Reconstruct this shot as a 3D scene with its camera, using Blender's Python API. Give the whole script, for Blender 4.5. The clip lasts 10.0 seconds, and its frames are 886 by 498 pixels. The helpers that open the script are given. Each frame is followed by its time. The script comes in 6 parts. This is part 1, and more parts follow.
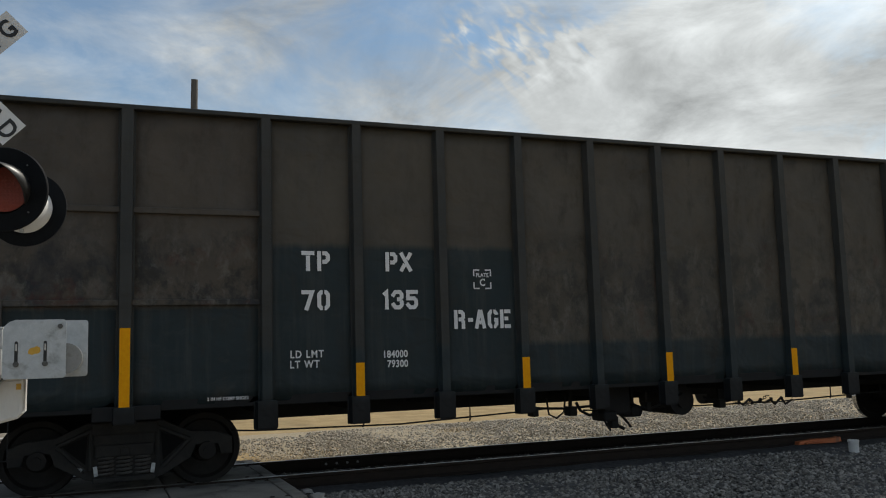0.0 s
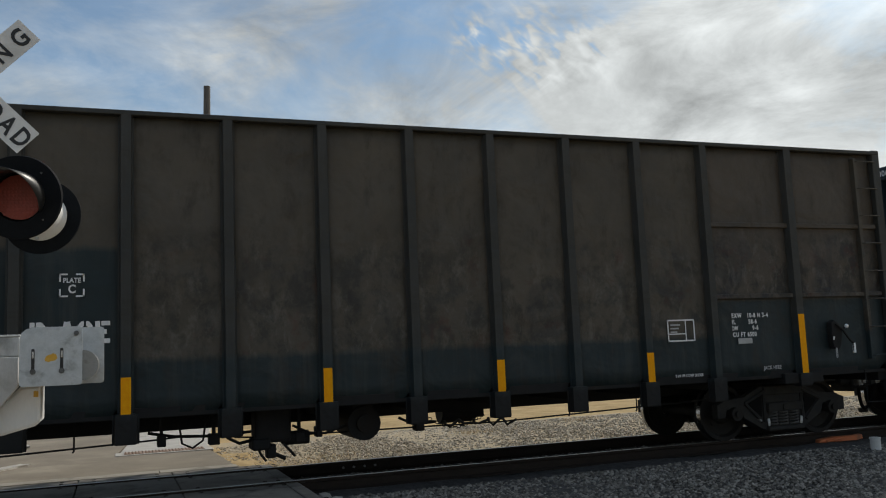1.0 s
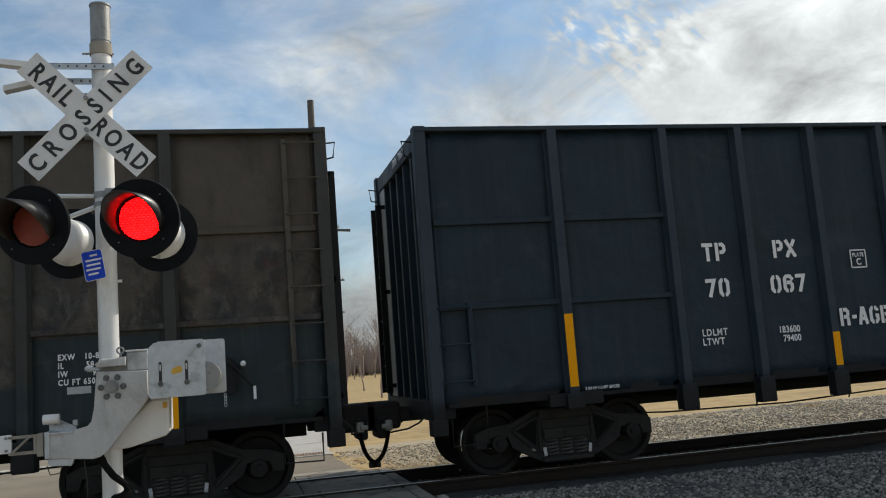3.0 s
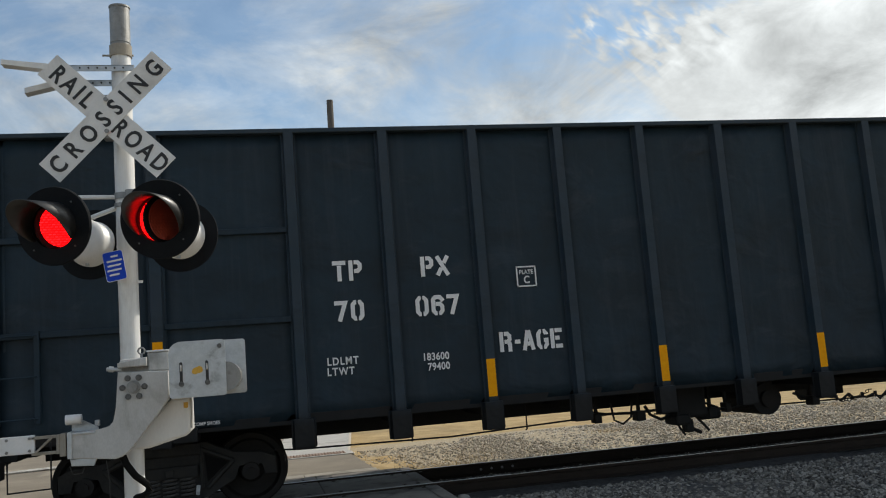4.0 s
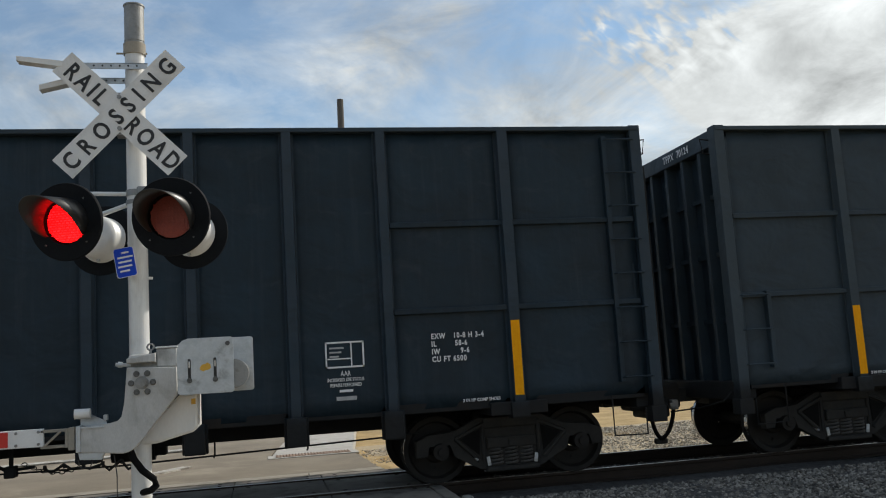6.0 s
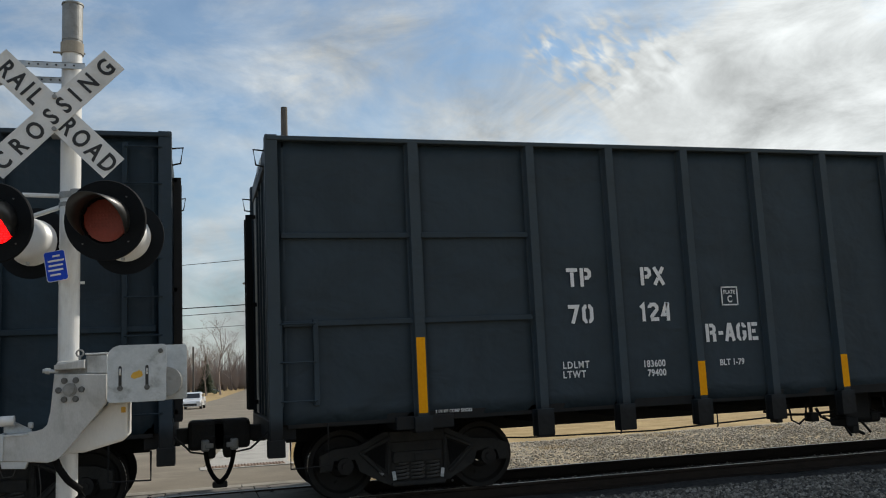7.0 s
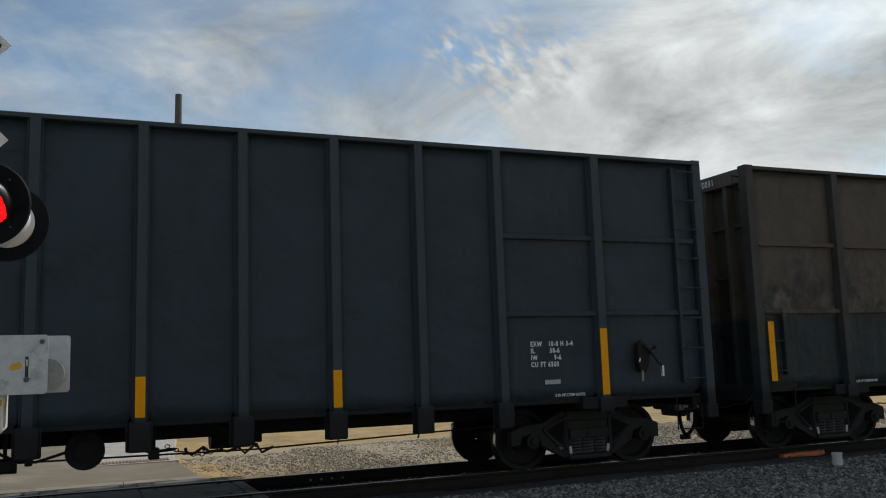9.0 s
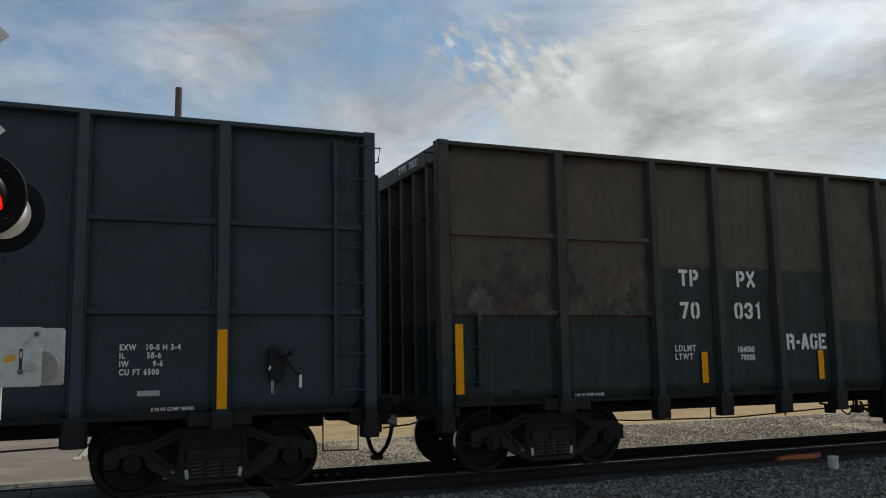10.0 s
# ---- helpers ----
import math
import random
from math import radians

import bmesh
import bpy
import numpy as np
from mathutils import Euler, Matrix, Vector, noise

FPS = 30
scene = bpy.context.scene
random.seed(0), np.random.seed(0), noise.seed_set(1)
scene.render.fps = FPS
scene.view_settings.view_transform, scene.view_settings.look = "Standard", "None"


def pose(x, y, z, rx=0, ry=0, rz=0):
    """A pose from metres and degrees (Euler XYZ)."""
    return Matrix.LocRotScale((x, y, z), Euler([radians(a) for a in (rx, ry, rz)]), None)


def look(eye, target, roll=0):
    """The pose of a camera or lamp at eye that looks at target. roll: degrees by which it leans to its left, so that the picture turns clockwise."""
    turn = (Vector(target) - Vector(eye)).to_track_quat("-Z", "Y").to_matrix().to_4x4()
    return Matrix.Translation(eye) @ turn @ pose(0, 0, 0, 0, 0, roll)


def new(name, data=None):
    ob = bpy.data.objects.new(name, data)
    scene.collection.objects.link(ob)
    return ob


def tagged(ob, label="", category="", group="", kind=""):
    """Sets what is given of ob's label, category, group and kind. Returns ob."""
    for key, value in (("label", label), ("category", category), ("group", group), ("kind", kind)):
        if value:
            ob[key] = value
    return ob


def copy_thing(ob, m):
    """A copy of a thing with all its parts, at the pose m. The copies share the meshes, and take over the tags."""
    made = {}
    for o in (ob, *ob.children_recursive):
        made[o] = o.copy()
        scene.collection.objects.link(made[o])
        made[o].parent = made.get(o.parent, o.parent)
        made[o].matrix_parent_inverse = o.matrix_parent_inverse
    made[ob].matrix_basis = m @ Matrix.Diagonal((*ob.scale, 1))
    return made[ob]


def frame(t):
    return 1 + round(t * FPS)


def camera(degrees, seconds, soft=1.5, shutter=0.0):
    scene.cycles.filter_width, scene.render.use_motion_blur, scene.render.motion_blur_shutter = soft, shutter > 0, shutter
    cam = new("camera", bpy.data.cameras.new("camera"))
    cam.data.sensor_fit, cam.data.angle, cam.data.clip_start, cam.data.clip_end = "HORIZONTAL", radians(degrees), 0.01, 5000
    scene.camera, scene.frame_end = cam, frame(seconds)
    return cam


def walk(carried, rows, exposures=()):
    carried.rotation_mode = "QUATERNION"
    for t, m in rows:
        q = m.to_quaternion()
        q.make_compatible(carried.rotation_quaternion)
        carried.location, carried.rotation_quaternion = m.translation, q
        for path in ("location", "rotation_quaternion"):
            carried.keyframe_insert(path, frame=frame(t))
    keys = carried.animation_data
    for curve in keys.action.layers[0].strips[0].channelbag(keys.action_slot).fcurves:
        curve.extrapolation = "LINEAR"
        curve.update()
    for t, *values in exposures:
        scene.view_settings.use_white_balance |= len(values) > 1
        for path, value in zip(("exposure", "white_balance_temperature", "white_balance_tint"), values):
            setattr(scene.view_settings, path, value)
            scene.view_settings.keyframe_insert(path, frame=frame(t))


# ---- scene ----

# World: x along the track to the right, y across it, z = 0 at the top of the rails.
TRACK_Y = 11.898

cam = camera(54.09, 10.0, soft=1.1)
PATH = [
    (0.0, pose(-0.028, -0.025, 1.552, 96.47, 1.60, -21.68)),
    (0.5, pose(-0.027, -0.013, 1.549, 96.49, 1.63, -21.38)),
    (1.0, pose(-0.018, 0.008, 1.547, 96.66, 2.39, -20.66)),
    (1.5, pose(-0.015, 0.018, 1.553, 96.81, 2.81, -17.57)),
    (2.0, pose(-0.017, 0.002, 1.552, 96.95, 3.74, -15.30)),
    (2.5, pose(-0.009, 0.001, 1.551, 97.06, 4.34, -14.30)),
    (3.0, pose(-0.010, 0.010, 1.550, 97.16, 4.31, -13.36)),
    (3.2, pose(-0.006, 0.020, 1.558, 97.10, 4.33, -12.88)),
    (4.3, pose(0.002, 0.039, 1.551, 97.24, 4.46, -11.63)),
    (4.5, pose(0.002, 0.026, 1.545, 97.27, 4.39, -11.32)),
    (5.0, pose(-0.009, 0.008, 1.551, 97.19, 4.00, -11.07)),
    (5.2, pose(-0.012, 0.007, 1.561, 97.16, 3.81, -11.02)),
    (6.3, pose(-0.001, -0.005, 1.559, 97.37, 3.03, -12.51)),
    (6.5, pose(0.004, -0.012, 1.560, 97.75, 3.18, -14.03)),
    (7.0, pose(0.002, -0.013, 1.552, 97.83, 2.66, -15.60)),
    (7.5, pose(-0.000, -0.021, 1.555, 97.76, 1.79, -15.79)),
    (8.0, pose(-0.005, -0.026, 1.554, 97.68, 2.19, -18.69)),
    (8.5, pose(-0.019, -0.022, 1.548, 97.56, 1.90, -20.22)),
    (9.0, pose(-0.032, -0.030, 1.547, 97.41, 1.82, -22.66)),
    (9.5, pose(-0.015, -0.012, 1.555, 97.25, 1.67, -23.00)),
    (10.0, pose(-0.017, 0.004, 1.553, 97.23, 1.02, -22.86)),
]
walk(cam, PATH, exposures=[(0.0, -0.25), (1.0, -0.22), (2.5, 0.06), (4.5, 0.06), (6.5, 0.04), (7.0, -0.04), (7.5, -0.06), (8.1, -0.05), (8.6, -0.24), (10.0, -0.35)])

# ---- light: a hazy sun beyond the train, thin streaky cloud over blue ----
SUN_AZ, SUN_EL = 68.0, 37.0      # degrees to the right of +y, degrees up


def sun_way():
    a, e = radians(SUN_AZ), radians(SUN_EL)
    return Vector((math.sin(a) * math.cos(e), math.cos(a) * math.cos(e), math.sin(e)))


def link(nt, a, b):
    nt.links.new(a, b)


def ramp(nt, fac, stops):
    r = nt.nodes.new("ShaderNodeValToRGB")
    els = r.color_ramp.elements
    while len(els) < len(stops):
        els.new(0.5)
    for e, (p, c) in zip(els, stops):
        e.position = p
        e.color = (*c, 1) if len(c) == 3 else c
    link(nt, fac, r.inputs[0])
    return r.outputs[0]


def mixc(nt, fac, a, b, blend="MIX"):
    m = nt.nodes.new("ShaderNodeMix")
    m.data_type, m.blend_type = "RGBA", blend
    for sock, v in ((m.inputs[0], fac), (m.inputs[6], a), (m.inputs[7], b)):
        if isinstance(v, bpy.types.NodeSocket):
            link(nt, v, sock)
        elif isinstance(v, (int, float)):
            sock.default_value = v
        else:
            sock.default_value = (*v, 1)
    return m.outputs[2]


def maths(nt, op, a, b=0.0, c=0.0):
    m = nt.nodes.new("ShaderNodeMath")
    m.operation = op
    for sock, v in zip(m.inputs, (a, b, c)):
        if isinstance(v, bpy.types.NodeSocket):
            link(nt, v, sock)
        else:
            sock.default_value = v
    return m.outputs[0]


def noise_tex(nt, vec, scale, detail=4.0, rough=0.55, distort=0.0):
    n = nt.nodes.new("ShaderNodeTexNoise")
    n.inputs["Scale"].default_value = scale
    n.inputs["Detail"].default_value = detail
    n.inputs["Roughness"].default_value = rough
    n.inputs["Distortion"].default_value = distort
    link(nt, vec, n.inputs["Vector"])
    return n.outputs["Fac"]


def mapped(nt, vec, scale=(1, 1, 1), loc=(0, 0, 0), rot=(0, 0, 0)):
    m = nt.nodes.new("ShaderNodeMapping")
    m.inputs["Scale"].default_value = scale
    m.inputs["Location"].default_value = loc
    m.inputs["Rotation"].default_value = [radians(a) for a in rot]
    link(nt, vec, m.inputs["Vector"])
    return m.outputs[0]


def make_world():
    w = bpy.data.worlds.new("sky")
    scene.world = w
    w.use_nodes = True
    nt = w.node_tree
    nt.nodes.clear()
    sky = nt.nodes.new("ShaderNodeTexSky")
    sky.sky_type, sky.sun_disc = "NISHITA", False
    sky.sun_elevation, sky.sun_rotation = radians(SUN_EL), radians(SUN_AZ)
    sky.air_density, sky.dust_density, sky.ozone_density = 1.0, 1.2, 1.3
    tc = nt.nodes.new("ShaderNodeTexCoord").outputs["Generated"]
    sep = nt.nodes.new("ShaderNodeSeparateXYZ")
    link(nt, tc, sep.inputs[0])

    def lobe_at(az, el, width):
        way = Vector((math.sin(radians(az)) * math.cos(radians(el)), math.cos(radians(az)) * math.cos(radians(el)), math.sin(radians(el))))
        d2 = nt.nodes.new("ShaderNodeVectorMath")
        d2.operation = "DOT_PRODUCT"
        link(nt, tc, d2.inputs[0])
        d2.inputs[1].default_value = way
        return maths(nt, "POWER", maths(nt, "MAXIMUM", d2.outputs["Value"], 0.0), 1.0 / (1.0 - math.cos(radians(width))))

    soft = noise_tex(nt, mapped(nt, tc, (3.6, 3.6, 6.0), (3.1, 1.7, 0.4), (0, 20, 0)), 1.0, 6, 0.60, 0.35)
    fine = noise_tex(nt, mapped(nt, tc, (8.0, 8.0, 15.0), (0.4, 2.2, 1.0), (0, -28, 0)), 1.0, 9, 0.66, 0.55)
    dot = nt.nodes.new("ShaderNodeVectorMath")
    dot.operation = "DOT_PRODUCT"
    link(nt, tc, dot.inputs[0])
    dot.inputs[1].default_value = sun_way()
    near_sun = maths(nt, "POWER", maths(nt, "MAXIMUM", dot.outputs["Value"], 0.0), 5.0)
    low = maths(nt, "SUBTRACT", 1.0, maths(nt, "MINIMUM", maths(nt, "MULTIPLY", sep.outputs[2], 2.9), 1.0))
    cover = maths(nt, "ADD", maths(nt, "MULTIPLY", soft, 0.80), maths(nt, "MULTIPLY", fine, 0.42))
    cover = maths(nt, "ADD", cover, maths(nt, "MULTIPLY", near_sun, 0.30))
    cover = maths(nt, "ADD", cover, maths(nt, "MULTIPLY", low, 0.22))
    # open blue gaps and thicker banks of the cloud layer (azimuth, height, width, amount)
    for az, el, width, amount in ((16.0, 21.5, 4.5, -0.09), (-4.0, 24.0, 5.5, -0.13), (-16.0, 23.0, 7.0, -0.08), (7.5, 24.0, 3.0, -0.07), (5.8, 18.8, 4.0, 0.09), (-9.0, 18.5, 5.0, 0.06),
                                  (31.5, 17.6, 2.2, 0.14), (29.5, 16.2, 2.4, 0.12), (38.0, 20.0, 5.0, 0.14), (40.0, 14.5, 5.0, 0.10), (20.0, 15.0, 3.5, 0.03), (23.5, 22.3, 2.6, -0.03), (7.2, 23.4, 0.8, 0.12)):
        lobe = lobe_at(az, el, width)
        cover = maths(nt, "ADD", cover, maths(nt, "MULTIPLY", lobe, amount))
    # a field of small ripples in the high cloud, combed down to the right
    a0, e0 = radians(27.0), radians(19.0)
    right = Vector((math.cos(a0), -math.sin(a0), 0.0))
    upward = Vector((-math.sin(a0) * math.sin(e0), -math.cos(a0) * math.sin(e0), math.cos(e0)))
    combed = nt.nodes.new("ShaderNodeCombineXYZ")
    for k, (tilt, rate) in enumerate(((-38.0, 36.0), (52.0, 74.0))):
        way = right * math.cos(radians(tilt)) + upward * math.sin(radians(tilt))
        dd = nt.nodes.new("ShaderNodeVectorMath")
        dd.operation = "DOT_PRODUCT"
        link(nt, tc, dd.inputs[0])
        dd.inputs[1].default_value = way * rate
        link(nt, dd.outputs["Value"], combed.inputs[k])
    ripple = noise_tex(nt, combed.outputs[0], 1.0, 2.0, 0.5, 0.4)
    field = 0.0
    for az, el, width in ((27.3, 19.5, 2.3), (28.9, 18.1, 2.0), (31.0, 18.6, 2.0), (23.9, 20.3, 1.5), (25.5, 19.3, 1.5)):
        field = maths(nt, "MAXIMUM", field, lobe_at(az, el, width))
    cover = maths(nt, "ADD", cover, maths(nt, "MULTIPLY", maths(nt, "MULTIPLY", maths(nt, "SUBTRACT", ripple, 0.42), 1.7), field))
    mask = ramp(nt, cover, [(0.53, (0.16, 0.16, 0.16)), (0.68, (0.50, 0.50, 0.50)), (0.83, (1, 1, 1))])
    glow = maths(nt, "MULTIPLY", maths(nt, "POWER", maths(nt, "MAXIMUM", dot.outputs["Value"], 0.0), 7.0), 3.5)
    body = maths(nt, "ADD", 5.6, glow)
    shade = noise_tex(nt, mapped(nt, tc, (4.5, 4.5, 9.0), (7.0, 0.3, 2.0), (0, -15, 0)), 1.0, 7, 0.62, 0.6)
    # sunlit banks and greyer, thicker streaks
    for az, el, width, amount in ((32.2, 17.9, 1.3, 0.07), (36.8, 20.8, 1.8, 0.08), (42.0, 12.5, 3.0, 0.10), (38.8, 16.9, 2.2, -0.13), (35.2, 17.2, 2.0, -0.10), (42.0, 17.5, 2.6, -0.13), (35.0, 14.2, 2.5, -0.06)):
        shade = maths(nt, "ADD", shade, maths(nt, "MULTIPLY", lobe_at(az, el, width), amount))
    shade = maths(nt, "MAXIMUM", shade, maths(nt, "MULTIPLY", field, 0.57))
    shade = maths(nt, "ADD", shade, maths(nt, "MULTIPLY", maths(nt, "MULTIPLY", maths(nt, "SUBTRACT", ripple, 0.5), 0.45), field))
    body = maths(nt, "MULTIPLY", body, maths(nt, "ADD", -0.22, maths(nt, "MULTIPLY", shade, 2.32)))
    tint = nt.nodes.new("ShaderNodeVectorMath")
    tint.operation = "SCALE"
    tint.inputs[0].default_value = (0.955, 1.0, 1.0)
    link(nt, body, tint.inputs["Scale"])
    blue = mixc(nt, 1.0, sky.outputs[0], (0.76, 0.97, 1.05), "MULTIPLY")
    col = mixc(nt, mask, blue, tint.outputs[0])
    bg = nt.nodes.new("ShaderNodeBackground")
    bg.inputs["Strength"].default_value = 0.115
    link(nt, col, bg.inputs[0])
    out = nt.nodes.new("ShaderNodeOutputWorld")
    link(nt, bg.outputs[0], out.inputs[0])


make_world()
sun = new("sun", bpy.data.lights.new("sun", "SUN"))
sun.data.energy, sun.data.angle, sun.data.color = 3.3, radians(1.0), (1.0, 0.93, 0.82)
sun.matrix_world = look(sun_way() * 50, (0, 0, 0))

# ---- materials ----
def surface(name, c1, c2, scale=8.0, rough=0.6, metal=0.0, bump=0.2, fine=60.0, stain=None, stain_scale=1.2,
            stain_at=(0.55, 0.7), coords="Object", stretch=(1, 1, 1), rough_var=0.15, spec=0.5, bump_dist=0.01, coat=0.0):
    """Two-scale colour variation, stains with a shape of their own, fine relief."""
    m = bpy.data.materials.new(name)
    m.use_nodes = True
    nt = m.node_tree
    b = nt.nodes["Principled BSDF"]
    tc = nt.nodes.new("ShaderNodeTexCoord").outputs[coords]
    vec = mapped(nt, tc, stretch)
    n1 = noise_tex(nt, vec, scale, 5, 0.6)
    n2 = noise_tex(nt, vec, fine, 3, 0.6)
    mid = maths(nt, "ADD", maths(nt, "MULTIPLY", n1, 0.7), maths(nt, "MULTIPLY", n2, 0.3))
    col = mixc(nt, ramp(nt, mid, [(0.35, (0, 0, 0)), (0.65, (1, 1, 1))]), c1, c2)
    if stain:
        s = noise_tex(nt, vec, stain_scale, 6, 0.65, 0.4)
        col = mixc(nt, ramp(nt, s, [(stain_at[0], (0, 0, 0)), (stain_at[1], (1, 1, 1))]), col, stain)
    link(nt, col, b.inputs["Base Color"])
    r = maths(nt, "ADD", rough - rough_var / 2, maths(nt, "MULTIPLY", n1, rough_var))
    link(nt, r, b.inputs["Roughness"])
    b.inputs["Metallic"].default_value = metal
    b.inputs["Specular IOR Level"].default_value = spec
    b.inputs["Coat Weight"].default_value = coat
    if bump:
        bp = nt.nodes.new("ShaderNodeBump")
        bp.inputs["Strength"].default_value = bump
        bp.inputs["Distance"].default_value = bump_dist
        link(nt, mid, bp.inputs["Height"])
        link(nt, bp.outputs[0], b.inputs["Normal"])
    return m


def car_paint(name, upper, upper2, lower, split, rust=(0.034, 0.027, 0.020), rust_amount=0.6, dust=(0.085, 0.083, 0.076), scuffs=0.22, ghost=0.0, foot=None):
    """Weathered wagon paint: a rolled-on lower band up to `split` metres over the rail, streaks, rubs and dust."""
    m = bpy.data.materials.new(name)
    m.use_nodes = True
    nt = m.node_tree
    b = nt.nodes["Principled BSDF"]
    tc = nt.nodes.new("ShaderNodeTexCoord").outputs["Object"]
    sep = nt.nodes.new("ShaderNodeSeparateXYZ")
    link(nt, tc, sep.inputs[0])
    big = noise_tex(nt, tc, 0.9, 6, 0.62, 0.5)
    streak = noise_tex(nt, mapped(nt, tc, (9, 9, 0.55)), 1.0, 5, 0.65)
    fine = noise_tex(nt, tc, 38, 4, 0.6)
    col = mixc(nt, ramp(nt, big, [(0.36, (0, 0, 0)), (0.66, (1, 1, 1))]), upper, upper2)
    edge = maths(nt, "ADD", sep.outputs[2], maths(nt, "MULTIPLY", maths(nt, "SUBTRACT", streak, 0.5), 0.11))
    band = ramp(nt, maths(nt, "ADD", maths(nt, "MULTIPLY", maths(nt, "SUBTRACT", edge, split), 12.0), 0.5), [(0.0, (1, 1, 1)), (1.0, (0, 0, 0))])
    col = mixc(nt, band, col, lower)
    rub = noise_tex(nt, mapped(nt, tc, (2.0, 1, 0.9), (3, 1, 2)), 1.7, 8, 0.7, 0.2)
    col = mixc(nt, maths(nt, "MULTIPLY", ramp(nt, rub, [(0.52, (0, 0, 0)), (0.70, (1, 1, 1))]), rust_amount), col, rust)
    col = mixc(nt, maths(nt, "MULTIPLY", ramp(nt, streak, [(0.50, (0, 0, 0)), (0.72, (1, 1, 1))]), 0.30), col, dust)
    if ghost:
        # blocked-out lettering: rounded shapes with a darker rim
        warp = nt.nodes.new("ShaderNodeTexNoise")
        warp.inputs["Scale"].default_value = 1.4
        warp.inputs["Detail"].default_value = 3
        link(nt, tc, warp.inputs["Vector"])
        vm = nt.nodes.new("ShaderNodeVectorMath")
        vm.operation = "MULTIPLY_ADD"
        link(nt, warp.outputs["Color"], vm.inputs[0])
        vm.inputs[1].default_value = (0.7, 0.7, 0.7)
        link(nt, mapped(nt, tc, (1.0, 0.15, 0.75), (4, 0, 2)), vm.inputs[2])
        vo = nt.nodes.new("ShaderNodeTexVoronoi")
        vo.feature = "SMOOTH_F1"
        vo.inputs["Scale"].default_value = 1.15
        vo.inputs["Smoothness"].default_value = 0.35
        link(nt, vm.outputs[0], vo.inputs["Vector"])
        blob = vo.outputs["Distance"]
        # faint overpainted patches
        zone = ramp(nt, maths(nt, "MULTIPLY", maths(nt, "ADD", sep.outputs[2], maths(nt, "MULTIPLY", maths(nt, "SUBTRACT", big, 0.5), 1.6)), 0.25),
                    [(0.36, (1, 1, 1)), (0.64, (0.80, 0.80, 0.80)), (0.78, (0.10, 0.10, 0.10))])
        zone = maths(nt, "MULTIPLY", zone, maths(nt, "SUBTRACT", 1.0, band))
        gh = noise_tex(nt, mapped(nt, tc, (1.5, 1, 1.2), (9, 1, 4)), 1.9, 9, 0.72, 0.25)
        col = mixc(nt, maths(nt, "MULTIPLY", maths(nt, "MULTIPLY", ramp(nt, gh, [(0.47, (0, 0, 0)), (0.58, (1, 1, 1))]), ghost), zone), col, (0.014, 0.018, 0.019))
        pale = noise_tex(nt, mapped(nt, tc, (2.2, 1, 1.4), (5, 2, 1)), 2.4, 9, 0.75, 0.3)
        col = mixc(nt, maths(nt, "MULTIPLY", maths(nt, "MULTIPLY", ramp(nt, pale, [(0.52, (0, 0, 0)), (0.64, (1, 1, 1))]), ghost * 0.6), zone), col, (0.19, 0.18, 0.155))
        worn = maths(nt, "ADD", 0.45, maths(nt, "MULTIPLY", fine, 0.6))
        rim = maths(nt, "MULTIPLY", ramp(nt, blob, [(0.25, (0, 0, 0)), (0.29, (1, 1, 1)), (0.37, (1, 1, 1)), (0.43, (0, 0, 0))]), worn)
        col = mixc(nt, maths(nt, "MULTIPLY", maths(nt, "MULTIPLY", rim, ghost * 0.75), zone), col, (0.012, 0.017, 0.026))
        core = maths(nt, "MULTIPLY", ramp(nt, blob, [(0.17, (1, 1, 1)), (0.23, (0, 0, 0))]), worn)
        col = mixc(nt, maths(nt, "MULTIPLY", maths(nt, "MULTIPLY", core, ghost * 0.32), zone), col, (0.17, 0.165, 0.15))
        gr = noise_tex(nt, mapped(nt, tc, (1.0, 1, 1.0), (2, 1, 7)), 2.0, 8, 0.7, 0.2)
        col = mixc(nt, maths(nt, "MULTIPLY", maths(nt, "MULTIPLY", ramp(nt, gr, [(0.56, (0, 0, 0)), (0.66, (1, 1, 1))]), ghost * 0.8), zone), col, (0.075, 0.024, 0.018))
    if foot is not None:
        # foot colour takes over below about 1 m above the rail
        low = ramp(nt, maths(nt, "MULTIPLY", maths(nt, "SUBTRACT", sep.outputs[2], 0.9), 5.0), [(0.0, (1, 1, 1)), (1.0, (0, 0, 0))])
        col = mixc(nt, low, col, foot)
    scuff = noise_tex(nt, mapped(nt, tc, (1.1, 1, 2.0), (1, 5, 2), (0, 18, 0)), 1.1, 8, 0.66, 0.6)
    col = mixc(nt, maths(nt, "MULTIPLY", ramp(nt, scuff, [(0.56, (0, 0, 0)), (0.74, (1, 1, 1))]), scuffs), col, dust)
    link(nt, col, b.inputs["Base Color"])
    link(nt, maths(nt, "ADD", 0.44, maths(nt, "MULTIPLY", big, 0.35)), b.inputs["Roughness"])
    b.inputs["Specular IOR Level"].default_value = 0.30
    dent = noise_tex(nt, mapped(nt, tc, (1.0, 1, 1.3), (2, 3, 5)), 1.5, 3, 0.5, 0.4)
    big_bp = nt.nodes.new("ShaderNodeBump")
    big_bp.inputs["Strength"].default_value = 0.9
    big_bp.inputs["Distance"].default_value = 0.07
    link(nt, dent, big_bp.inputs["Height"])
    bp = nt.nodes.new("ShaderNodeBump")
    bp.inputs["Strength"].default_value = 0.25
    bp.inputs["Distance"].default_value = 0.004
    link(nt, maths(nt, "ADD", fine, maths(nt, "MULTIPLY", rub, 1.5)), bp.inputs["Height"])
    link(nt, big_bp.outputs[0], bp.inputs["Normal"])
    link(nt, bp.outputs[0], b.inputs["Normal"])
    return m


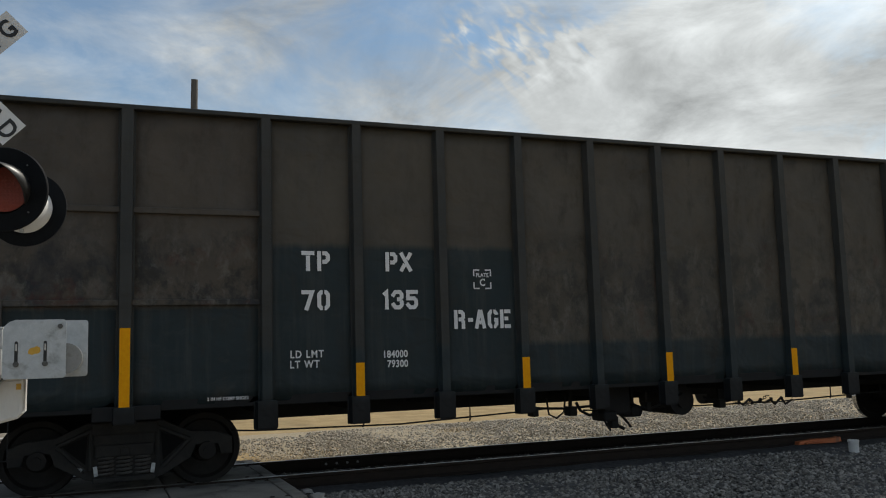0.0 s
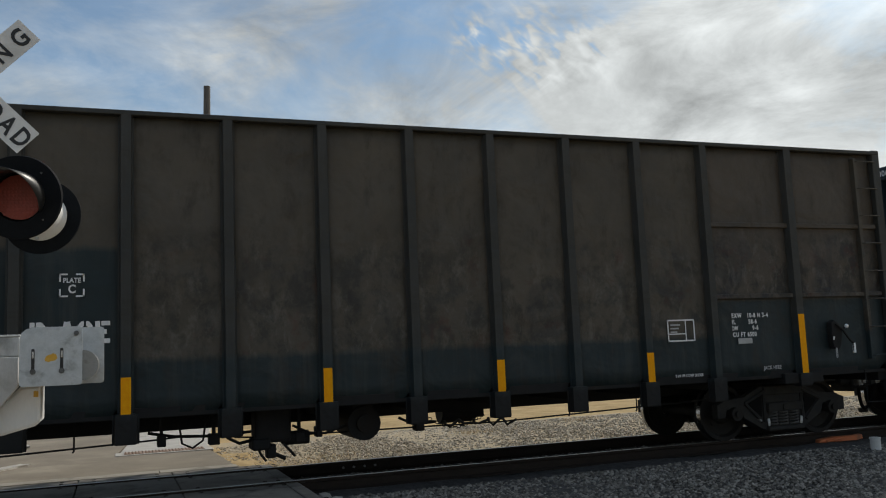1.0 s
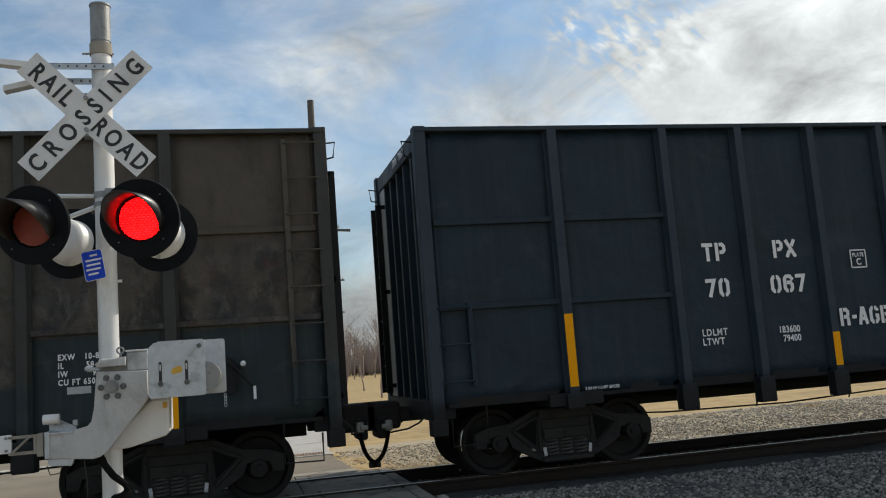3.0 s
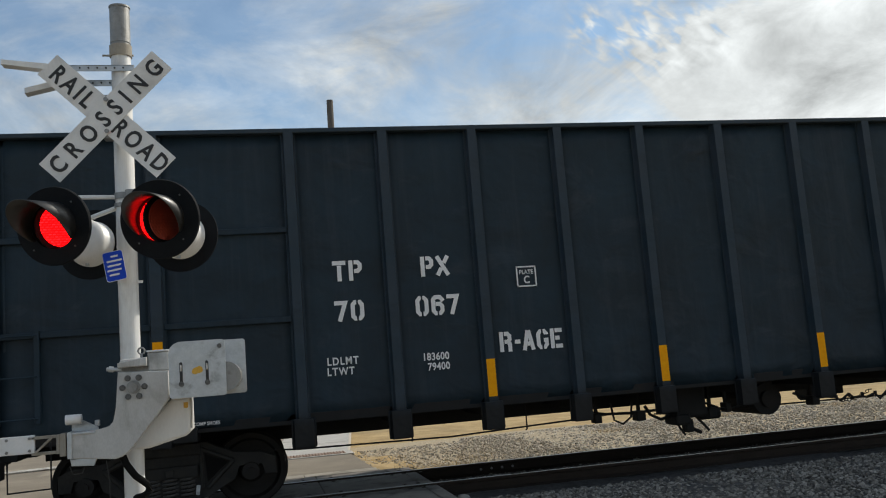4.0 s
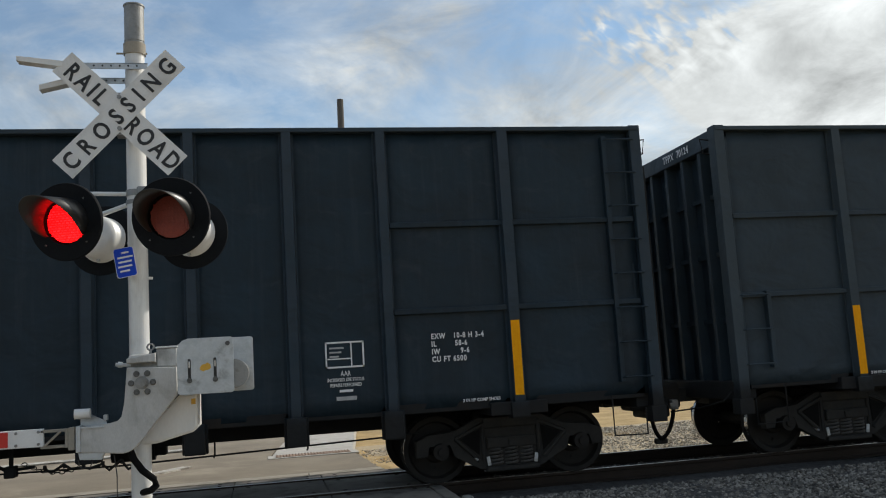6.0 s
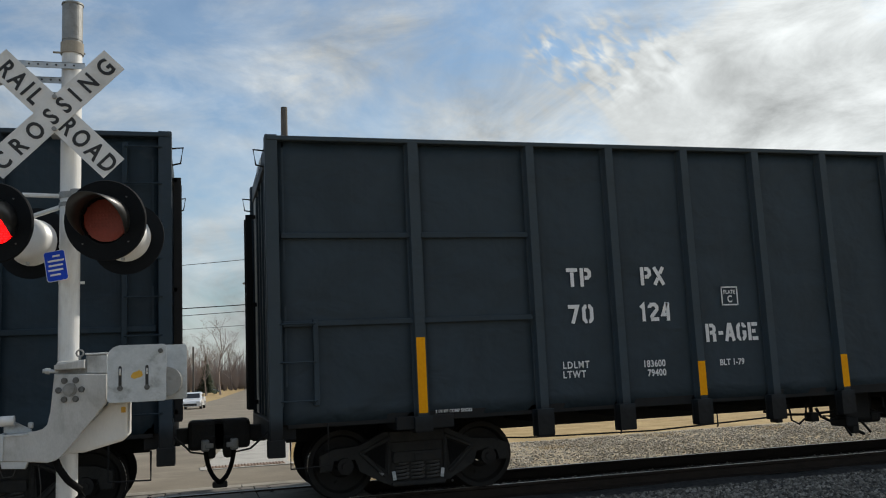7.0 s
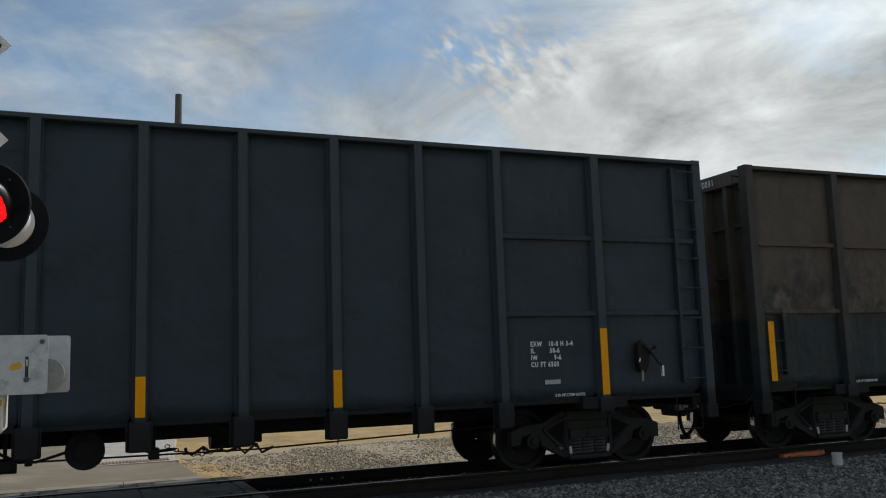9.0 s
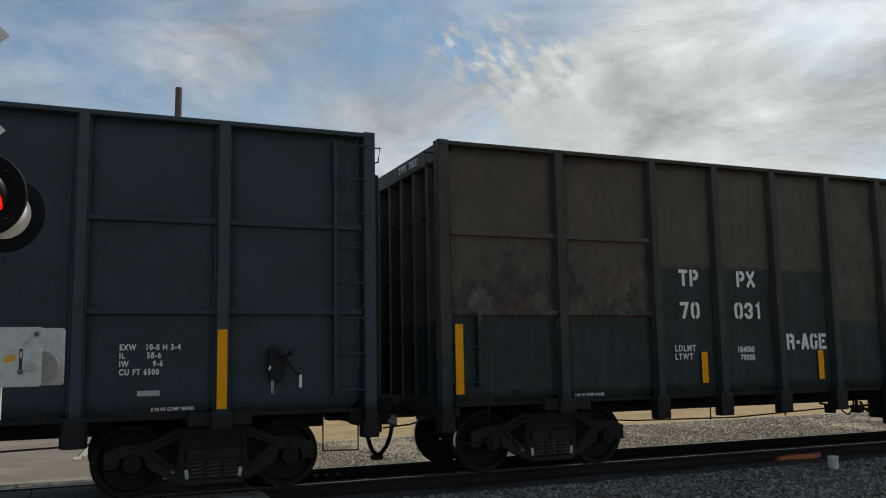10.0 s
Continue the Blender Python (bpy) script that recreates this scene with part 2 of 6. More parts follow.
def glowing(name, colour, strength):
    m = bpy.data.materials.new(name)
    m.use_nodes = True
    b = m.node_tree.nodes["Principled BSDF"]
    b.inputs["Base Color"].default_value = (*colour, 1)
    b.inputs["Emission Color"].default_value = (*colour, 1)
    b.inputs["Emission Strength"].default_value = strength
    return m


NAVY, NAVY2 = (0.0085, 0.0190, 0.0285), (0.0150, 0.0325, 0.0480)
COAL, COAL2 = (0.0210, 0.0345, 0.0450), (0.0335, 0.0510, 0.0660)
BROWN, BROWN2 = (0.068, 0.060, 0.047), (0.098, 0.086, 0.068)
BAND = (0.019, 0.031, 0.035)
M = {}
FOOT_BLACK = (0.007, 0.008, 0.009)
POST = (0.034, 0.036, 0.034)
M["brown_paint"] = car_paint("brown_paint", BROWN, BROWN2, BAND, 1.58, ghost=0.55, scuffs=0.25, rust_amount=0.75)
M["brown_patched"] = car_paint("brown_patched", BROWN, BROWN2, BAND, 2.84, rust_amount=0.3)
M["brown_ends"] = car_paint("brown_ends", (0.068, 0.057, 0.045), (0.098, 0.082, 0.065), BAND, 2.10, ghost=0.85, scuffs=0.45)
M["brown_low"] = car_paint("brown_low", BROWN, BROWN2, BAND, 2.05, ghost=0.5, scuffs=0.25)
M["brown_posts"] = car_paint("brown_posts", POST, (0.052, 0.052, 0.048), BAND, 1.58, foot=FOOT_BLACK, rust_amount=0.4)
M["navy_paint"] = car_paint("navy_paint", NAVY, NAVY2, NAVY, 1.0, dust=(0.040, 0.052, 0.066), rust_amount=0.05, scuffs=0.55)
M["coal_paint"] = car_paint("coal_paint", COAL, COAL2, COAL, 1.0, dust=(0.040, 0.052, 0.066), rust_amount=0.05, scuffs=0.22)
M["navy_posts"] = car_paint("navy_posts", (0.018, 0.035, 0.050), (0.033, 0.047, 0.063), NAVY, 1.0, dust=(0.040, 0.052, 0.066), foot=FOOT_BLACK, rust_amount=0.05)
M["coal_posts"] = car_paint("coal_posts", (0.036, 0.054, 0.068), (0.044, 0.060, 0.072), COAL, 1.0, dust=(0.040, 0.052, 0.066), foot=FOOT_BLACK, rust_amount=0.05)
M["frame_black"] = surface("frame_black", (0.010, 0.011, 0.012), (0.019, 0.019, 0.019), 6, 0.75, bump=0.3, stain=(0.022, 0.018, 0.015), spec=0.25)
M["truck_steel"] = surface("truck_steel", (0.019, 0.019, 0.019), (0.038, 0.036, 0.032), 7, 0.8, bump=0.4, stain=(0.034, 0.027, 0.021), spec=0.25)
M["wheel_steel"] = surface("wheel_steel", (0.012, 0.011, 0.010), (0.022, 0.020, 0.018), 9, 0.7, metal=0.1, bump=0.2, spec=0.3)
M["spring_steel"] = surface("spring_steel", (0.055, 0.052, 0.048), (0.10, 0.095, 0.088), 14, 0.6, metal=0.3, bump=0.2)
M["tread_steel"] = surface("tread_steel", (0.35, 0.35, 0.35), (0.5, 0.5, 0.5), 30, 0.25, metal=1.0, bump=0.05)
M["letter_white"] = surface("letter_white", (0.74, 0.75, 0.76), (0.84, 0.84, 0.84), 14, 0.6, bump=0.1, stain=(0.40, 0.41, 0.42), stain_scale=9, stain_at=(0.58, 0.72))
M["letter_dim"] = surface("letter_dim", (0.36, 0.37, 0.38), (0.50, 0.50, 0.50), 14, 0.6, bump=0.1)
M["reflector_yellow"] = surface("reflector_yellow", (0.86, 0.34, 0.002), (0.92, 0.41, 0.004), 20, 0.7, bump=0.05, stain=(0.55, 0.22, 0.004), stain_scale=6, stain_at=(0.62, 0.8), spec=0.15)
M["rubber"] = surface("rubber", (0.004, 0.004, 0.004), (0.008, 0.008, 0.008), 20, 0.8, bump=0.1, spec=0.1)
M["rail_side"] = surface("rail_side", (0.020, 0.015, 0.012), (0.034, 0.025, 0.019), 12, 0.85, bump=0.3, stretch=(0.4, 1, 1), spec=0.2)
M["rail_top"] = surface("rail_top", (0.20, 0.19, 0.18), (0.34, 0.33, 0.31), 6, 0.42, metal=1.0, bump=0.04, stretch=(0.15, 1, 1))
M["tie_wood"] = surface("tie_wood", (0.022, 0.019, 0.016), (0.045, 0.039, 0.034), 5, 0.9, bump=0.5, stretch=(4, 0.5, 1), spec=0.2)
M["asphalt"] = surface("asphalt", (0.185, 0.158, 0.122), (0.26, 0.225, 0.175), 0.9, 0.92, bump=0.6, fine=110, stain=(0.32, 0.28, 0.22), stain_scale=0.45, spec=0.2)
M["concrete"] = surface("concrete", (0.36, 0.34, 0.31), (0.48, 0.46, 0.42), 3, 0.85, bump=0.25, fine=90, stain=(0.25, 0.235, 0.21), stain_scale=1.1, spec=0.3)
M["panel_concrete"] = surface("panel_concrete", (0.155, 0.143, 0.125), (0.235, 0.22, 0.195), 2.5, 0.88, bump=0.4, fine=80, stain=(0.075, 0.068, 0.06), stain_scale=1.9, stain_at=(0.5, 0.68), spec=0.3)
M["header_concrete"] = surface("header_concrete", (0.26, 0.24, 0.20), (0.36, 0.33, 0.28), 2.5, 0.88, bump=0.35, fine=80, stain=(0.15, 0.135, 0.11), stain_scale=2.0, spec=0.3)
M["brick_red"] = surface("brick_red", (0.26, 0.175, 0.125), (0.35, 0.25, 0.185), 6, 0.85, bump=0.3)
M["ground"] = surface("ground", (0.30, 0.215, 0.105), (0.48, 0.355, 0.185), 1.6, 0.95, bump=0.8, fine=14, stain=(0.25, 0.195, 0.11), stain_scale=0.22, spec=0.1, bump_dist=0.03)
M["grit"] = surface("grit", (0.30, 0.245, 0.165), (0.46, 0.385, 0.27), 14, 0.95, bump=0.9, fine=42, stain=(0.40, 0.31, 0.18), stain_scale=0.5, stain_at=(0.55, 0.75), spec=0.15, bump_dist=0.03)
# track-bed stone with the train's shade put into its base colour
M["bed_shaded"] = surface("bed_shaded", (0.045, 0.045, 0.046), (0.11, 0.11, 0.11), 12, 0.95, bump=0.9, fine=40, stain=(0.035, 0.03, 0.027), stain_scale=1.0, spec=0.15, bump_dist=0.03)
M["galvanised"] = surface("galvanised", (0.42, 0.45, 0.47), (0.55, 0.58, 0.60), 16, 0.45, metal=0.5, bump=0.10, fine=90, stain=(0.25, 0.26, 0.26), stain_scale=5)
M["grey_steel"] = surface("grey_steel", (0.22, 0.225, 0.22), (0.31, 0.31, 0.30), 10, 0.5, metal=0.5, bump=0.15, stain=(0.12, 0.105, 0.09), stain_scale=4)
M["mast_paint"] = surface("mast_paint", (0.66, 0.66, 0.65), (0.76, 0.76, 0.74), 4, 0.42, metal=0.1, bump=0.08, stain=(0.52, 0.51, 0.49), stain_scale=2.2, stretch=(1, 1, 0.35))
M["mech_paint"] = surface("mech_paint", (0.40, 0.40, 0.39), (0.56, 0.56, 0.545), 3, 0.55, bump=0.12, stain=(0.30, 0.295, 0.275), stain_scale=2.6, stain_at=(0.48, 0.66), stretch=(2, 2, 0.8))
M["hood_black"] = surface("hood_black", (0.014, 0.014, 0.014), (0.020, 0.020, 0.020), 9, 0.38, bump=0.05, spec=0.6)
M["sign_white"] = surface("sign_white", (0.66, 0.66, 0.65), (0.75, 0.75, 0.74), 5, 0.45, bump=0.05, stain=(0.56, 0.56, 0.54), stain_scale=2.4)
M["sign_black"] = surface("sign_black", (0.012, 0.012, 0.012), (0.02, 0.02, 0.02), 20, 0.5, bump=0.0)
M["sign_blue"] = surface("sign_blue", (0.008, 0.055, 0.55), (0.012, 0.075, 0.65), 9, 0.5, bump=0.03, spec=0.2)
M["sign_red"] = surface("sign_red", (0.5, 0.02, 0.015), (0.6, 0.03, 0.02), 9, 0.4, bump=0.03)
M["lamp_black"] = surface("lamp_black", (0.006, 0.007, 0.009), (0.010, 0.012, 0.014), 9, 0.75, bump=0.05, spec=0.12)
M["lens_dull"] = surface("lens_dull", (0.20, 0.026, 0.016), (0.30, 0.045, 0.026), 8, 0.35, bump=0.2)
M["yellow_mark"] = surface("yellow_mark", (0.60, 0.33, 0.03), (0.68, 0.40, 0.06), 10, 0.6, bump=0.05)
M["orange_plastic"] = surface("orange_plastic", (0.50, 0.13, 0.04), (0.58, 0.17, 0.06), 7, 0.6, bump=0.15, stain=(0.30, 0.12, 0.06), stain_scale=5)
M["white_plastic"] = surface("white_plastic", (0.5, 0.5, 0.48), (0.6, 0.6, 0.58), 9, 0.5, bump=0.05)
def lit_lens(name):
    """A lit moulded lens: the lamp's glow broken by the grid of its prisms."""
    mt = glowing(name, (1.0, 0.004, 0.006), 1.0)
    nt = mt.node_tree
    tc = nt.nodes.new("ShaderNodeTexCoord").outputs["Object"]
    br = nt.nodes.new("ShaderNodeTexBrick")
    br.inputs["Scale"].default_value = 1.0
    br.inputs["Brick Width"].default_value, br.inputs["Row Height"].default_value, br.inputs["Mortar Size"].default_value = 0.030, 0.017, 0.0045
    br.inputs["Color1"].default_value, br.inputs["Color2"].default_value, br.inputs["Mortar"].default_value = (1, 1, 1, 1), (0.34, 0.34, 0.34, 1), (0.08, 0.08, 0.08, 1)
    link(nt, mapped(nt, tc, rot=(-90, 0, 0)), br.inputs["Vector"])
    link(nt, maths(nt, "MULTIPLY", br.outputs["Color"], 6.5), nt.nodes["Principled BSDF"].inputs["Emission Strength"])
    return mt


M["pole_wood"] = surface("pole_wood", (0.075, 0.070, 0.064), (0.13, 0.12, 0.11), 7, 0.85, bump=0.4, stretch=(3, 3, 0.4))
M["bark"] = surface("bark", (0.22, 0.175, 0.155), (0.31, 0.255, 0.225), 6, 0.9, bump=0.2)
M["evergreen"] = surface("evergreen", (0.03, 0.045, 0.02), (0.055, 0.07, 0.032), 8, 0.9, bump=0.2)
M["lens_lit"] = lit_lens("lens_lit")
M["car_white"] = surface("car_white", (0.7, 0.7, 0.7), (0.78, 0.78, 0.78), 3, 0.25, bump=0.0, coat=0.5)
M["car_dark"] = surface("car_dark", (0.03, 0.034, 0.04), (0.04, 0.045, 0.05), 3, 0.25, bump=0.0, coat=0.5)
M["dark_glass"] = surface("dark_glass", (0.01, 0.012, 0.014), (0.014, 0.016, 0.018), 3, 0.08, bump=0.0)
M["wire_black"] = surface("wire_black", (0.02, 0.02, 0.02), (0.03, 0.03, 0.03), 5, 0.6, bump=0.0)


# ---- mesh helpers ----
def part(name, bm, material, parent=None, label="", smooth=False):
    me = bpy.data.meshes.new(name)
    if smooth:
        for f in bm.faces:
            f.smooth = True
    bm.to_mesh(me)
    bm.free()
    me.materials.append(M[material] if isinstance(material, str) else material)
    ob = new(name, me)
    if parent is not None:
        ob.parent = parent
    if label:
        ob["label"] = label
    return ob


def again(name, mesh_ob, parent, m=None, label=""):
    """Another object on the same mesh, at the pose m."""
    ob = new(name, mesh_ob.data)
    ob.parent = parent
    if m is not None:
        ob.matrix_basis = m
    if label:
        ob["label"] = label
    return ob


def box(bm, x0, x1, y0, y1, z0, z1, bevel=0.0, m=None):
    v = [bm.verts.new((x, y, z)) for x in (x0, x1) for y in (y0, y1) for z in (z0, z1)]
    faces = [bm.faces.new([v[i] for i in q]) for q in ((0, 1, 3, 2), (4, 6, 7, 5), (0, 4, 5, 1), (2, 3, 7, 6), (0, 2, 6, 4), (1, 5, 7, 3))]
    if bevel:
        es = list({e for f in faces for e in f.edges})
        r = bmesh.ops.bevel(bm, geom=es, offset=bevel, segments=2, profile=0.5, affect="EDGES")
        v = list({x for f in r["faces"] for x in f.verts} | {x for x in v if x.is_valid})
    if m is not None:
        bmesh.ops.transform(bm, matrix=m, verts=v)
    return bm


def cyl(bm, r, length, m, seg=20, r2=None, caps=True):
    """A cylinder along z from 0 to length, placed by m."""
    bmesh.ops.create_cone(bm, cap_ends=caps, segments=seg, radius1=r, radius2=r if r2 is None else r2, depth=length,
                          matrix=m @ Matrix.Translation((0, 0, length / 2)))
    return bm


def rod(bm, a, b, r, seg=8):
    a, b = Vector(a), Vector(b)
    d = b - a
    return cyl(bm, r, d.length, Matrix.Translation(a) @ d.to_track_quat("Z", "Y").to_matrix().to_4x4(), seg)


def tube(bm, pts, r, seg=8):
    """A bent round bar through the points."""
    pts = [Vector(p) for p in pts]
    rings = []
    for i, p in enumerate(pts):
        d = (pts[min(i + 1, len(pts) - 1)] - pts[max(i - 1, 0)]).normalized()
        q = d.to_track_quat("Z", "Y")
        rings.append([bm.verts.new(p + q @ Vector((r * math.cos(k * math.tau / seg), r * math.sin(k * math.tau / seg), 0))) for k in range(seg)])
    for a, b in zip(rings, rings[1:]):
        for k in range(seg):
            bm.faces.new((a[k], a[(k + 1) % seg], b[(k + 1) % seg], b[k]))
    bm.faces.new(rings[0][::-1])
    bm.faces.new(rings[-1])
    return bm


def plate(bm, outline, depth, m, bevel=0.0):
    """An outline in x, z, extruded by depth along +y, then placed by m."""
    front = [bm.verts.new((x, 0, z)) for x, z in outline]
    back = [bm.verts.new((x, depth, z)) for x, z in outline]
    n = len(outline)
    fs = [bm.faces.new(front), bm.faces.new(back[::-1])]
    for i in range(n):
        fs.append(bm.faces.new((front[i], back[i], back[(i + 1) % n], front[(i + 1) % n])))
    verts = front + back
    if bevel:
        es = list({e for f in fs[:2] for e in f.edges})
        r = bmesh.ops.bevel(bm, geom=es, offset=bevel, segments=2, profile=0.5, affect="EDGES")
        verts = list({x for f in r["faces"] for x in f.verts} | {x for x in verts if x.is_valid})
    bmesh.ops.transform(bm, matrix=m, verts=verts)
    bmesh.ops.recalc_face_normals(bm, faces=bm.faces)
    return bm


def rounded(w, h, r, n=4):
    """The outline of a rounded rectangle about the origin."""
    out = []
    for cx, cz, a0 in ((w / 2 - r, h / 2 - r, 0), (-w / 2 + r, h / 2 - r, 90), (-w / 2 + r, -h / 2 + r, 180), (w / 2 - r, -h / 2 + r, 270)):
        for k in range(n + 1):
            a = radians(a0 + 90 * k / n)
            out.append((cx + r * math.cos(a), cz + r * math.sin(a)))
    return out


def words(name, text, size, material, parent, m, thick=0.0015, bold=0.0, align="LEFT", spacing=1.0, squeeze=1.0, label=""):
    """Lettering as a flat mesh; the text reads along +x, upright along +z, facing -y, before m."""
    cu = bpy.data.curves.new(name, "FONT")
    cu.body, cu.size, cu.extrude, cu.offset = text, size, thick, bold
    cu.align_x, cu.space_character, cu.space_line = align, spacing, 0.95
    cu.resolution_u = 3
    tmp = bpy.data.objects.new("tmp", cu)
    scene.collection.objects.link(tmp)
    bpy.context.view_layer.update()
    me = bpy.data.meshes.new_from_object(tmp.evaluated_get(bpy.context.evaluated_depsgraph_get()))
    bpy.data.objects.remove(tmp)
    me.transform(m @ pose(0, 0, 0, 90, 0, 0) @ Matrix.Diagonal((squeeze, 1, 1, 1)))
    bm = bmesh.new()
    bm.from_mesh(me)
    bpy.data.meshes.remove(me)
    if size < 0.08:
        tagged(part(name, bm, material, parent, label), kind="stuff")
        return
    # each letter becomes a piece of its own
    bmesh.ops.remove_doubles(bm, verts=bm.verts, dist=1e-6)
    left = set(bm.faces)
    while left:
        first = left.pop()
        patch, queue = [first], [first]
        while queue:
            for v in queue.pop().verts:
                for g in v.link_faces:
                    if g in left:
                        left.remove(g)
                        patch.append(g)
                        queue.append(g)
        piece, seen = bmesh.new(), {}
        for g in patch:
            for v in g.verts:
                if v not in seen:
                    seen[v] = piece.verts.new(v.co)
            piece.faces.new([seen[v] for v in g.verts])
        part("letter", piece, material, parent, label)
    bm.free()


# stencil letters as strokes on a unit box; the breaks between strokes are the stencil's bridges
STROKES = {
    "0": (((.40, 1), (.24, 1), (0, .84), (0, .16), (.24, 0), (.40, 0)), ((.60, 1), (.76, 1), (1, .84), (1, .16), (.76, 0), (.60, 0))),
    "1": (((.12, .80), (.50, 1), (.50, 0)),),
    "2": (((0, .78), (0, .85), (.24, 1), (.76, 1), (1, .85), (1, .66), (.10, .10)), ((.10, 0), (1, 0))),
    "3": (((0, .82), (.24, 1), (.76, 1), (1, .85), (1, .66), (.78, .52), (.42, .52)), ((.92, .42), (1, .34), (1, .16), (.76, 0), (.24, 0), (0, .18))),
    "4": (((.72, 0), (.72, 1)), ((.50, 1), (0, .30), (.48, .30))),
    "5": (((1, 1), (.22, 1)), ((0, 1), (0, .58), (.76, .58), (1, .43), (1, .16), (.76, 0), (.24, 0), (0, .16))),
    "6": (((1, .84), (.78, 1), (.24, 1), (0, .84), (0, .16), (.24, 0), (.42, 0)), ((.60, 0), (.76, 0), (1, .15), (1, .42), (.76, .57), (.26, .57))),
    "7": (((0, 1), (.96, 1), (.36, 0)),),
    "T": (((0, 1), (1, 1)), ((.50, .84), (.50, 0))),
    "P": (((0, 0), (0, 1)), ((.36, 1), (.76, 1), (1, .85), (1, .60), (.76, .46), (.36, .46))),
    "X": (((0, 1), (1, 0)), ((1, 1), (.66, .66)), ((.36, .36), (0, 0))),
    "R": (((0, 0), (0, 1)), ((.36, 1), (.76, 1), (1, .86), (1, .64), (.80, .50), (.36, .50)), ((.86, .42), (1, .34), (1, 0))),
    "-": (((.18, .46), (.86, .46)),),
    "A": (((0, 0), (.40, 1)), ((.60, 1), (1, 0)), ((.36, .28), (.66, .28))),
    "G": (((.40, 1), (.24, 1), (0, .84), (0, .16), (.24, 0), (.40, 0)), ((.60, 1), (.76, 1), (1, .85), (1, .78)), ((.60, 0), (.76, 0), (1, .16), (1, .44), (.66, .44))),
    "E": (((0, 0), (0, 1)), ((.36, 1), (1, 1)), ((.36, .52), (.90, .52)), ((.36, 0), (1, 0))),
}


def stroke(bm, pts, half):
    """A flat mitred stroke in the xz plane along the points."""
    pts = [Vector(p) for p in pts]
    sides = []
    for i, p in enumerate(pts):
        before = (p - pts[i - 1]).normalized() if i else None
        after = (pts[i + 1] - p).normalized() if i + 1 < len(pts) else None
        way = (before or after) if (before is None or after is None) else (before + after).normalized()
        nrm = Vector((-way.y, way.x))
        ref = before or after
        k = half / max(0.5, nrm.dot(Vector((-ref.y, ref.x))))
        sides.append([bm.verts.new((*(q.x, 0, q.y),)) for q in (p + nrm * k, p - nrm * k)])
    for a, b in zip(sides, sides[1:]):
        bm.faces.new((a[0], a[1], b[1], b[0]))


def stencil(text, x, y, z, high, wide, pitch, parent, weight=0.05, material="letter_white"):
    """Stencilled letters centred on x, standing on z, each a part of its own."""
    steps = [pitch * {"-": 0.62, "1": 0.74}.get(ch, 1.0) for ch in text]
    x0 = x - (sum(steps) - pitch + wide) / 2
    half = weight / 2
    for k, ch in enumerate(text):
        key = ("stencil", ch, high, wide, material)
        if key not in STENCILS:
            bm = bmesh.new()
            for line in STROKES[ch]:
                pts = [Vector((half + u * (wide - weight), half + v * (high - weight))) for u, v in line]
                for a, b in ((0, 1), (-1, -2)):
                    if line[a][0] in (0, 1) or line[a][1] in (0, 1):
                        if len(line) == 2 or line[a][1] in (0, 1) or line[a][0] in (0, 1):
                            away = (pts[a] - pts[b]).normalized()
                            grow = half if (abs(away.x) > 0.9 and line[a][0] in (0, 1)) or (abs(away.y) > 0.9 and line[a][1] in (0, 1)) or (abs(away.x) < 0.9 and abs(away.y) < 0.9) else 0
                            pts[a] = pts[a] + away * grow
                stroke(bm, pts, half)
            bmesh.ops.recalc_face_normals(bm, faces=bm.faces)
            ob = STENCILS[key] = part("stencil_letter", bm, material, parent)
        else:
            ob = again("stencil_letter", STENCILS[key], parent)
        ob.matrix_basis = Matrix.Translation((x0 + sum(steps[:k]) - (0.03 if ch == "-" else 0.0), y, z))


STENCILS = {}


def thing(name, label, category, group="", kind="", m=None):
    ob = new(name)
    ob.empty_display_size = 0.2
    if m is not None:
        ob.matrix_basis = m
    return tagged(ob, label, category, group, kind)

# ---- ground, road, track ----
GROUND_Z = -0.42
NEAR_RAIL, FAR_RAIL = TRACK_Y - 0.7525, TRACK_Y + 0.7525
ROAD_EDGE = 2.15        # right-hand edge of the crossing panels


def sheet(name, x0, x1, y0, y1, z, material, nx=1, ny=1, rough=0.0, seed=0, label="", skirt=0.0):
    bm = bmesh.new()
    g = [[bm.verts.new((x0 + (x1 - x0) * i / nx, y0 + (y1 - y0) * j / ny,
                        z + (rough * noise.noise((i * 0.37 + seed, j * 0.41, seed)) if rough else 0))) for j in range(ny + 1)] for i in range(nx + 1)]
    for i in range(nx):
        for j in range(ny):
            bm.faces.new((g[i][j], g[i + 1][j], g[i + 1][j + 1], g[i][j + 1]))
    ob = part(name, bm, material)
    return tagged(ob, label, name.rstrip("_0123456789"), kind="structure")


def prism(name, prof, x0, x1, material, label, rough=0.0, seed=0.0, n=1):
    """A bank: a profile of (y, z) points carried along x."""
    bm = bmesh.new()
    rows = []
    for i in range(n + 1):
        x = x0 + (x1 - x0) * i / n
        rows.append([bm.verts.new((x, y, z + (rough * noise.noise((x * 0.9, y * 1.1, seed)) if 0 < k < len(prof) - 1 else 0))) for k, (y, z) in enumerate(prof)])
    for a, b in zip(rows, rows[1:]):
        for k in range(len(prof) - 1):
            bm.faces.new((a[k], b[k], b[k + 1], a[k + 1]))
    bmesh.ops.recalc_face_normals(bm, faces=bm.faces)
    return tagged(part(name, bm, material), label, name.replace("_", " "), kind="structure")


GROUND_PROFILE = [(-600, -0.46), (6.0, -0.46), (21, -0.46), (28, -0.44), (36, -0.46), (50, -0.64), (80, -1.08), (130, -1.38), (200, -1.66), (2500, -1.75)]


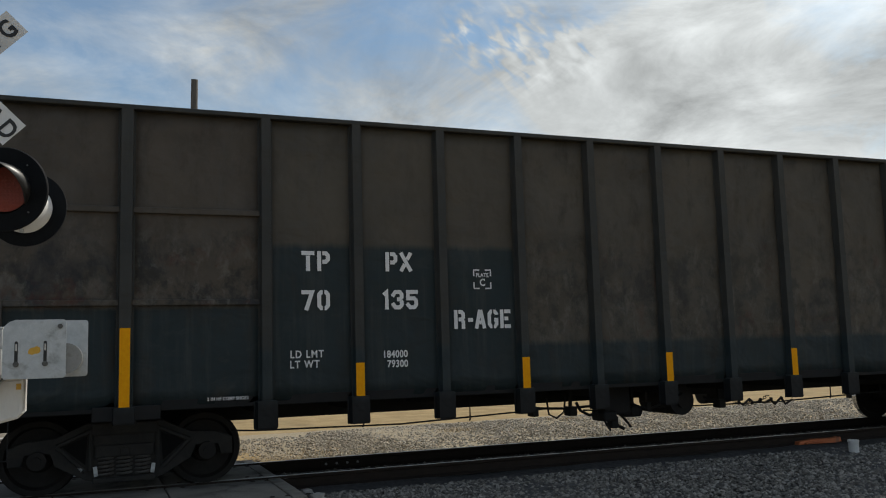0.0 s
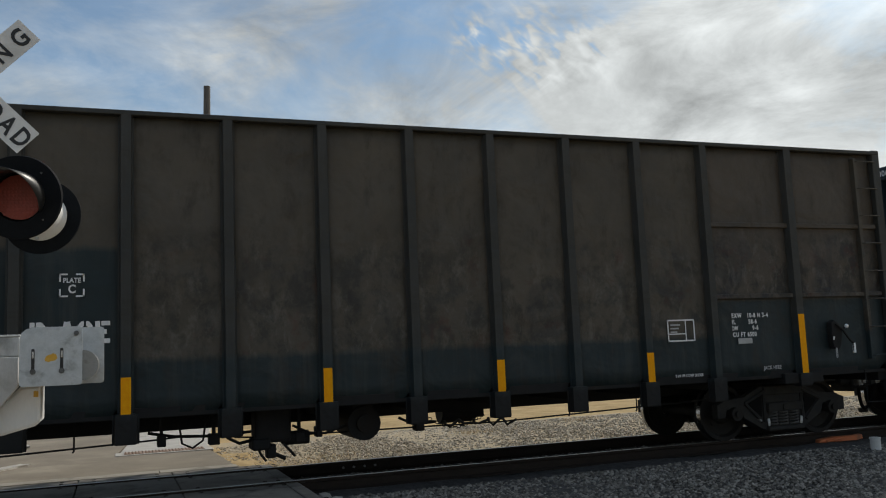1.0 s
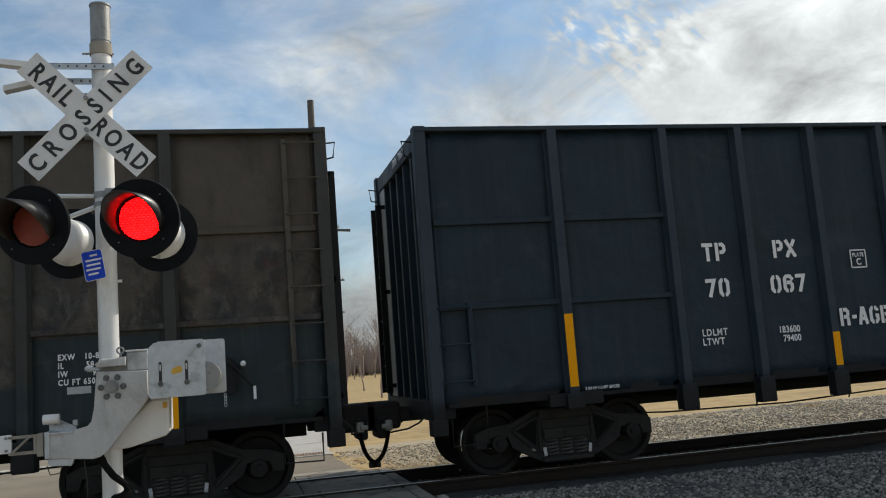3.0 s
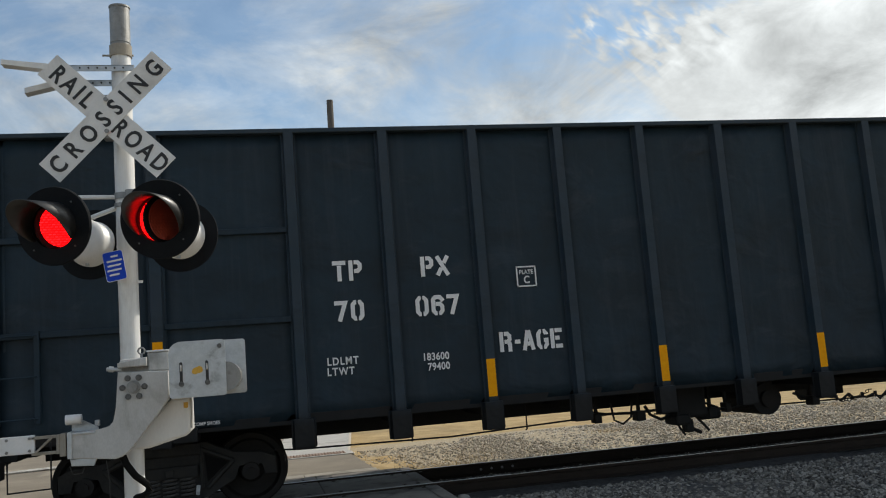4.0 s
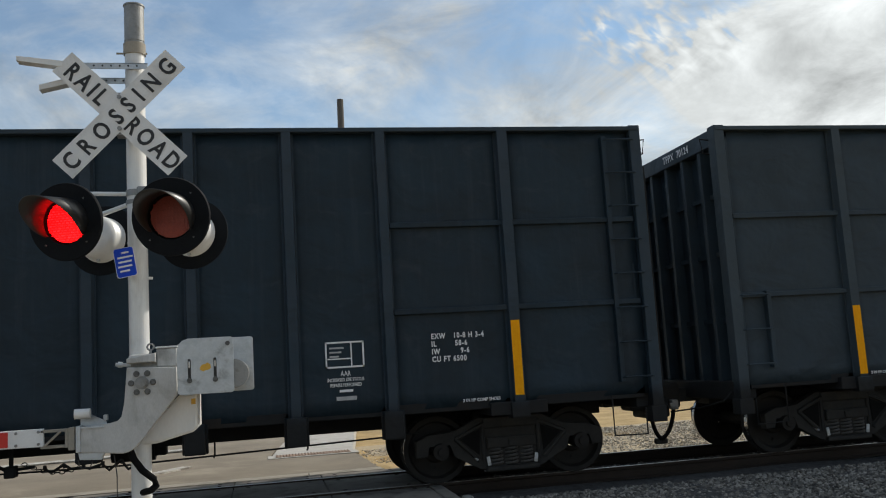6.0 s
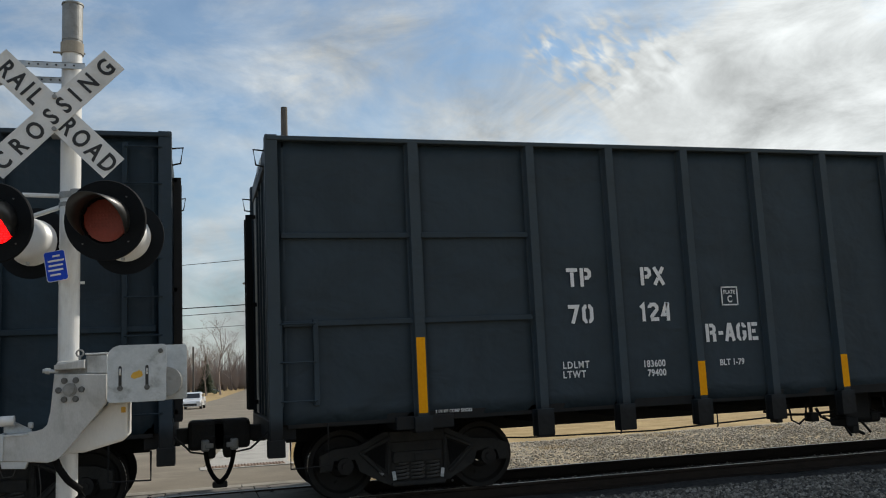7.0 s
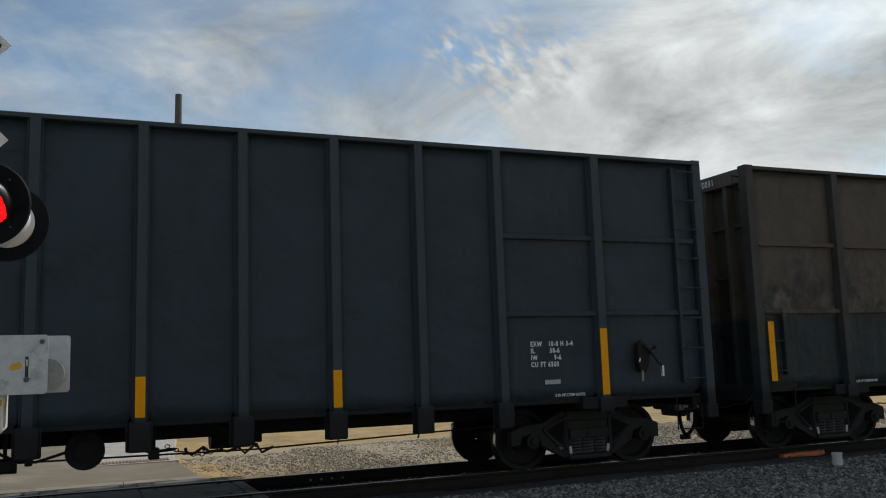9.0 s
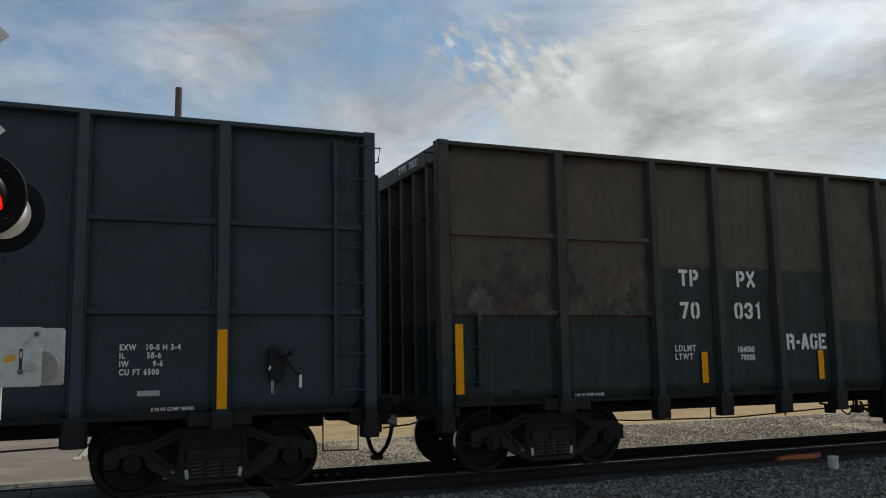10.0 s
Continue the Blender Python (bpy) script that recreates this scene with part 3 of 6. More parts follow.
def ground_z(y):
    ys, zs = zip(*GROUND_PROFILE)
    return float(np.interp(y, ys, zs))


def road_z(y):
    return float(np.interp(y, (13.5, 22, 36, 50, 80, 130, 200, 420), (-0.035, -0.06, -0.22, -0.50, -0.97, -1.27, -1.56, -1.62)))


prism("ground", GROUND_PROFILE, -1500, 1500, "ground", "dry tan grass and bare dirt reaching the horizon")

# track bed: near shoulder coloured darker for the train's shade, far shoulder and the gravel lot beyond in the sun
bed_y = [(5.6, -0.475), (7.6, -0.40), (8.8, -0.33), (9.8, -0.24), (10.5, -0.19), (NEAR_RAIL - 0.1, -0.17), (TRACK_Y, -0.17), (FAR_RAIL + 0.1, -0.17),
         (13.5, -0.19), (14.3, -0.28), (15.2, -0.32), (17.0, -0.33), (19.5, -0.37), (22.5, -0.475)]
near_bed = prism("ballast_bed_near", bed_y[:9], ROAD_EDGE + 0.02, 120, "bed_shaded", "crushed stone track bed coloured dark grey for the train's shade", 0.05, 3.0, 240)
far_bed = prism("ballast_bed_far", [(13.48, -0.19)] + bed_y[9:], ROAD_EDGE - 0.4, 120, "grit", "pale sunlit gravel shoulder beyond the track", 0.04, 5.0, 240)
prism("ballast_bed_west", [(5.6, -0.475), (8.8, -0.33), (10.5, -0.19), (13.5, -0.19), (15.2, -0.32), (22, -0.475)], -120, -9.5, "bed_shaded", "dark grey crushed stone track bed", 0.05, 8.0, 60)


def stones(name, count, x0, x1, y0, y1, zf, s0, s1, material, label, seed, near_bias=1.0, edge_bias=1.0, slant=0.0):
    """Loose crushed stones as one mesh: squashed, turned, uneven octahedra and cubes."""
    rng = np.random.default_rng(seed)
    base = np.array([(1, 0, 0), (-1, 0, 0), (0, 1, 0), (0, -1, 0), (0, 0, 1), (0, 0, -1)], float)
    tri = np.array([(0, 2, 4), (2, 1, 4), (1, 3, 4), (3, 0, 4), (2, 0, 5), (1, 2, 5), (3, 1, 5), (0, 3, 5)])
    u = rng.random(count) ** near_bias
    px, py = x0 + (x1 - x0) * u, y0 + (y1 - y0) * rng.random(count) ** edge_bias
    if slant:
        kept = px > x0 + slant * (py - y0) + 2.2 * rng.random(count) ** 2
        px, py = px[kept], py[kept]
        count = len(px)
    pz = np.array([zf(y) for y in py])
    size = (s0 + (s1 - s0) * rng.random(count) ** 2)[:, None, None]
    v = base[None] * (0.7 + 0.6 * rng.random((count, 6, 1))) + 0.25 * (rng.random((count, 6, 3)) - 0.5)
    v = v * size * np.array((1.0, 0.8, 0.62))
    a = rng.random(count) * math.tau
    b = (rng.random(count) - 0.5) * 1.6
    ca, sa, cb, sb = np.cos(a)[:, None], np.sin(a)[:, None], np.cos(b)[:, None], np.sin(b)[:, None]
    x, y, z = v[..., 0], v[..., 1], v[..., 2]
    y, z = y * cb - z * sb, y * sb + z * cb
    x, y = x * ca - y * sa, x * sa + y * ca
    lift = size[:, :, 0] * 0.25
    pts = np.stack((x + px[:, None], y + py[:, None], z + pz[:, None] + lift), -1).reshape(-1, 3)
    faces = (tri[None] + 6 * np.arange(count)[:, None, None]).reshape(-1, 3)
    me = bpy.data.meshes.new(name)
    me.from_pydata(pts.tolist(), [], faces.tolist())
    me.materials.append(M[material])
    return tagged(new(name, me), label, "gravel", kind="stuff")


def bed_z(y):
    ys, zs = zip(*bed_y)
    return float(np.interp(y, ys, zs))


def stone_mat(name, lo, hi):
    m = bpy.data.materials.new(name)
    m.use_nodes = True
    nt = m.node_tree
    b = nt.nodes["Principled BSDF"]
    g = nt.nodes.new("ShaderNodeNewGeometry")
    tc = nt.nodes.new("ShaderNodeTexCoord").outputs["Object"]
    n = noise_tex(nt, tc, 60, 3)
    v = maths(nt, "ADD", maths(nt, "MULTIPLY", g.outputs["Random Per Island"], 0.8), maths(nt, "MULTIPLY", n, 0.35))
    mid = tuple((p + q) / 2 for p, q in zip(lo, hi))
    link(nt, ramp(nt, v, [(0.05, lo), (0.65, mid), (1.05, hi)]), b.inputs["Base Color"])
    b.inputs["Roughness"].default_value = 0.9
    b.inputs["Specular IOR Level"].default_value = 0.25
    return m


# near stones darker than far ones: the train's shade is in their colour
M["stone_shaded"] = stone_mat("stone_shaded", (0.05, 0.046, 0.042), (0.34, 0.32, 0.285))
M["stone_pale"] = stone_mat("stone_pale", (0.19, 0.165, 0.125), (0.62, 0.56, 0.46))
stones("ballast_stones", 34000, ROAD_EDGE + 0.25, 17.5, 7.2, 10.58, bed_z, 0.018, 0.045, "stone_shaded", "loose crushed stone ballast beside the rail, shade put into its grey", 11, 1.3)
stones("crib_stones", 5000, ROAD_EDGE + 0.3, 20, 11.3, 12.5, bed_z, 0.018, 0.04, "stone_shaded", "crushed stone between the rails, coloured dark for shade", 12)
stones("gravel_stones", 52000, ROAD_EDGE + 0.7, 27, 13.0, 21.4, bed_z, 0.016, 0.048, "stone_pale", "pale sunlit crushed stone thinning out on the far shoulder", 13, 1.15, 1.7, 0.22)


def make_rail(y, name):
    rail = thing(name, "worn steel rail with a polished running top", "rail", "rails", "structure")
    rail.location = (0, y, 0)
    prof = [(-0.07, -0.17), (0.07, -0.17), (0.07, -0.158), (0.012, -0.135), (0.010, -0.045), (0.036, -0.034), (0.036, -0.006), (0.030, -0.001),
            (-0.030, -0.001), (-0.036, -0.006), (-0.036, -0.034), (-0.010, -0.045), (-0.012, -0.135), (-0.07, -0.158)]
    bm = bmesh.new()
    a, b = [[bm.verts.new((x, p, q)) for p, q in prof] for x in (-130, 130)]
    for i in range(len(prof)):
        j = (i + 1) % len(prof)
        bm.faces.new((a[i], a[j], b[j], b[i]))
    bmesh.ops.recalc_face_normals(bm, faces=bm.faces)
    part("rail_body", bm, "rail_side", rail)
    bm = bmesh.new()
    box(bm, -130, 130, -0.027, 0.027, -0.0005, 0.003)
    part("running_top", bm, "rail_top", rail, "polished steel running top")
    # spliced joint bars with bolts near the crossing
    if name == "rail_far":
        for x in (3.35, 15.3):
            bm = bmesh.new()
            box(bm, x - 0.32, x + 0.32, -0.040, -0.014, -0.125, -0.048, 0.006)
            bar = part("joint_bar", bm, "rail_side", rail)
            for k in range(4):
                bm = bmesh.new()
                cyl(bm, 0.017, 0.022, Matrix.Translation((x - 0.24 + k * 0.16, -0.040, -0.085)) @ pose(0, 0, 0, 90, 0, 0), 8)
                part("bolt", bm, "grey_steel", bar)
    return rail


make_rail(NEAR_RAIL, "rail_near")
make_rail(FAR_RAIL, "rail_far")

# wooden ties, half buried
tie_first = None
for k in range(70):
    x = ROAD_EDGE + 0.45 + k * 0.52
    if tie_first is None:
        bm = bmesh.new()
        box(bm, -0.115, 0.115, -1.3, 1.3, -0.33, -0.155, 0.012)
        tie_first = tagged(part("railway_tie", bm, "tie_wood"), "dark weathered wooden tie half buried in ballast", "railway tie", "ties under the rails")
        tie_first.location = (x, TRACK_Y, -0.035)
    else:
        copy_thing(tie_first, pose(x + 0.03 * math.sin(k * 7.1), TRACK_Y + 0.05 * math.sin(k * 3.3), -0.035 + 0.006 * math.sin(k * 5.7), 0, 0, 0.8 * math.sin(k * 2.3)))

# crossing: concrete panels between and beside the rails, asphalt before and beyond
ROAD_W = -9.0


def crossing_panels():
    cr = thing("crossing_surface", "worn grey concrete grade-crossing panels set flush with the rails", "road crossing", kind="structure")
    for y0, y1, mat in ((9.55, NEAR_RAIL - 0.09, "panel_concrete"), (NEAR_RAIL + 0.10, FAR_RAIL - 0.10, "panel_concrete"), (FAR_RAIL + 0.09, 13.18, "panel_concrete")):
        x = ROAD_W
        while x < ROAD_EDGE - 0.1:
            x1 = min(x + 1.22, ROAD_EDGE)
            bm = bmesh.new()
            box(bm, x + 0.006, x1 - 0.006, y0, y1, -0.30, -0.012 + 0.004 * math.sin(x * 9 + y0), 0.012)
            p = part("panel", bm, mat, cr)
            for by in (y0 + 0.12, y1 - 0.12):
                bm = bmesh.new()
                for bx in (x + 0.2, x1 - 0.2):
                    cyl(bm, 0.028, 0.006, Matrix.Translation((bx, by, -0.012)), 8)
                part("lag_bolt", bm, "rail_side", p)
            x = x1
    x = ROAD_W
    while x < ROAD_EDGE - 0.6:
        x1 = min(x + 2.4, ROAD_EDGE - 0.45)
        bm = bmesh.new()
        box(bm, x + 0.004, x1 - 0.004, 13.20, 13.52, -0.30, -0.006, 0.012)
        part("header_slab", bm, "header_concrete", cr, "pale concrete header slab")
        x = x1
    # crumbled panel end
    rng = random.Random(4)
    for k in range(14):
        bm = bmesh.new()
        bmesh.ops.create_icosphere(bm, subdivisions=1, radius=1)
        for v in bm.verts:
            v.co *= 1 + rng.uniform(-0.3, 0.3)
        s = rng.uniform(0.03, 0.09)
        bmesh.ops.transform(bm, matrix=Matrix.Translation((ROAD_EDGE + rng.uniform(0.02, 0.3), rng.uniform(9.3, 10.9), -0.16)) @ Matrix.Diagonal((s, s, s * 0.6, 1)), verts=bm.verts)
        tagged(part("concrete_lump", bm, "concrete"), "broken lump of pale concrete beside the panel end", "rubble", "crumbled concrete")


crossing_panels()


def slab(name, outline, z0, z1, material, label, category):
    bm = bmesh.new()
    top = [bm.verts.new((x, y, z1)) for x, y in outline]
    bot = [bm.verts.new((x, y, z0)) for x, y in outline]
    bm.faces.new(top)
    n = len(outline)
    for i in range(n):
        bm.faces.new((bot[i], bot[(i + 1) % n], top[(i + 1) % n], top[i]))
    bmesh.ops.recalc_face_normals(bm, faces=bm.faces)
    return tagged(part(name, bm, material), label, category, kind="structure")


slab("road_near", [(ROAD_W, -60), (1.6, -60), (1.6, 9.2), (ROAD_EDGE - 0.05, 9.53), (ROAD_W, 9.53)], -0.5, -0.02, "asphalt", "worn grey asphalt road up to the crossing", "road")

# ---- the train: four high-sided gondola wagons ----
# wagon space: x = 0 over the first truck, y = 0 the track's middle, near side at negative y
POSTS = [-0.03] + [1.545 + 1.1345 * k for k in range(11)] + [14.445]
X0, X1 = -1.84, 16.31
SIDE, SKIN = 1.60, 1.50
TOP = 4.43
_shared = {}


def shared(key, name, make, material, parent, m=None, label="", smooth=False):
    """The part from make(), built once for each key and put at m; alike parts share one mesh."""
    if key not in _shared:
        bm = bmesh.new()
        make(bm)
        ob = part(name, bm, material, parent, label, smooth)
        _shared[key] = ob
    else:
        ob = again(name, _shared[key], parent, None, label)
    if m is not None:
        ob.matrix_basis = m
    return ob


def post_shape(bm, foot=0.66, w=0.068, depth=0.10, w_foot=0.122):
    """A pressed hat-section side post with a spread foot, its outer face at y = 0."""
    levels = [(TOP - 0.05, w, 0.0), (0.995, w, 0.0), (0.988, w_foot, -0.012), (foot + 0.02, w_foot, -0.012), (foot, w_foot - 0.006, -0.008)]
    rings = []
    for z, hw, out in levels:
        fl = hw + 0.022
        rings.append([bm.verts.new(c) for c in ((-fl, depth, z), (-fl, depth - 0.012, z), (-hw - 0.006, depth - 0.012, z), (-hw + 0.012, out, z),
                                                 (hw - 0.012, out, z), (hw + 0.006, depth - 0.012, z), (fl, depth - 0.012, z), (fl, depth, z))])
    for a, b in zip(rings, rings[1:]):
        for k in range(7):
            bm.faces.new((a[k], b[k], b[k + 1], a[k + 1]))
    bm.faces.new(rings[0])
    bm.faces.new(rings[-1][::-1])
    bmesh.ops.recalc_face_normals(bm, faces=bm.faces)


def panel_shape(bm, x0, x1, z0, z1, dent, seed, nx=8, nz=18):
    """A steel side sheet with slight dents and oil-canning."""
    g = []
    for i in range(nx + 1):
        col = []
        for k in range(nz + 1):
            x, z = x0 + (x1 - x0) * i / nx, z0 + (z1 - z0) * k / nz
            edge = min(i, nx - i, 1) * min(k, nz - k, 1)
            d = dent * edge * (noise.noise((x * 1.9, z * 1.4, seed)) + 0.5 * noise.noise((x * 4.1, z * 3.3, seed + 9)))
            col.append(bm.verts.new((x, d, z)))
        g.append(col)
    for i in range(nx):
        for k in range(nz):
            f = bm.faces.new((g[i][k], g[i + 1][k], g[i + 1][k + 1], g[i][k + 1]))
            f.smooth = True
    r = bmesh.ops.extrude_face_region(bm, geom=list(bm.faces))
    vs = [v for v in r["geom"] if isinstance(v, bmesh.types.BMVert)]
    bmesh.ops.translate(bm, verts=vs, vec=(0, 0.012, 0))
    bmesh.ops.recalc_face_normals(bm, faces=bm.faces)


def wheelset_shape(bm):
    for s in (-1, 1):
        prof = [(0.10, 0.03), (0.14, 0.02), (0.17, -0.015), (0.33, -0.02), (0.36, 0.05), (0.419, 0.048), (0.422, -0.052), (0.428, -0.055), (0.447, -0.068), (0.440, -0.085), (0.36, -0.085), (0.33, -0.05), (0.17, -0.06), (0.12, -0.10), (0.10, -0.10)]
        seg = 40
        rings = []
        for k in range(seg):
            a = math.tau * k / seg
            rings.append([bm.verts.new((r * math.cos(a), s * (0.7525 + w), r * math.sin(a))) for r, w in prof])
        for k in range(seg):
            p, q = rings[k], rings[(k + 1) % seg]
            for i in range(len(prof) - 1):
                bm.faces.new((p[i], p[i + 1], q[i + 1], q[i]))
        # web holes make the turning readable
        for k in range(3):
            a = math.tau * k / 3
            cyl(bm, 0.022, 0.02, Matrix.Translation((0.24 * math.cos(a), s * 0.7525 - 0.02 + (0.0 if s > 0 else 0.0), 0.24 * math.sin(a))) @ pose(0, 0, 0, -90, 0, 0), 8)
    cyl(bm, 0.085, 2.06, Matrix.Translation((0, -1.03, 0)) @ pose(0, 0, 0, -90, 0, 0), 16)
    bmesh.ops.recalc_face_normals(bm, faces=bm.faces)


def side_frame_shape(bm):
    """A cast truck side frame: arched top chord, dropped spring seat, two windows left uncut."""
    top = [(-1.22, 0.36), (-1.22, 0.56), (-1.05, 0.63), (-0.72, 0.64), (-0.42, 0.80), (0.42, 0.80), (0.72, 0.64), (1.05, 0.63), (1.22, 0.56), (1.22, 0.36),
           (1.08, 0.36), (1.06, 0.50), (0.78, 0.50), (0.74, 0.34), (0.42, 0.17), (0.30, 0.13), (-0.30, 0.13), (-0.42, 0.17), (-0.74, 0.34), (-0.78, 0.50), (-1.06, 0.50), (-1.08, 0.36)]
    y0, y1 = -0.06, 0.07
    plate(bm, top, y1 - y0, Matrix.Translation((0, y0, 0)), 0.012)
    for s in (-1, 1):
        # raised ribs round the triangular windows
        for a, b in (((0.36, 0.72), (0.72, 0.56)), ((0.72, 0.56), (0.42, 0.27)), ((0.36, 0.72), (0.36, 0.27))):
            rod(bm, (s * a[0], y0 - 0.01, a[1]), (s * b[0], y0 - 0.01, b[1]), 0.028, 6)
    box(bm, -0.34, 0.34, y0 - 0.07, y1 + 0.07, 0.13, 0.19, 0.015)
    box(bm, -0.36, 0.36, y0 - 0.035, y1, 0.66, 0.80, 0.02)


def window_shape(bm):
    # black plate on the solid frame, painted for the shade inside an opening
    plate(bm, [(0.40, 0.66), (0.66, 0.55), (0.42, 0.34)], 0.010, Matrix.Translation((0, -0.071, 0)))


def spring_shape(bm):
    """A nest of coil springs under the bolster."""
    for x in (-0.20, 0.0, 0.20):
        turns, n = 5, 60
        tube(bm, [(x + 0.085 * math.cos(math.tau * turns * k / n), 0.085 * math.sin(math.tau * turns * k / n), 0.19 + 0.22 * k / n) for k in range(n + 1)], 0.016, 6)


def add_truck(car, x, tag):
    bol = shared("bolster", "bolster", lambda bm: (box(bm, -0.22, 0.22, -1.0, 1.0, 0.44, 0.70, 0.03), box(bm, -0.3, 0.3, -0.3, 0.3, 0.70, 0.84, 0.03)), "truck_steel", car, pose(x, 0, 0))
    for s in (-1, 1):
        sf = shared("side_frame", "side_frame", side_frame_shape, "truck_steel", car, pose(x, s * 1.0, 0, 0, 0, 0 if s < 0 else 180))
        sp = shared("spring_nest", "spring_nest", spring_shape, "spring_steel", sf)
        sp.matrix_basis = pose(0, -0.02, 0)
        shared("spring_cap", "spring_cap", lambda bm: (box(bm, -0.32, 0.32, -0.1, 0.1, 0.41, 0.55, 0.02), box(bm, -0.05, 0.05, -0.12, -0.09, 0.43, 0.52, 0.01)), "truck_steel", sf, pose(0, -0.02, 0))
        for w in (-1, 1):
            shared("bearing_cap", "bearing_cap", lambda bm: (cyl(bm, 0.10, 0.10, pose(0, -0.01, 0, 90, 0, 0), 20), cyl(bm, 0.05, 0.03, pose(0, -0.11, 0, 90, 0, 0), 6)), "wheel_steel", sf, pose(w * 0.92, -0.03, 0.42))
            # black plates imitate the dark of the two frame openings
            shared("window_shade" + str(w), "window_shade", (lambda bm: window_shape(bm)) if w > 0 else (lambda bm: plate(bm, [(-0.40, 0.66), (-0.66, 0.55), (-0.42, 0.34)][::-1], 0.010, Matrix.Translation((0, -0.071, 0)))), "rubber", sf)
            # pale tabs added as the glints at the spring ends
            shared("glint_tab", "spring_glint", lambda bm: box(bm, -0.022, 0.022, -0.012, 0.0, -0.055, 0.055, 0.004), "galvanised", sf, pose(w * 0.31, -0.085, 0.26, 0, w * 8, 0), "bright metal tab standing in for a glint beside the springs")
    br = shared("brake_beam", "brake_beam", lambda bm: (rod(bm, (-0.45, -0.75, 0.35), (-0.45, 0.75, 0.35), 0.04), rod(bm, (0.45, -0.75, 0.35), (0.45, 0.75, 0.35), 0.04),
                                                        [box(bm, sx * 0.50 - 0.05, sx * 0.50 + 0.05, sy * 0.75 - 0.06, sy * 0.75 + 0.06, 0.26, 0.56, 0.015) for sx in (-1, 1) for sy in (-1, 1)]), "truck_steel", car, pose(x, 0, 0))
    lever = shared("brake_lever", "brake_lever", lambda bm: rod(bm, (-0.75, -0.9, 0.62), (-0.45, -1.09, 0.28), 0.02), "grey_steel", car, pose(x, 0, 0), "pale chalk-marked brake rod")
    sets = []
    for w in (-1, 1):
        ws = shared("wheelset", "wheelset", wheelset_shape, "wheel_steel", car, pose(x + w * 0.92, 0, 0.42), smooth=False)
        for s in (-1, 1):
            shared("tread" + str(s), "tread", lambda bm: tread_shape(bm, s), "tread_steel", ws, label="bright rolled wheel tread")
        sets.append(ws)
    return sets


def tread_shape(bm, s):
    seg = 40
    a, b = [[bm.verts.new((r * math.cos(math.tau * k / seg), s * (0.7525 + w), r * math.sin(math.tau * k / seg))) for k in range(seg)] for r, w in ((0.4215, 0.044), (0.4245, -0.050))]
    for k in range(seg):
        bm.faces.new((a[k], a[(k + 1) % seg], b[(k + 1) % seg], b[k]))
    bmesh.ops.recalc_face_normals(bm, faces=bm.faces)


def ladder(car, x0, x1, y, z0, z1, n, key, mat, face):
    """Rungs between two stiles on the near side (face 'side') or on an end (face 'end')."""
    bm = bmesh.new()
    if face == "side":
        for x in (x0, x1):
            box(bm, x - 0.03, x + 0.03, y - 0.035, y + 0.10, z0 - 0.06, z1 + 0.05, 0.006)
        lad = part("ladder", bm, mat, car)
        for k in range(n):
            z = z0 + (z1 - z0) * k / (n - 1)
            bm = bmesh.new()
            tube(bm, [(x0, y - 0.03, z), (x0 + 0.03, y - 0.06, z), (x1 - 0.03, y - 0.06, z), (x1, y - 0.03, z)], 0.011, 6)
            part("rung", bm, mat, lad)
    else:
        for yy in (y, y + 0.42):
            box(bm, x0 - 0.045, x0 + 0.045, yy - 0.02, yy + 0.02, z0 - 0.06, z1 + 0.05, 0.006)
        lad = part("end_ladder", bm, mat, car)
        for k in range(n):
            z = z0 + (z1 - z0) * k / (n - 1)
            bm = bmesh.new()
            rod(bm, (x0, y, z), (x0, y + 0.42, z), 0.011, 6)
            part("rung", bm, mat, lad)
    return lad


def grab(car, pts, mat="frame_black", name="grab_iron", label=""):
    bm = bmesh.new()
    tube(bm, pts, 0.012, 6)
    return part(name, bm, mat, car, label)


def gondola(label, number, paint, patch, endpaint, posts, marks, yellow_posts, seed, big_left, yellow_shift=0.0):
    car = thing("gondola_wagon", label, "railway wagon", "wagons of the passing train")
    rng = random.Random(seed)
    frame_mat = posts
    # side sheets, bay by bay, on both sides
    edges = [X0 + 0.09] + POSTS + [X1 - 0.09]
    for side in (-1, 1):
        for i, (a, b) in enumerate(zip(edges, edges[1:])):
            end_bay = i in (0, 1, len(edges) - 2, len(edges) - 3)
            mat = patch if 2 <= i <= 4 else (endpaint if end_bay else paint)
            if side > 0:
                mat = paint
            bm = bmesh.new()
            panel_shape(bm, a, b, 0.98, TOP - 0.04, 0.010 if i in (2, 3, 4, 11) or end_bay else 0.032, seed * 7.3 + i * 1.7 + side)
            bmesh.ops.transform(bm, matrix=Matrix.Translation((0, side * SKIN, 0)), verts=bm.verts)
            part("side_sheet", bm, mat, car)
            if end_bay and side < 0:
                for z in (2.15, 3.21):
                    bm = bmesh.new()
                    box(bm, a + 0.07, b - 0.07, -SKIN - 0.055, -SKIN + 0.004, z - 0.035, z + 0.035, 0.010)
                    part("stiffener", bm, mat, car)
        for k, x in enumerate(POSTS):
            wide = k in (0, 12)
            key = ("post", posts, wide, side)
            ob = shared(key, "side_post", lambda bm: post_shape(bm, 0.80 if wide else 0.66, 0.075 if wide else 0.066), posts, car)
            ob.matrix_basis = pose(x, side * SIDE, 0, 0, 0, 0 if side < 0 else 180)
        # top chord and lower side sill
        bm = bmesh.new()
        box(bm, X0, X1, side * SKIN - 0.10, side * SKIN + 0.10, TOP - 0.058, TOP, 0.012)
        part("top_chord", bm, posts, car)
        bm = bmesh.new()
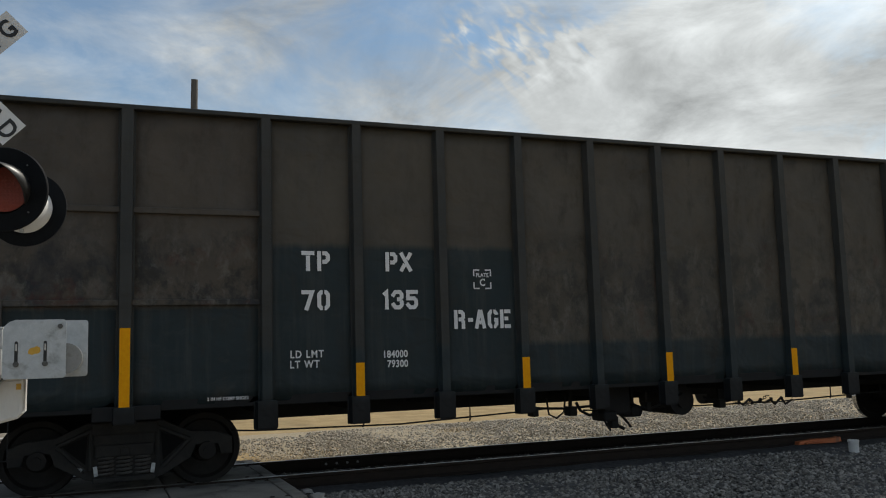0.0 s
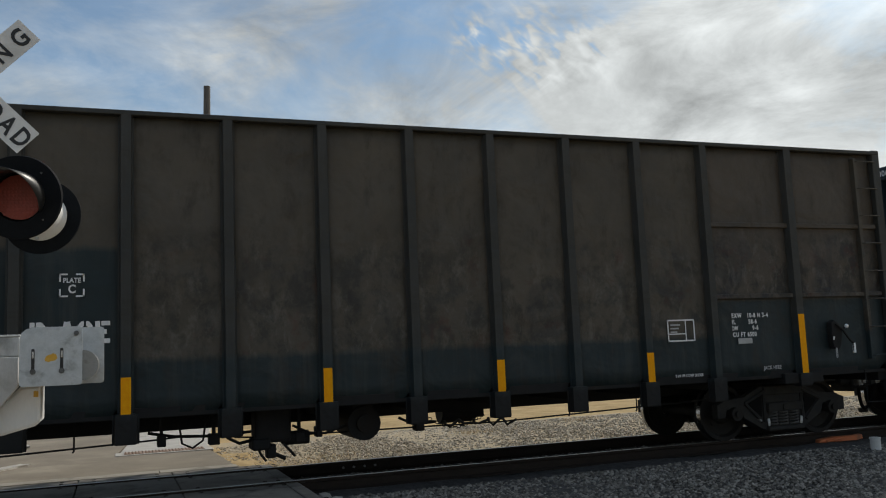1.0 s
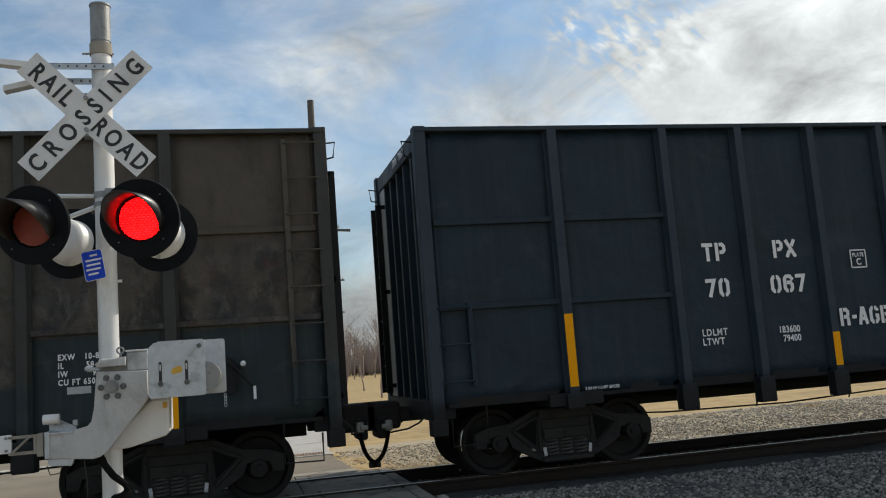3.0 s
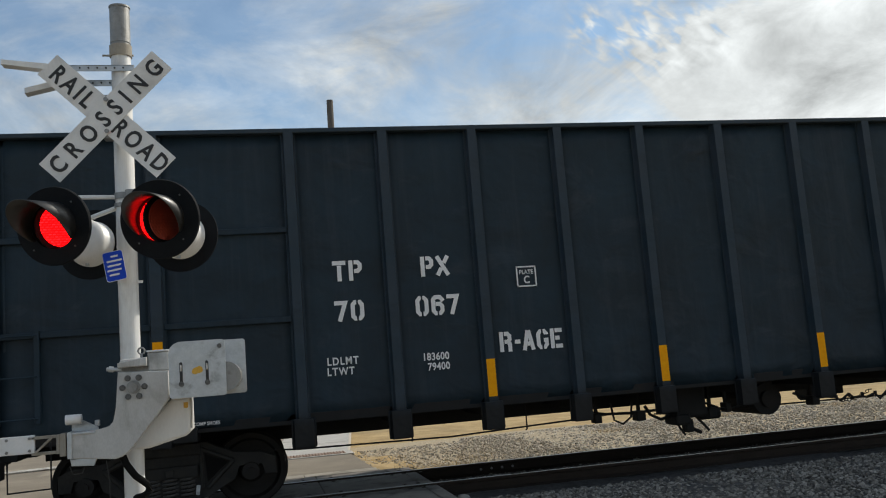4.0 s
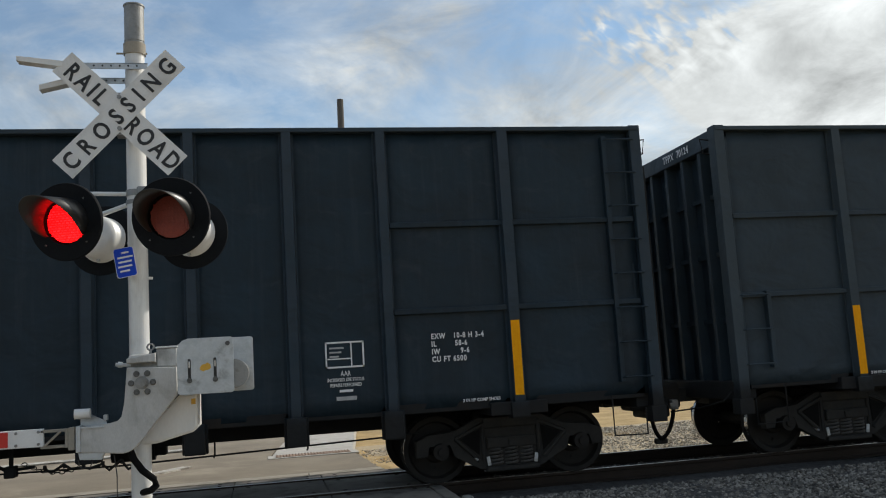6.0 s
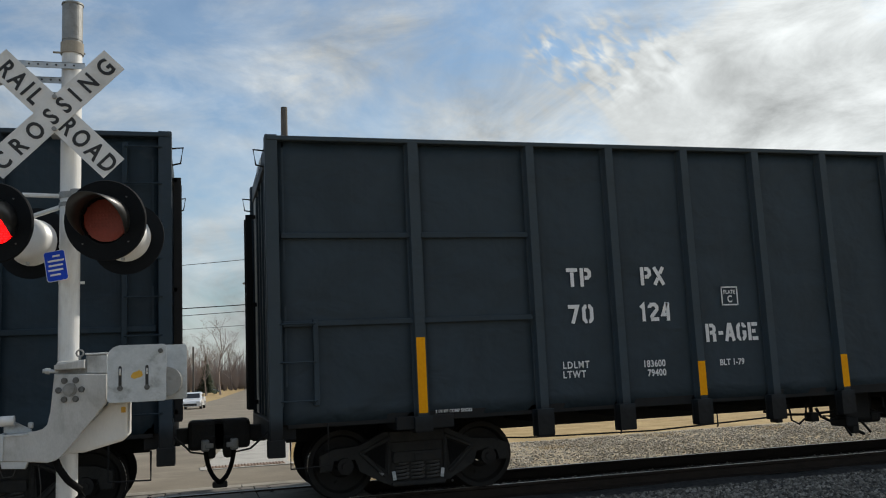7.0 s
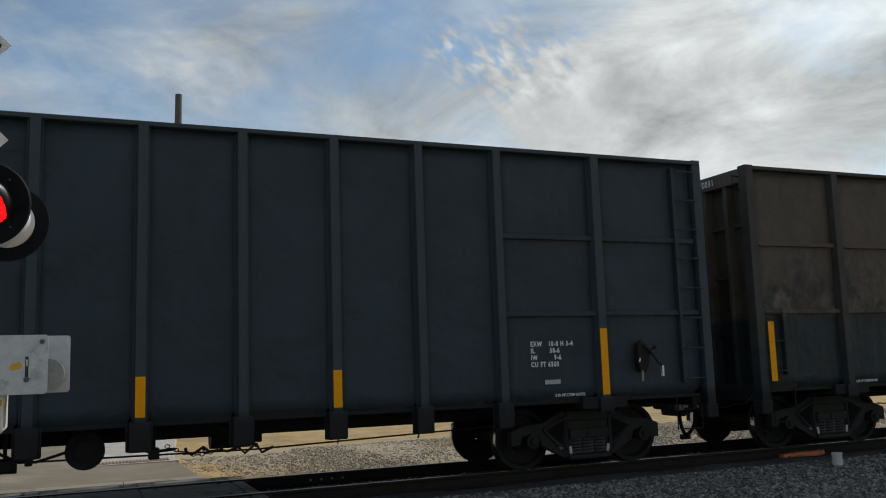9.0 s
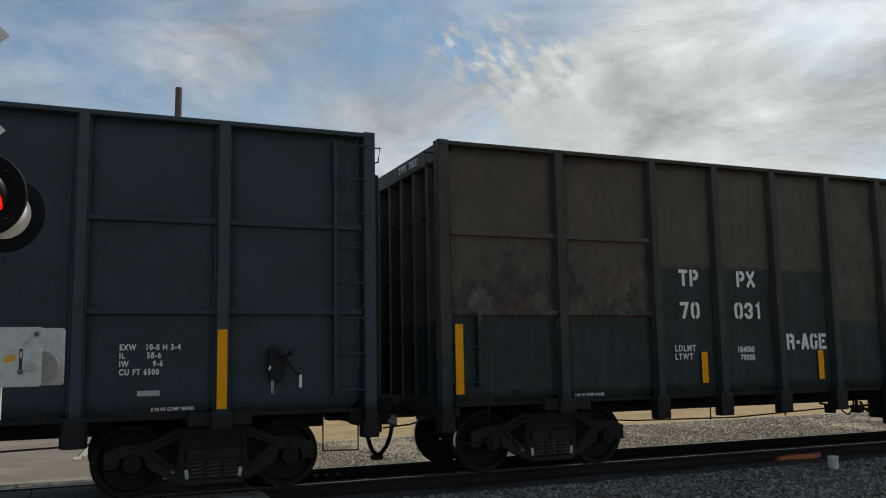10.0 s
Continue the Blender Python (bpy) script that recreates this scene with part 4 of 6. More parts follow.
        box(bm, X0 + 0.2, X1 - 0.2, side * 1.47 - 0.03, side * 1.47 + 0.03, 0.93, 1.05, 0.008)
        part("side_sill", bm, "frame_black", car)
    # corner posts
    for x in (X0 + 0.06, X1 - 0.06):
        for side in (-1, 1):
            bm = bmesh.new()
            box(bm, x - 0.075, x + 0.075, side * SKIN - 0.09, side * SKIN + 0.09, 0.80, TOP + 0.015, 0.010)
            part("corner_post", bm, posts, car)
            bm = bmesh.new()
            box(bm, x - 0.10, x + 0.10, side * SKIN - 0.10, side * SKIN + 0.10, 0.62, 0.82, 0.012)
            part("corner_foot", bm, "frame_black", car)
    # end walls with deep upright ribs, top beam and grab irons
    for e, x in ((-1, X0 + 0.20), (1, X1 - 0.20)):
        bm = bmesh.new()
        box(bm, x - 0.012, x + 0.012, -SKIN, SKIN, 0.98, TOP - 0.05)
        part("end_sheet", bm, paint, car)
        for k in range(5):
            yy = -1.02 + k * 0.51
            bm = bmesh.new()
            box(bm, min(x, x + e * 0.16), max(x, x + e * 0.16), yy - 0.045, yy + 0.045, 1.0, TOP - 0.22, 0.008)
            part("end_rib", bm, paint, car)
        for z in (1.85, 2.75, 3.55):
            bm = bmesh.new()
            box(bm, min(x, x + e * 0.07), max(x, x + e * 0.07), -SKIN + 0.1, SKIN - 0.1, z - 0.03, z + 0.03)
            part("end_stiffener", bm, paint, car)
        bm = bmesh.new()
        box(bm, min(x, x + e * 0.19), max(x, x + e * 0.19), -SKIN + 0.08, SKIN - 0.08, TOP - 0.24, TOP - 0.01, 0.012)
        beam = part("end_beam", bm, paint, car)
        bm = bmesh.new()
        box(bm, min(x - e * 0.1, x + e * 0.22), max(x - e * 0.1, x + e * 0.22), -1.45, 1.45, 0.80, 1.04, 0.015)
        part("end_sill", bm, "frame_black", car)
        bm = bmesh.new()
        box(bm, min(x + e * 0.03, x + e * 0.17), max(x + e * 0.03, x + e * 0.17), 0.98, 1.42, 1.0, TOP - 0.24, 0.01)
        part("brake_channel", bm, "grey_steel" if e < 0 else paint, car, "pale upright channel on the wagon end" if e < 0 else "")
        grab(car, [(x + e * 0.14, -1.42, TOP - 0.16), (x + e * 0.34, -1.42, TOP - 0.14), (x + e * 0.31, -1.42, TOP - 0.33), (x + e * 0.18, -1.42, TOP - 0.36)])
        grab(car, [(x + e * 0.14, 1.42, TOP - 0.20), (x + e * 0.33, 1.42, TOP - 0.18), (x + e * 0.30, 1.42, TOP - 0.36), (x + e * 0.16, 1.42, TOP - 0.38)])
        ladder(car, x + e * 0.27, 0, 1.02 if e < 0 else -1.40, 1.15, 3.88, 9, "e", "frame_black", "end")
        for z in (1.2, 2.6, 3.9):
            for yy in ((1.02, 1.44) if e < 0 else (-1.40, -0.98)):
                bm = bmesh.new()
                box(bm, min(x + e * 0.01, x + e * 0.27), max(x + e * 0.01, x + e * 0.27), yy - 0.02, yy + 0.02, z - 0.03, z + 0.03, 0.004)
                part("ladder_bracket", bm, "frame_black", car)
        # coupler and draft gear; the couplers of two wagons meet at half the gap
        half_gap = marks.get("gap_left" if e < 0 else "gap_right", 0.76)
        bm = bmesh.new()
        box(bm, min(x, x + e * 0.55), max(x, x + e * 0.55), -0.11, 0.11, 0.74, 0.94, 0.02)
        box(bm, min(x + e * 0.36, x + e * (half_gap + 0.09)), max(x + e * 0.36, x + e * (half_gap + 0.09)), -0.22, 0.20, 0.66, 1.03, 0.05)
        box(bm, min(x + e * 0.56, x + e * 0.70), max(x + e * 0.56, x + e * 0.70), -0.26, 0.24, 0.55, 0.84, 0.04)
        part("coupler", bm, "truck_steel", car)
        grab(car, [(x + e * 0.22, -1.40, 0.92), (x + e * 0.35, -1.40, 0.80), (x + e * 0.40, -0.9, 0.70), (x + e * 0.55, -0.25, 0.62)], name="uncoupling_lever")
        # air hose drooping to the next wagon
        pts = [(x + e * (half_gap - 0.19 + 0.21 * (1 - math.cos(u * math.pi / 2))), -0.40 + 0.12 * u, 0.76 - 0.50 * math.sin(u * math.pi / 2)) for u in [k / 12 for k in range(13)]]
        bm = bmesh.new()
        tube(bm, pts, 0.029, 8)
        hose = part("air_hose", bm, "rubber", car)
        bm = bmesh.new()
        box(bm, pts[0][0] - 0.05, pts[0][0] + 0.05, -0.46, -0.34, 0.66, 0.80, 0.02)
        box(bm, min(pts[0][0], pts[0][0] + e * 0.10), max(pts[0][0], pts[0][0] + e * 0.10), -0.50, -0.46, 0.70, 0.76, 0.01)
        part("angle_cock", bm, "grey_steel", hose)
        bm = bmesh.new()
        box(bm, pts[-1][0] - 0.06, pts[-1][0] + 0.06, -0.30, -0.22, 0.19, 0.27, 0.02)
        part("glad_hand", bm, "truck_steel", hose)
        # sill step hanging below the corner
        grab(car, [(x - e * 0.02, -1.55, 0.80), (x - e * 0.02, -1.55, 0.48), (x - e * 0.46, -1.55, 0.49), (x - e * 0.46, -1.55, 0.98)], name="sill_step")
    # floor and centre sill
    bm = bmesh.new()
    box(bm, X0 + 0.2, X1 - 0.2, -SKIN + 0.02, SKIN - 0.02, 0.99, 1.04)
    part("floor", bm, "frame_black", car)
    bm = bmesh.new()
    box(bm, X0 + 0.3, X1 - 0.3, -0.18, 0.18, 0.68, 1.0, 0.01)
    part("centre_sill", bm, "frame_black", car)
    for k, x in enumerate(POSTS):
        shared(("crossbearer", k in (0, 12)), "crossbearer", lambda bm: box(bm, -0.06, 0.06, -SIDE + 0.04, SIDE - 0.04, 0.82, 1.0, 0.006), "frame_black", car, pose(x, 0, 0))
    # ladders: full height at the right end, short at the left
    ladder(car, X1 - 0.50, X1 - 0.09, -SKIN - 0.05, 1.20, 4.25, 8, "r", paint, "side")
    ladder(car, X0 + 0.12, X0 + 0.54, -SKIN - 0.05, 1.25, 2.15, 3, "l", paint, "side")
    # jacking pad and bolster end below the first and last post
    for x in (0.0, 14.44):
        bm = bmesh.new()
        box(bm, x - 0.36, x + 0.36, -SKIN - 0.07, -SKIN + 0.5, 0.84, 1.00, 0.012)
        part("bolster_end", bm, "frame_black", car)
    # brake gear below the floor
    bm = bmesh.new()
    cyl(bm, 0.215, 0.80, Matrix.Translation((7.80, -1.05, 0.67)) @ pose(0, 0, 0, -90, 0, 0), 24)
    cyl(bm, 0.11, 0.05, Matrix.Translation((7.80, -1.10, 0.67)) @ pose(0, 0, 0, -90, 0, 0), 16)
    box(bm, 7.66, 7.94, -1.0, -0.30, 0.72, 1.0, 0.02)
    part("air_reservoir", bm, "frame_black", car)
    bm = bmesh.new()
    cyl(bm, 0.16, 0.55, Matrix.Translation((9.4, 0.55, 0.62)) @ pose(0, 0, 0, 0, 90, 0), 18)
    box(bm, 9.9, 10.1, 0.45, 0.65, 0.52, 0.72, 0.02)
    part("brake_cylinder", bm, "frame_black", car)
    bm = bmesh.new()
    box(bm, 6.42, 6.86, -1.12, -0.75, 0.52, 0.98, 0.04)
    box(bm, 6.38, 6.60, -1.16, -0.80, 0.44, 0.58, 0.03)
    cyl(bm, 0.085, 0.30, Matrix.Translation((6.80, -0.95, 0.55)) @ pose(0, 0, 0, 0, 90, 0), 12)
    box(bm, 6.56, 6.68, -1.06, -0.92, 0.33, 0.50, 0.02)
    rod(bm, (6.62, -1.0, 0.40), (6.80, -1.0, 0.31), 0.025)
    tube(bm, [(6.05, -0.95, 0.72), (6.12, -0.95, 0.60), (6.25, -0.97, 0.53), (6.42, -0.97, 0.56)], 0.022, 6)
    part("brake_valve", bm, "frame_black", car)
    # pipes, brackets and fittings round the valve
    for pts, r in (([(5.2, -0.9, 0.72), (5.5, -0.9, 0.66), (5.9, -0.92, 0.64), (6.4, -0.95, 0.66)], 0.020), ([(6.9, -0.95, 0.70), (7.1, -1.0, 0.60), (7.3, -1.0, 0.58), (7.6, -0.95, 0.66)], 0.018),
                   ([(5.55, -1.0, 0.80), (5.58, -1.0, 0.58), (5.70, -1.0, 0.52), (5.82, -1.0, 0.60), (5.85, -1.0, 0.80)], 0.014), ([(8.3, -0.9, 0.70), (8.5, -0.95, 0.60), (8.8, -0.95, 0.62)], 0.020),
                   ([(6.45, -1.0, 0.50), (6.50, -1.02, 0.38), (6.56, -1.02, 0.30)], 0.016), ([(6.75, -1.0, 0.52), (6.86, -1.0, 0.40), (6.92, -1.0, 0.33)], 0.018)):
        grab_bm = bmesh.new()
        tube(grab_bm, pts, r, 6)
        part("air_pipe", grab_bm, "frame_black", car)
    for bx, bz, bw in ((5.35, 0.62, 0.10), (5.95, 0.60, 0.13), (6.98, 0.55, 0.12), (7.22, 0.60, 0.08), (8.55, 0.58, 0.12)):
        grab_bm = bmesh.new()
        box(grab_bm, bx - bw / 2, bx + bw / 2, -1.05, -0.88, bz - 0.06, bz + 0.07, 0.015)
        box(grab_bm, bx - 0.02, bx + 0.02, -0.98, -0.94, bz, 1.0)
        part("pipe_fitting", grab_bm, "frame_black", car)
    for k in range(5):
        bm = bmesh.new()
        tube(bm, [(8.9 + 0.21 * k, -0.98, 0.60 + 0.03 * math.sin(k * 2.1)), (8.98 + 0.21 * k, -0.98, 0.54 + 0.03 * math.sin(k * 1.3)), (9.12 + 0.21 * k, -0.98, 0.60 + 0.03 * math.sin(k * 2.1 + 2))], 0.018, 6)
        box(bm, 8.895 + 0.21 * k, 8.93 + 0.21 * k, -1.0, -0.96, 0.58, 0.63, 0.008)
        part("rigging_link", bm, "truck_steel", car)
    for za, zb, yy, xa, xb in ((0.62, 0.66, -0.95, 1.2, 5.6), (0.60, 0.66, -0.9, 6.2, 13.3), (0.72, 0.72, 0.4, 1.0, 13.4)):
        grab(car, [(xa, yy, za), (xa + 0.3, yy, za - 0.02), ((xa + xb) / 2, yy, min(za, zb) - 0.05), (xb - 0.3, yy, zb - 0.02), (xb, yy, zb)], name="brake_rod")
    for x in (2.9, 4.4, 10.8, 11.9):
        grab(car, [(x, -0.95, 0.95), (x, -0.95, 0.58), (x - 0.015, -0.95, 0.56)], name="rod_hanger")
    bm = bmesh.new()
    for k in range(16):
        x = 8.7 + 0.05 * k
        tube(bm, [(x + 0.030 * math.cos(t), -1.0 + (0.02 * math.sin(t) if k % 2 else 0), 0.66 - 0.12 * math.sin(math.pi * k / 15) + (0 if k % 2 else 0.02 * math.sin(t))) for t in [math.tau * j / 8 for j in range(9)]], 0.006, 4)
    part("brake_chain", bm, "truck_steel", car)
    # hand-brake bracket at the right end
    if marks.get("bracket", True):
        y = -SKIN - 0.15
        bm = bmesh.new()
        plate(bm, [(14.98, 1.44), (15.01, 1.33), (15.10, 1.31), (15.15, 1.38), (15.20, 1.60), (15.13, 1.70), (15.05, 1.76), (14.99, 1.72)], 0.10, Matrix.Translation((0, y + 0.02, 0)), 0.012)
        hb = part("handbrake_bracket", bm, "frame_black", car)
        bm = bmesh.new()
        tube(bm, [(15.05, y, 1.70), (15.16, y - 0.02, 1.60), (15.28, y - 0.03, 1.44), (15.335, y - 0.03, 1.40), (15.34, y - 0.03, 1.28)], 0.017, 8)
        rod(bm, (15.14, y, 1.60), (15.22, y - 0.02, 1.655), 0.012)
        part("lever_arm", bm, "frame_black", hb)
        bm = bmesh.new()
        bmesh.ops.create_uvsphere(bm, u_segments=14, v_segments=8, radius=0.032, matrix=Matrix.Translation((15.226, y - 0.03, 1.66)))
        white = marks.get("knob", True)
        part("lever_knob", bm, "letter_white" if white else "frame_black", hb, "white round lever knob" if white else "", smooth=True)
        bm = bmesh.new()
        box(bm, 15.325, 15.358, y - 0.05, y - 0.01, 1.25, 1.40, 0.006)
        part("lever_tip", bm, "letter_white", hb, "white-painted lever tip")
        bm = bmesh.new()
        rod(bm, (14.975, y - 0.01, 1.46), (14.99, y - 0.01, 1.51), 0.011)
        part("pawl", bm, "letter_white", hb, "white-painted pawl")
        for k in range(4):
            bm = bmesh.new()
            tube(bm, [(15.016 + 0.014 * math.cos(a), y - 0.01, 1.315 - 0.034 * k + 0.022 * math.sin(a)) for a in [math.tau * j / 8 for j in range(9)]], 0.005, 5)
            part("chain_link", bm, "letter_dim", hb, "pale worn chain link")
    # yellow reflective strips
    for k in (0, 12):
        bm = bmesh.new()
        if k == 0 and big_left == "corner":
            box(bm, X0 + 0.17, X0 + 0.28, -SIDE - 0.020, -SIDE - 0.016, 1.10, 2.0)
        else:
            x = POSTS[k]
            box(bm, x - 0.056, x + 0.056, -SIDE - 0.005, -SIDE - 0.001, marks.get("bz", 1.03), marks.get("bz", 1.03) + 0.91)
        part("reflective_strip", bm, "reflector_yellow", car, "amber reflective strip")
    for k in yellow_posts:
        x = POSTS[k] + yellow_shift
        bm = bmesh.new()
        yy = -SIDE - 0.005 if not yellow_shift else -SKIN - 0.030
        box(bm, x - 0.054, x + 0.054, yy, yy + 0.004, marks.get("yz", 1.04), marks.get("yz", 1.04) + 0.45)
        part("reflective_strip", bm, "reflector_yellow", car, "amber reflective strip")
    # lettering
    ly = -SKIN - 0.019

    def put(text, x, z, size, mat="letter_white", bold=0.0, align="CENTER", squeeze=0.85, name="lettering", spacing=1.05):
        words(name, text, size, mat, car, Matrix.Translation((x, ly, z)), 0.0008, bold, align, spacing, squeeze)

    def bars(x0, x1, z0, z1, mat="letter_dim"):
        bm = bmesh.new()
        box(bm, x0, x1, ly - 0.001, ly + 0.001, z0, z1)
        part("stencil_bar", bm, mat, car)

    c1, c2, c3 = 2.14, 3.21, 4.32
    ra = marks["rage"]
    tz, sz = marks.get("tz", 0.0), marks.get("sz", 0.0)
    for text, x, z in (("TP", c1 + 0.02, 2.525 + tz), ("PX", c2 + 0.022, 2.525 + tz), ("70", c1 + 0.015, 2.045 + tz), (number, c2 + 0.022, 2.045 + tz)):
        stencil(text, x, ly, z, 0.245, 0.160, 0.194, car)
    stencil("R-AGE", c3 + 0.058, ly, ra - 0.016, 0.245, 0.155, 0.182, car)
    put(marks["lmt"], c1 - 0.10, 1.475 + sz, 0.125, bold=0.003, spacing=1.2)
    put(marks["wt"], c1 - 0.13, 1.355 + sz, 0.125, bold=0.003, spacing=1.2)
    put(marks["a"], c2 - 0.05, 1.445 + sz, 0.125, bold=0.003)
    put(marks["b"], c2 - 0.02, 1.325 + sz, 0.125, bold=0.003)
    if marks.get("plate", True):
        bm = bmesh.new()
        px, pz, ph = c3 + 0.07, marks["pz"], 0.13
        broken = marks.get("broken", False)
        for (a, b, c, d) in ((-ph, ph, ph - 0.018, ph), (-ph, ph, -ph, -ph + 0.018), (-ph, -ph + 0.018, -ph, ph), (ph - 0.018, ph, -ph, ph)):
            if not broken:
                box(bm, px + a, px + b, ly - 0.001, ly + 0.001, pz + c, pz + d)
            elif b - a > d - c:
                box(bm, px + a, px + a + 0.09, ly - 0.001, ly + 0.001, pz + c, pz + d)
                box(bm, px + b - 0.09, px + b, ly - 0.001, ly + 0.001, pz + c, pz + d)
            else:
                box(bm, px + a, px + b, ly - 0.001, ly + 0.001, pz + c, pz + c + 0.09)
                box(bm, px + a, px + b, ly - 0.001, ly + 0.001, pz + d - 0.09, pz + d)
        part("plate_frame", bm, "letter_white", car)
        put("PLATE", px, pz + 0.03, 0.075, bold=0.002)
        put("C", px, pz - 0.085, 0.13, bold=0.004)
    if "built" in marks:
        put(marks["built"], c3 + 0.02, 1.42, 0.115, bold=0.003)
    # dimension data at the right end
    dx, dz = marks.get("dx", 13.30), marks.get("dz", 1.74)
    for i, (a, b, o) in enumerate((("EXW", "10-8 H 3-4", 0.30), ("IL", "58-6", 0.32), ("IW", "9-6", 0.39), ("CU FT 6500", "", 0))):
        put(a, dx, dz - 0.092 * i, 0.090, bold=0.003, align="LEFT", spacing=1.2, squeeze=0.8)
        if b:
            put(b, dx + o * 0.92, dz - 0.092 * i, 0.090, bold=0.003, align="LEFT", spacing=1.2, squeeze=0.8)
    if marks.get("label", False):
        bars(dx + 0.09, dx + 0.34, dz - 0.38, dz - 0.29 - 0.01, "letter_dim")
    elif not marks.get("aar", False):
        bars(dx + 0.2, dx + 0.44, 1.20, 1.26, "letter_dim")
    if marks.get("frame_card", True):
        bm = bmesh.new()
        fx, fz = 12.12, 1.53
        for (a, b, c, d) in ((0, 0.46, 0.29, 0.31), (0, 0.46, 0, 0.02), (0, 0.02, 0, 0.31), (0.44, 0.46, 0, 0.31), (0.30, 0.315, 0.02, 0.29), (0.0, 0.30, 0.10, 0.115)):
            box(bm, fx + a, fx + b, ly - 0.001, ly + 0.001, fz + c, fz + d)
        part("data_card", bm, "letter_white", car, "white-lined consolidated data stencil")
        for k in range(3):
            bars(fx + 0.05, fx + 0.22 - 0.03 * k, fz + 0.225 - 0.05 * k, fz + 0.245 - 0.05 * k, "letter_dim")
    if marks.get("aar", False):
        for k, (text, size) in enumerate((("AAR", 0.085), ("INCREASED LIFE STATUS", 0.055), ("REPAIRS PERFORMED", 0.055))):
            put(text, 12.35, 1.435 - 0.062 * k, size, "letter_white", 0.001, squeeze=0.72, spacing=1.0)
        bars(12.27, 12.43, 1.245, 1.275, "letter_white")
        bars(12.23, 12.47, 1.15, 1.195, "letter_dim")
    put("2 IN HF COMP SHOES", marks.get("shoe_l", 0.14), 1.015, 0.055, "letter_white", 0.001, "LEFT")
    put("2 IN HF COMP SHOES", marks.get("shoe_x", 13.75), 1.03, 0.055, "letter_white", 0.001, "LEFT")
    if "jack_x" in marks:
        put("JACK HERE", marks["jack_x"], 1.07, 0.075, "letter_dim", 0.001, "LEFT")
    words("end_lettering", "TPPX  70" + number, 0.15, "letter_white", car, Matrix.Translation((X0 - 0.012, -0.85, TOP - 0.18)) @ pose(0, 0, 0, 0, 0, -90), 0.0008, 0.002, "RIGHT", 1.1, 0.9)
    sets = add_truck(car, 0.0, "a") + add_truck(car, 14.44, "b")
    return car, sets


CARS = []
CARS.append(gondola("rust-brown gondola wagon with a dark repainted lower band and white stencils", "135", "brown_paint", "brown_patched", "brown_ends", "brown_posts",
                    dict(lmt="LD LMT", wt="LT WT", a="184000", b="79300", broken=True, yz=0.945, bz=0.955, label=True, shoe_x=12.2, shoe_l=0.87, jack_x=13.75, rage=1.80, pz=2.43, dz=1.84, dx=13.24), (2, 4, 6, 8, 10), 1, "post"))
CARS.append(gondola("dark navy gondola wagon with dented side sheets and white stencils", "067", "navy_paint", "navy_paint", "navy_paint", "navy_posts",
                    dict(lmt="LDLMT", wt="LTWT", a="183600", b="79400", aar=True, bracket=False, yz=1.055, bz=1.075, tz=0.035, rage=1.59, pz=2.49, sz=0.10, dx=13.40, dz=1.81), (3, 5, 7, 9), 2, "post"))
CARS.append(gondola("blue-black gondola wagon with clean white stencils and amber strips", "124", "coal_paint", "coal_paint", "coal_paint", "coal_posts",
                    dict(lmt="LDLMT", wt="LTWT", a="183600", b="79400", built="BLT 1-79", frame_card=False, yz=1.04, rage=1.755, pz=2.355, dz=1.715, dx=13.33, gap_right=0.655, knob=False, shoe_x=13.68), (3, 5, 7, 9), 3, "post"))
CARS.append(gondola("faded brown gondola wagon with a blue-black lower half", "031", "brown_low", "brown_patched", "brown_ends", "brown_posts",
                    dict(lmt="LDLMT", wt="LTWT", a="184000", b="79000", plate=False, yz=1.14, tz=0.033, sz=0.13, gap_left=0.655, rage=1.62), (2, 4, 6, 8, 10), 4, "corner", -0.31))


def train_place(t):
    u = t / 5 - 1
    return 14.9145 - 5.18431 * t + 0.0063 * u ** 0 + 0.0139 * u ** 1 + -0.1096 * u ** 2 + 0.0151 * u ** 3 + 0.0520 * u ** 4 + 0.0414 * u ** 5

# ---- the crossing signal with its gate ----
MAST = (-0.915, 6.60)
# the signal is drawn up 6.6 m off and set back to its true distance and size about the eye
SIGNAL_AT = Matrix.Translation((0.046, 0, -0.1345)) @ Matrix.Scale(1.09, 4)
DRUMS = []
M["hub_steel"] = surface("hub_steel", (0.07, 0.07, 0.068), (0.15, 0.15, 0.145), 40, 0.5, metal=0.4, bump=0.2)


def lamp(sig, x, y, z, turn, front=True):
    """A flasher: black background disc, hood, lens in a pale housing. Faces -y before the turn."""
    base = pose(x, y, z, 6, 0, turn)
    bm = bmesh.new()
    seg = 48
    # dished disc with a hole for the lens
    prof = [(0.158, -0.004), (0.269, -0.012), (0.274, 0.0), (0.274, 0.012), (0.158, 0.010)]
    rings = [[bm.verts.new((r * math.cos(math.tau * k / seg), d, r * math.sin(math.tau * k / seg))) for r, d in prof] for k in range(seg)]
    for k in range(seg):
        p, q = rings[k], rings[(k + 1) % seg]
        for i in range(len(prof)):
            j = (i + 1) % len(prof)
            bm.faces.new((p[i], p[j], q[j], q[i]))
    bmesh.ops.recalc_face_normals(bm, faces=bm.faces)
    disc = part("background_disc", bm, "lamp_black", sig)
    disc.matrix_basis = base
    # black sleeve added to hide red light leaking round the drum
    bm = bmesh.new()
    rings = [[bm.verts.new((r * math.cos(math.tau * k / 40), d, r * math.sin(math.tau * k / 40))) for r, d in ((0.157, 0.0), (0.157, 0.048), (0.166, 0.048), (0.166, 0.012))] for k in range(40)]
    for k in range(40):
        p, q = rings[k], rings[(k + 1) % 40]
        for i in range(3):
            bm.faces.new((p[i], p[i + 1], q[i + 1], q[i]))
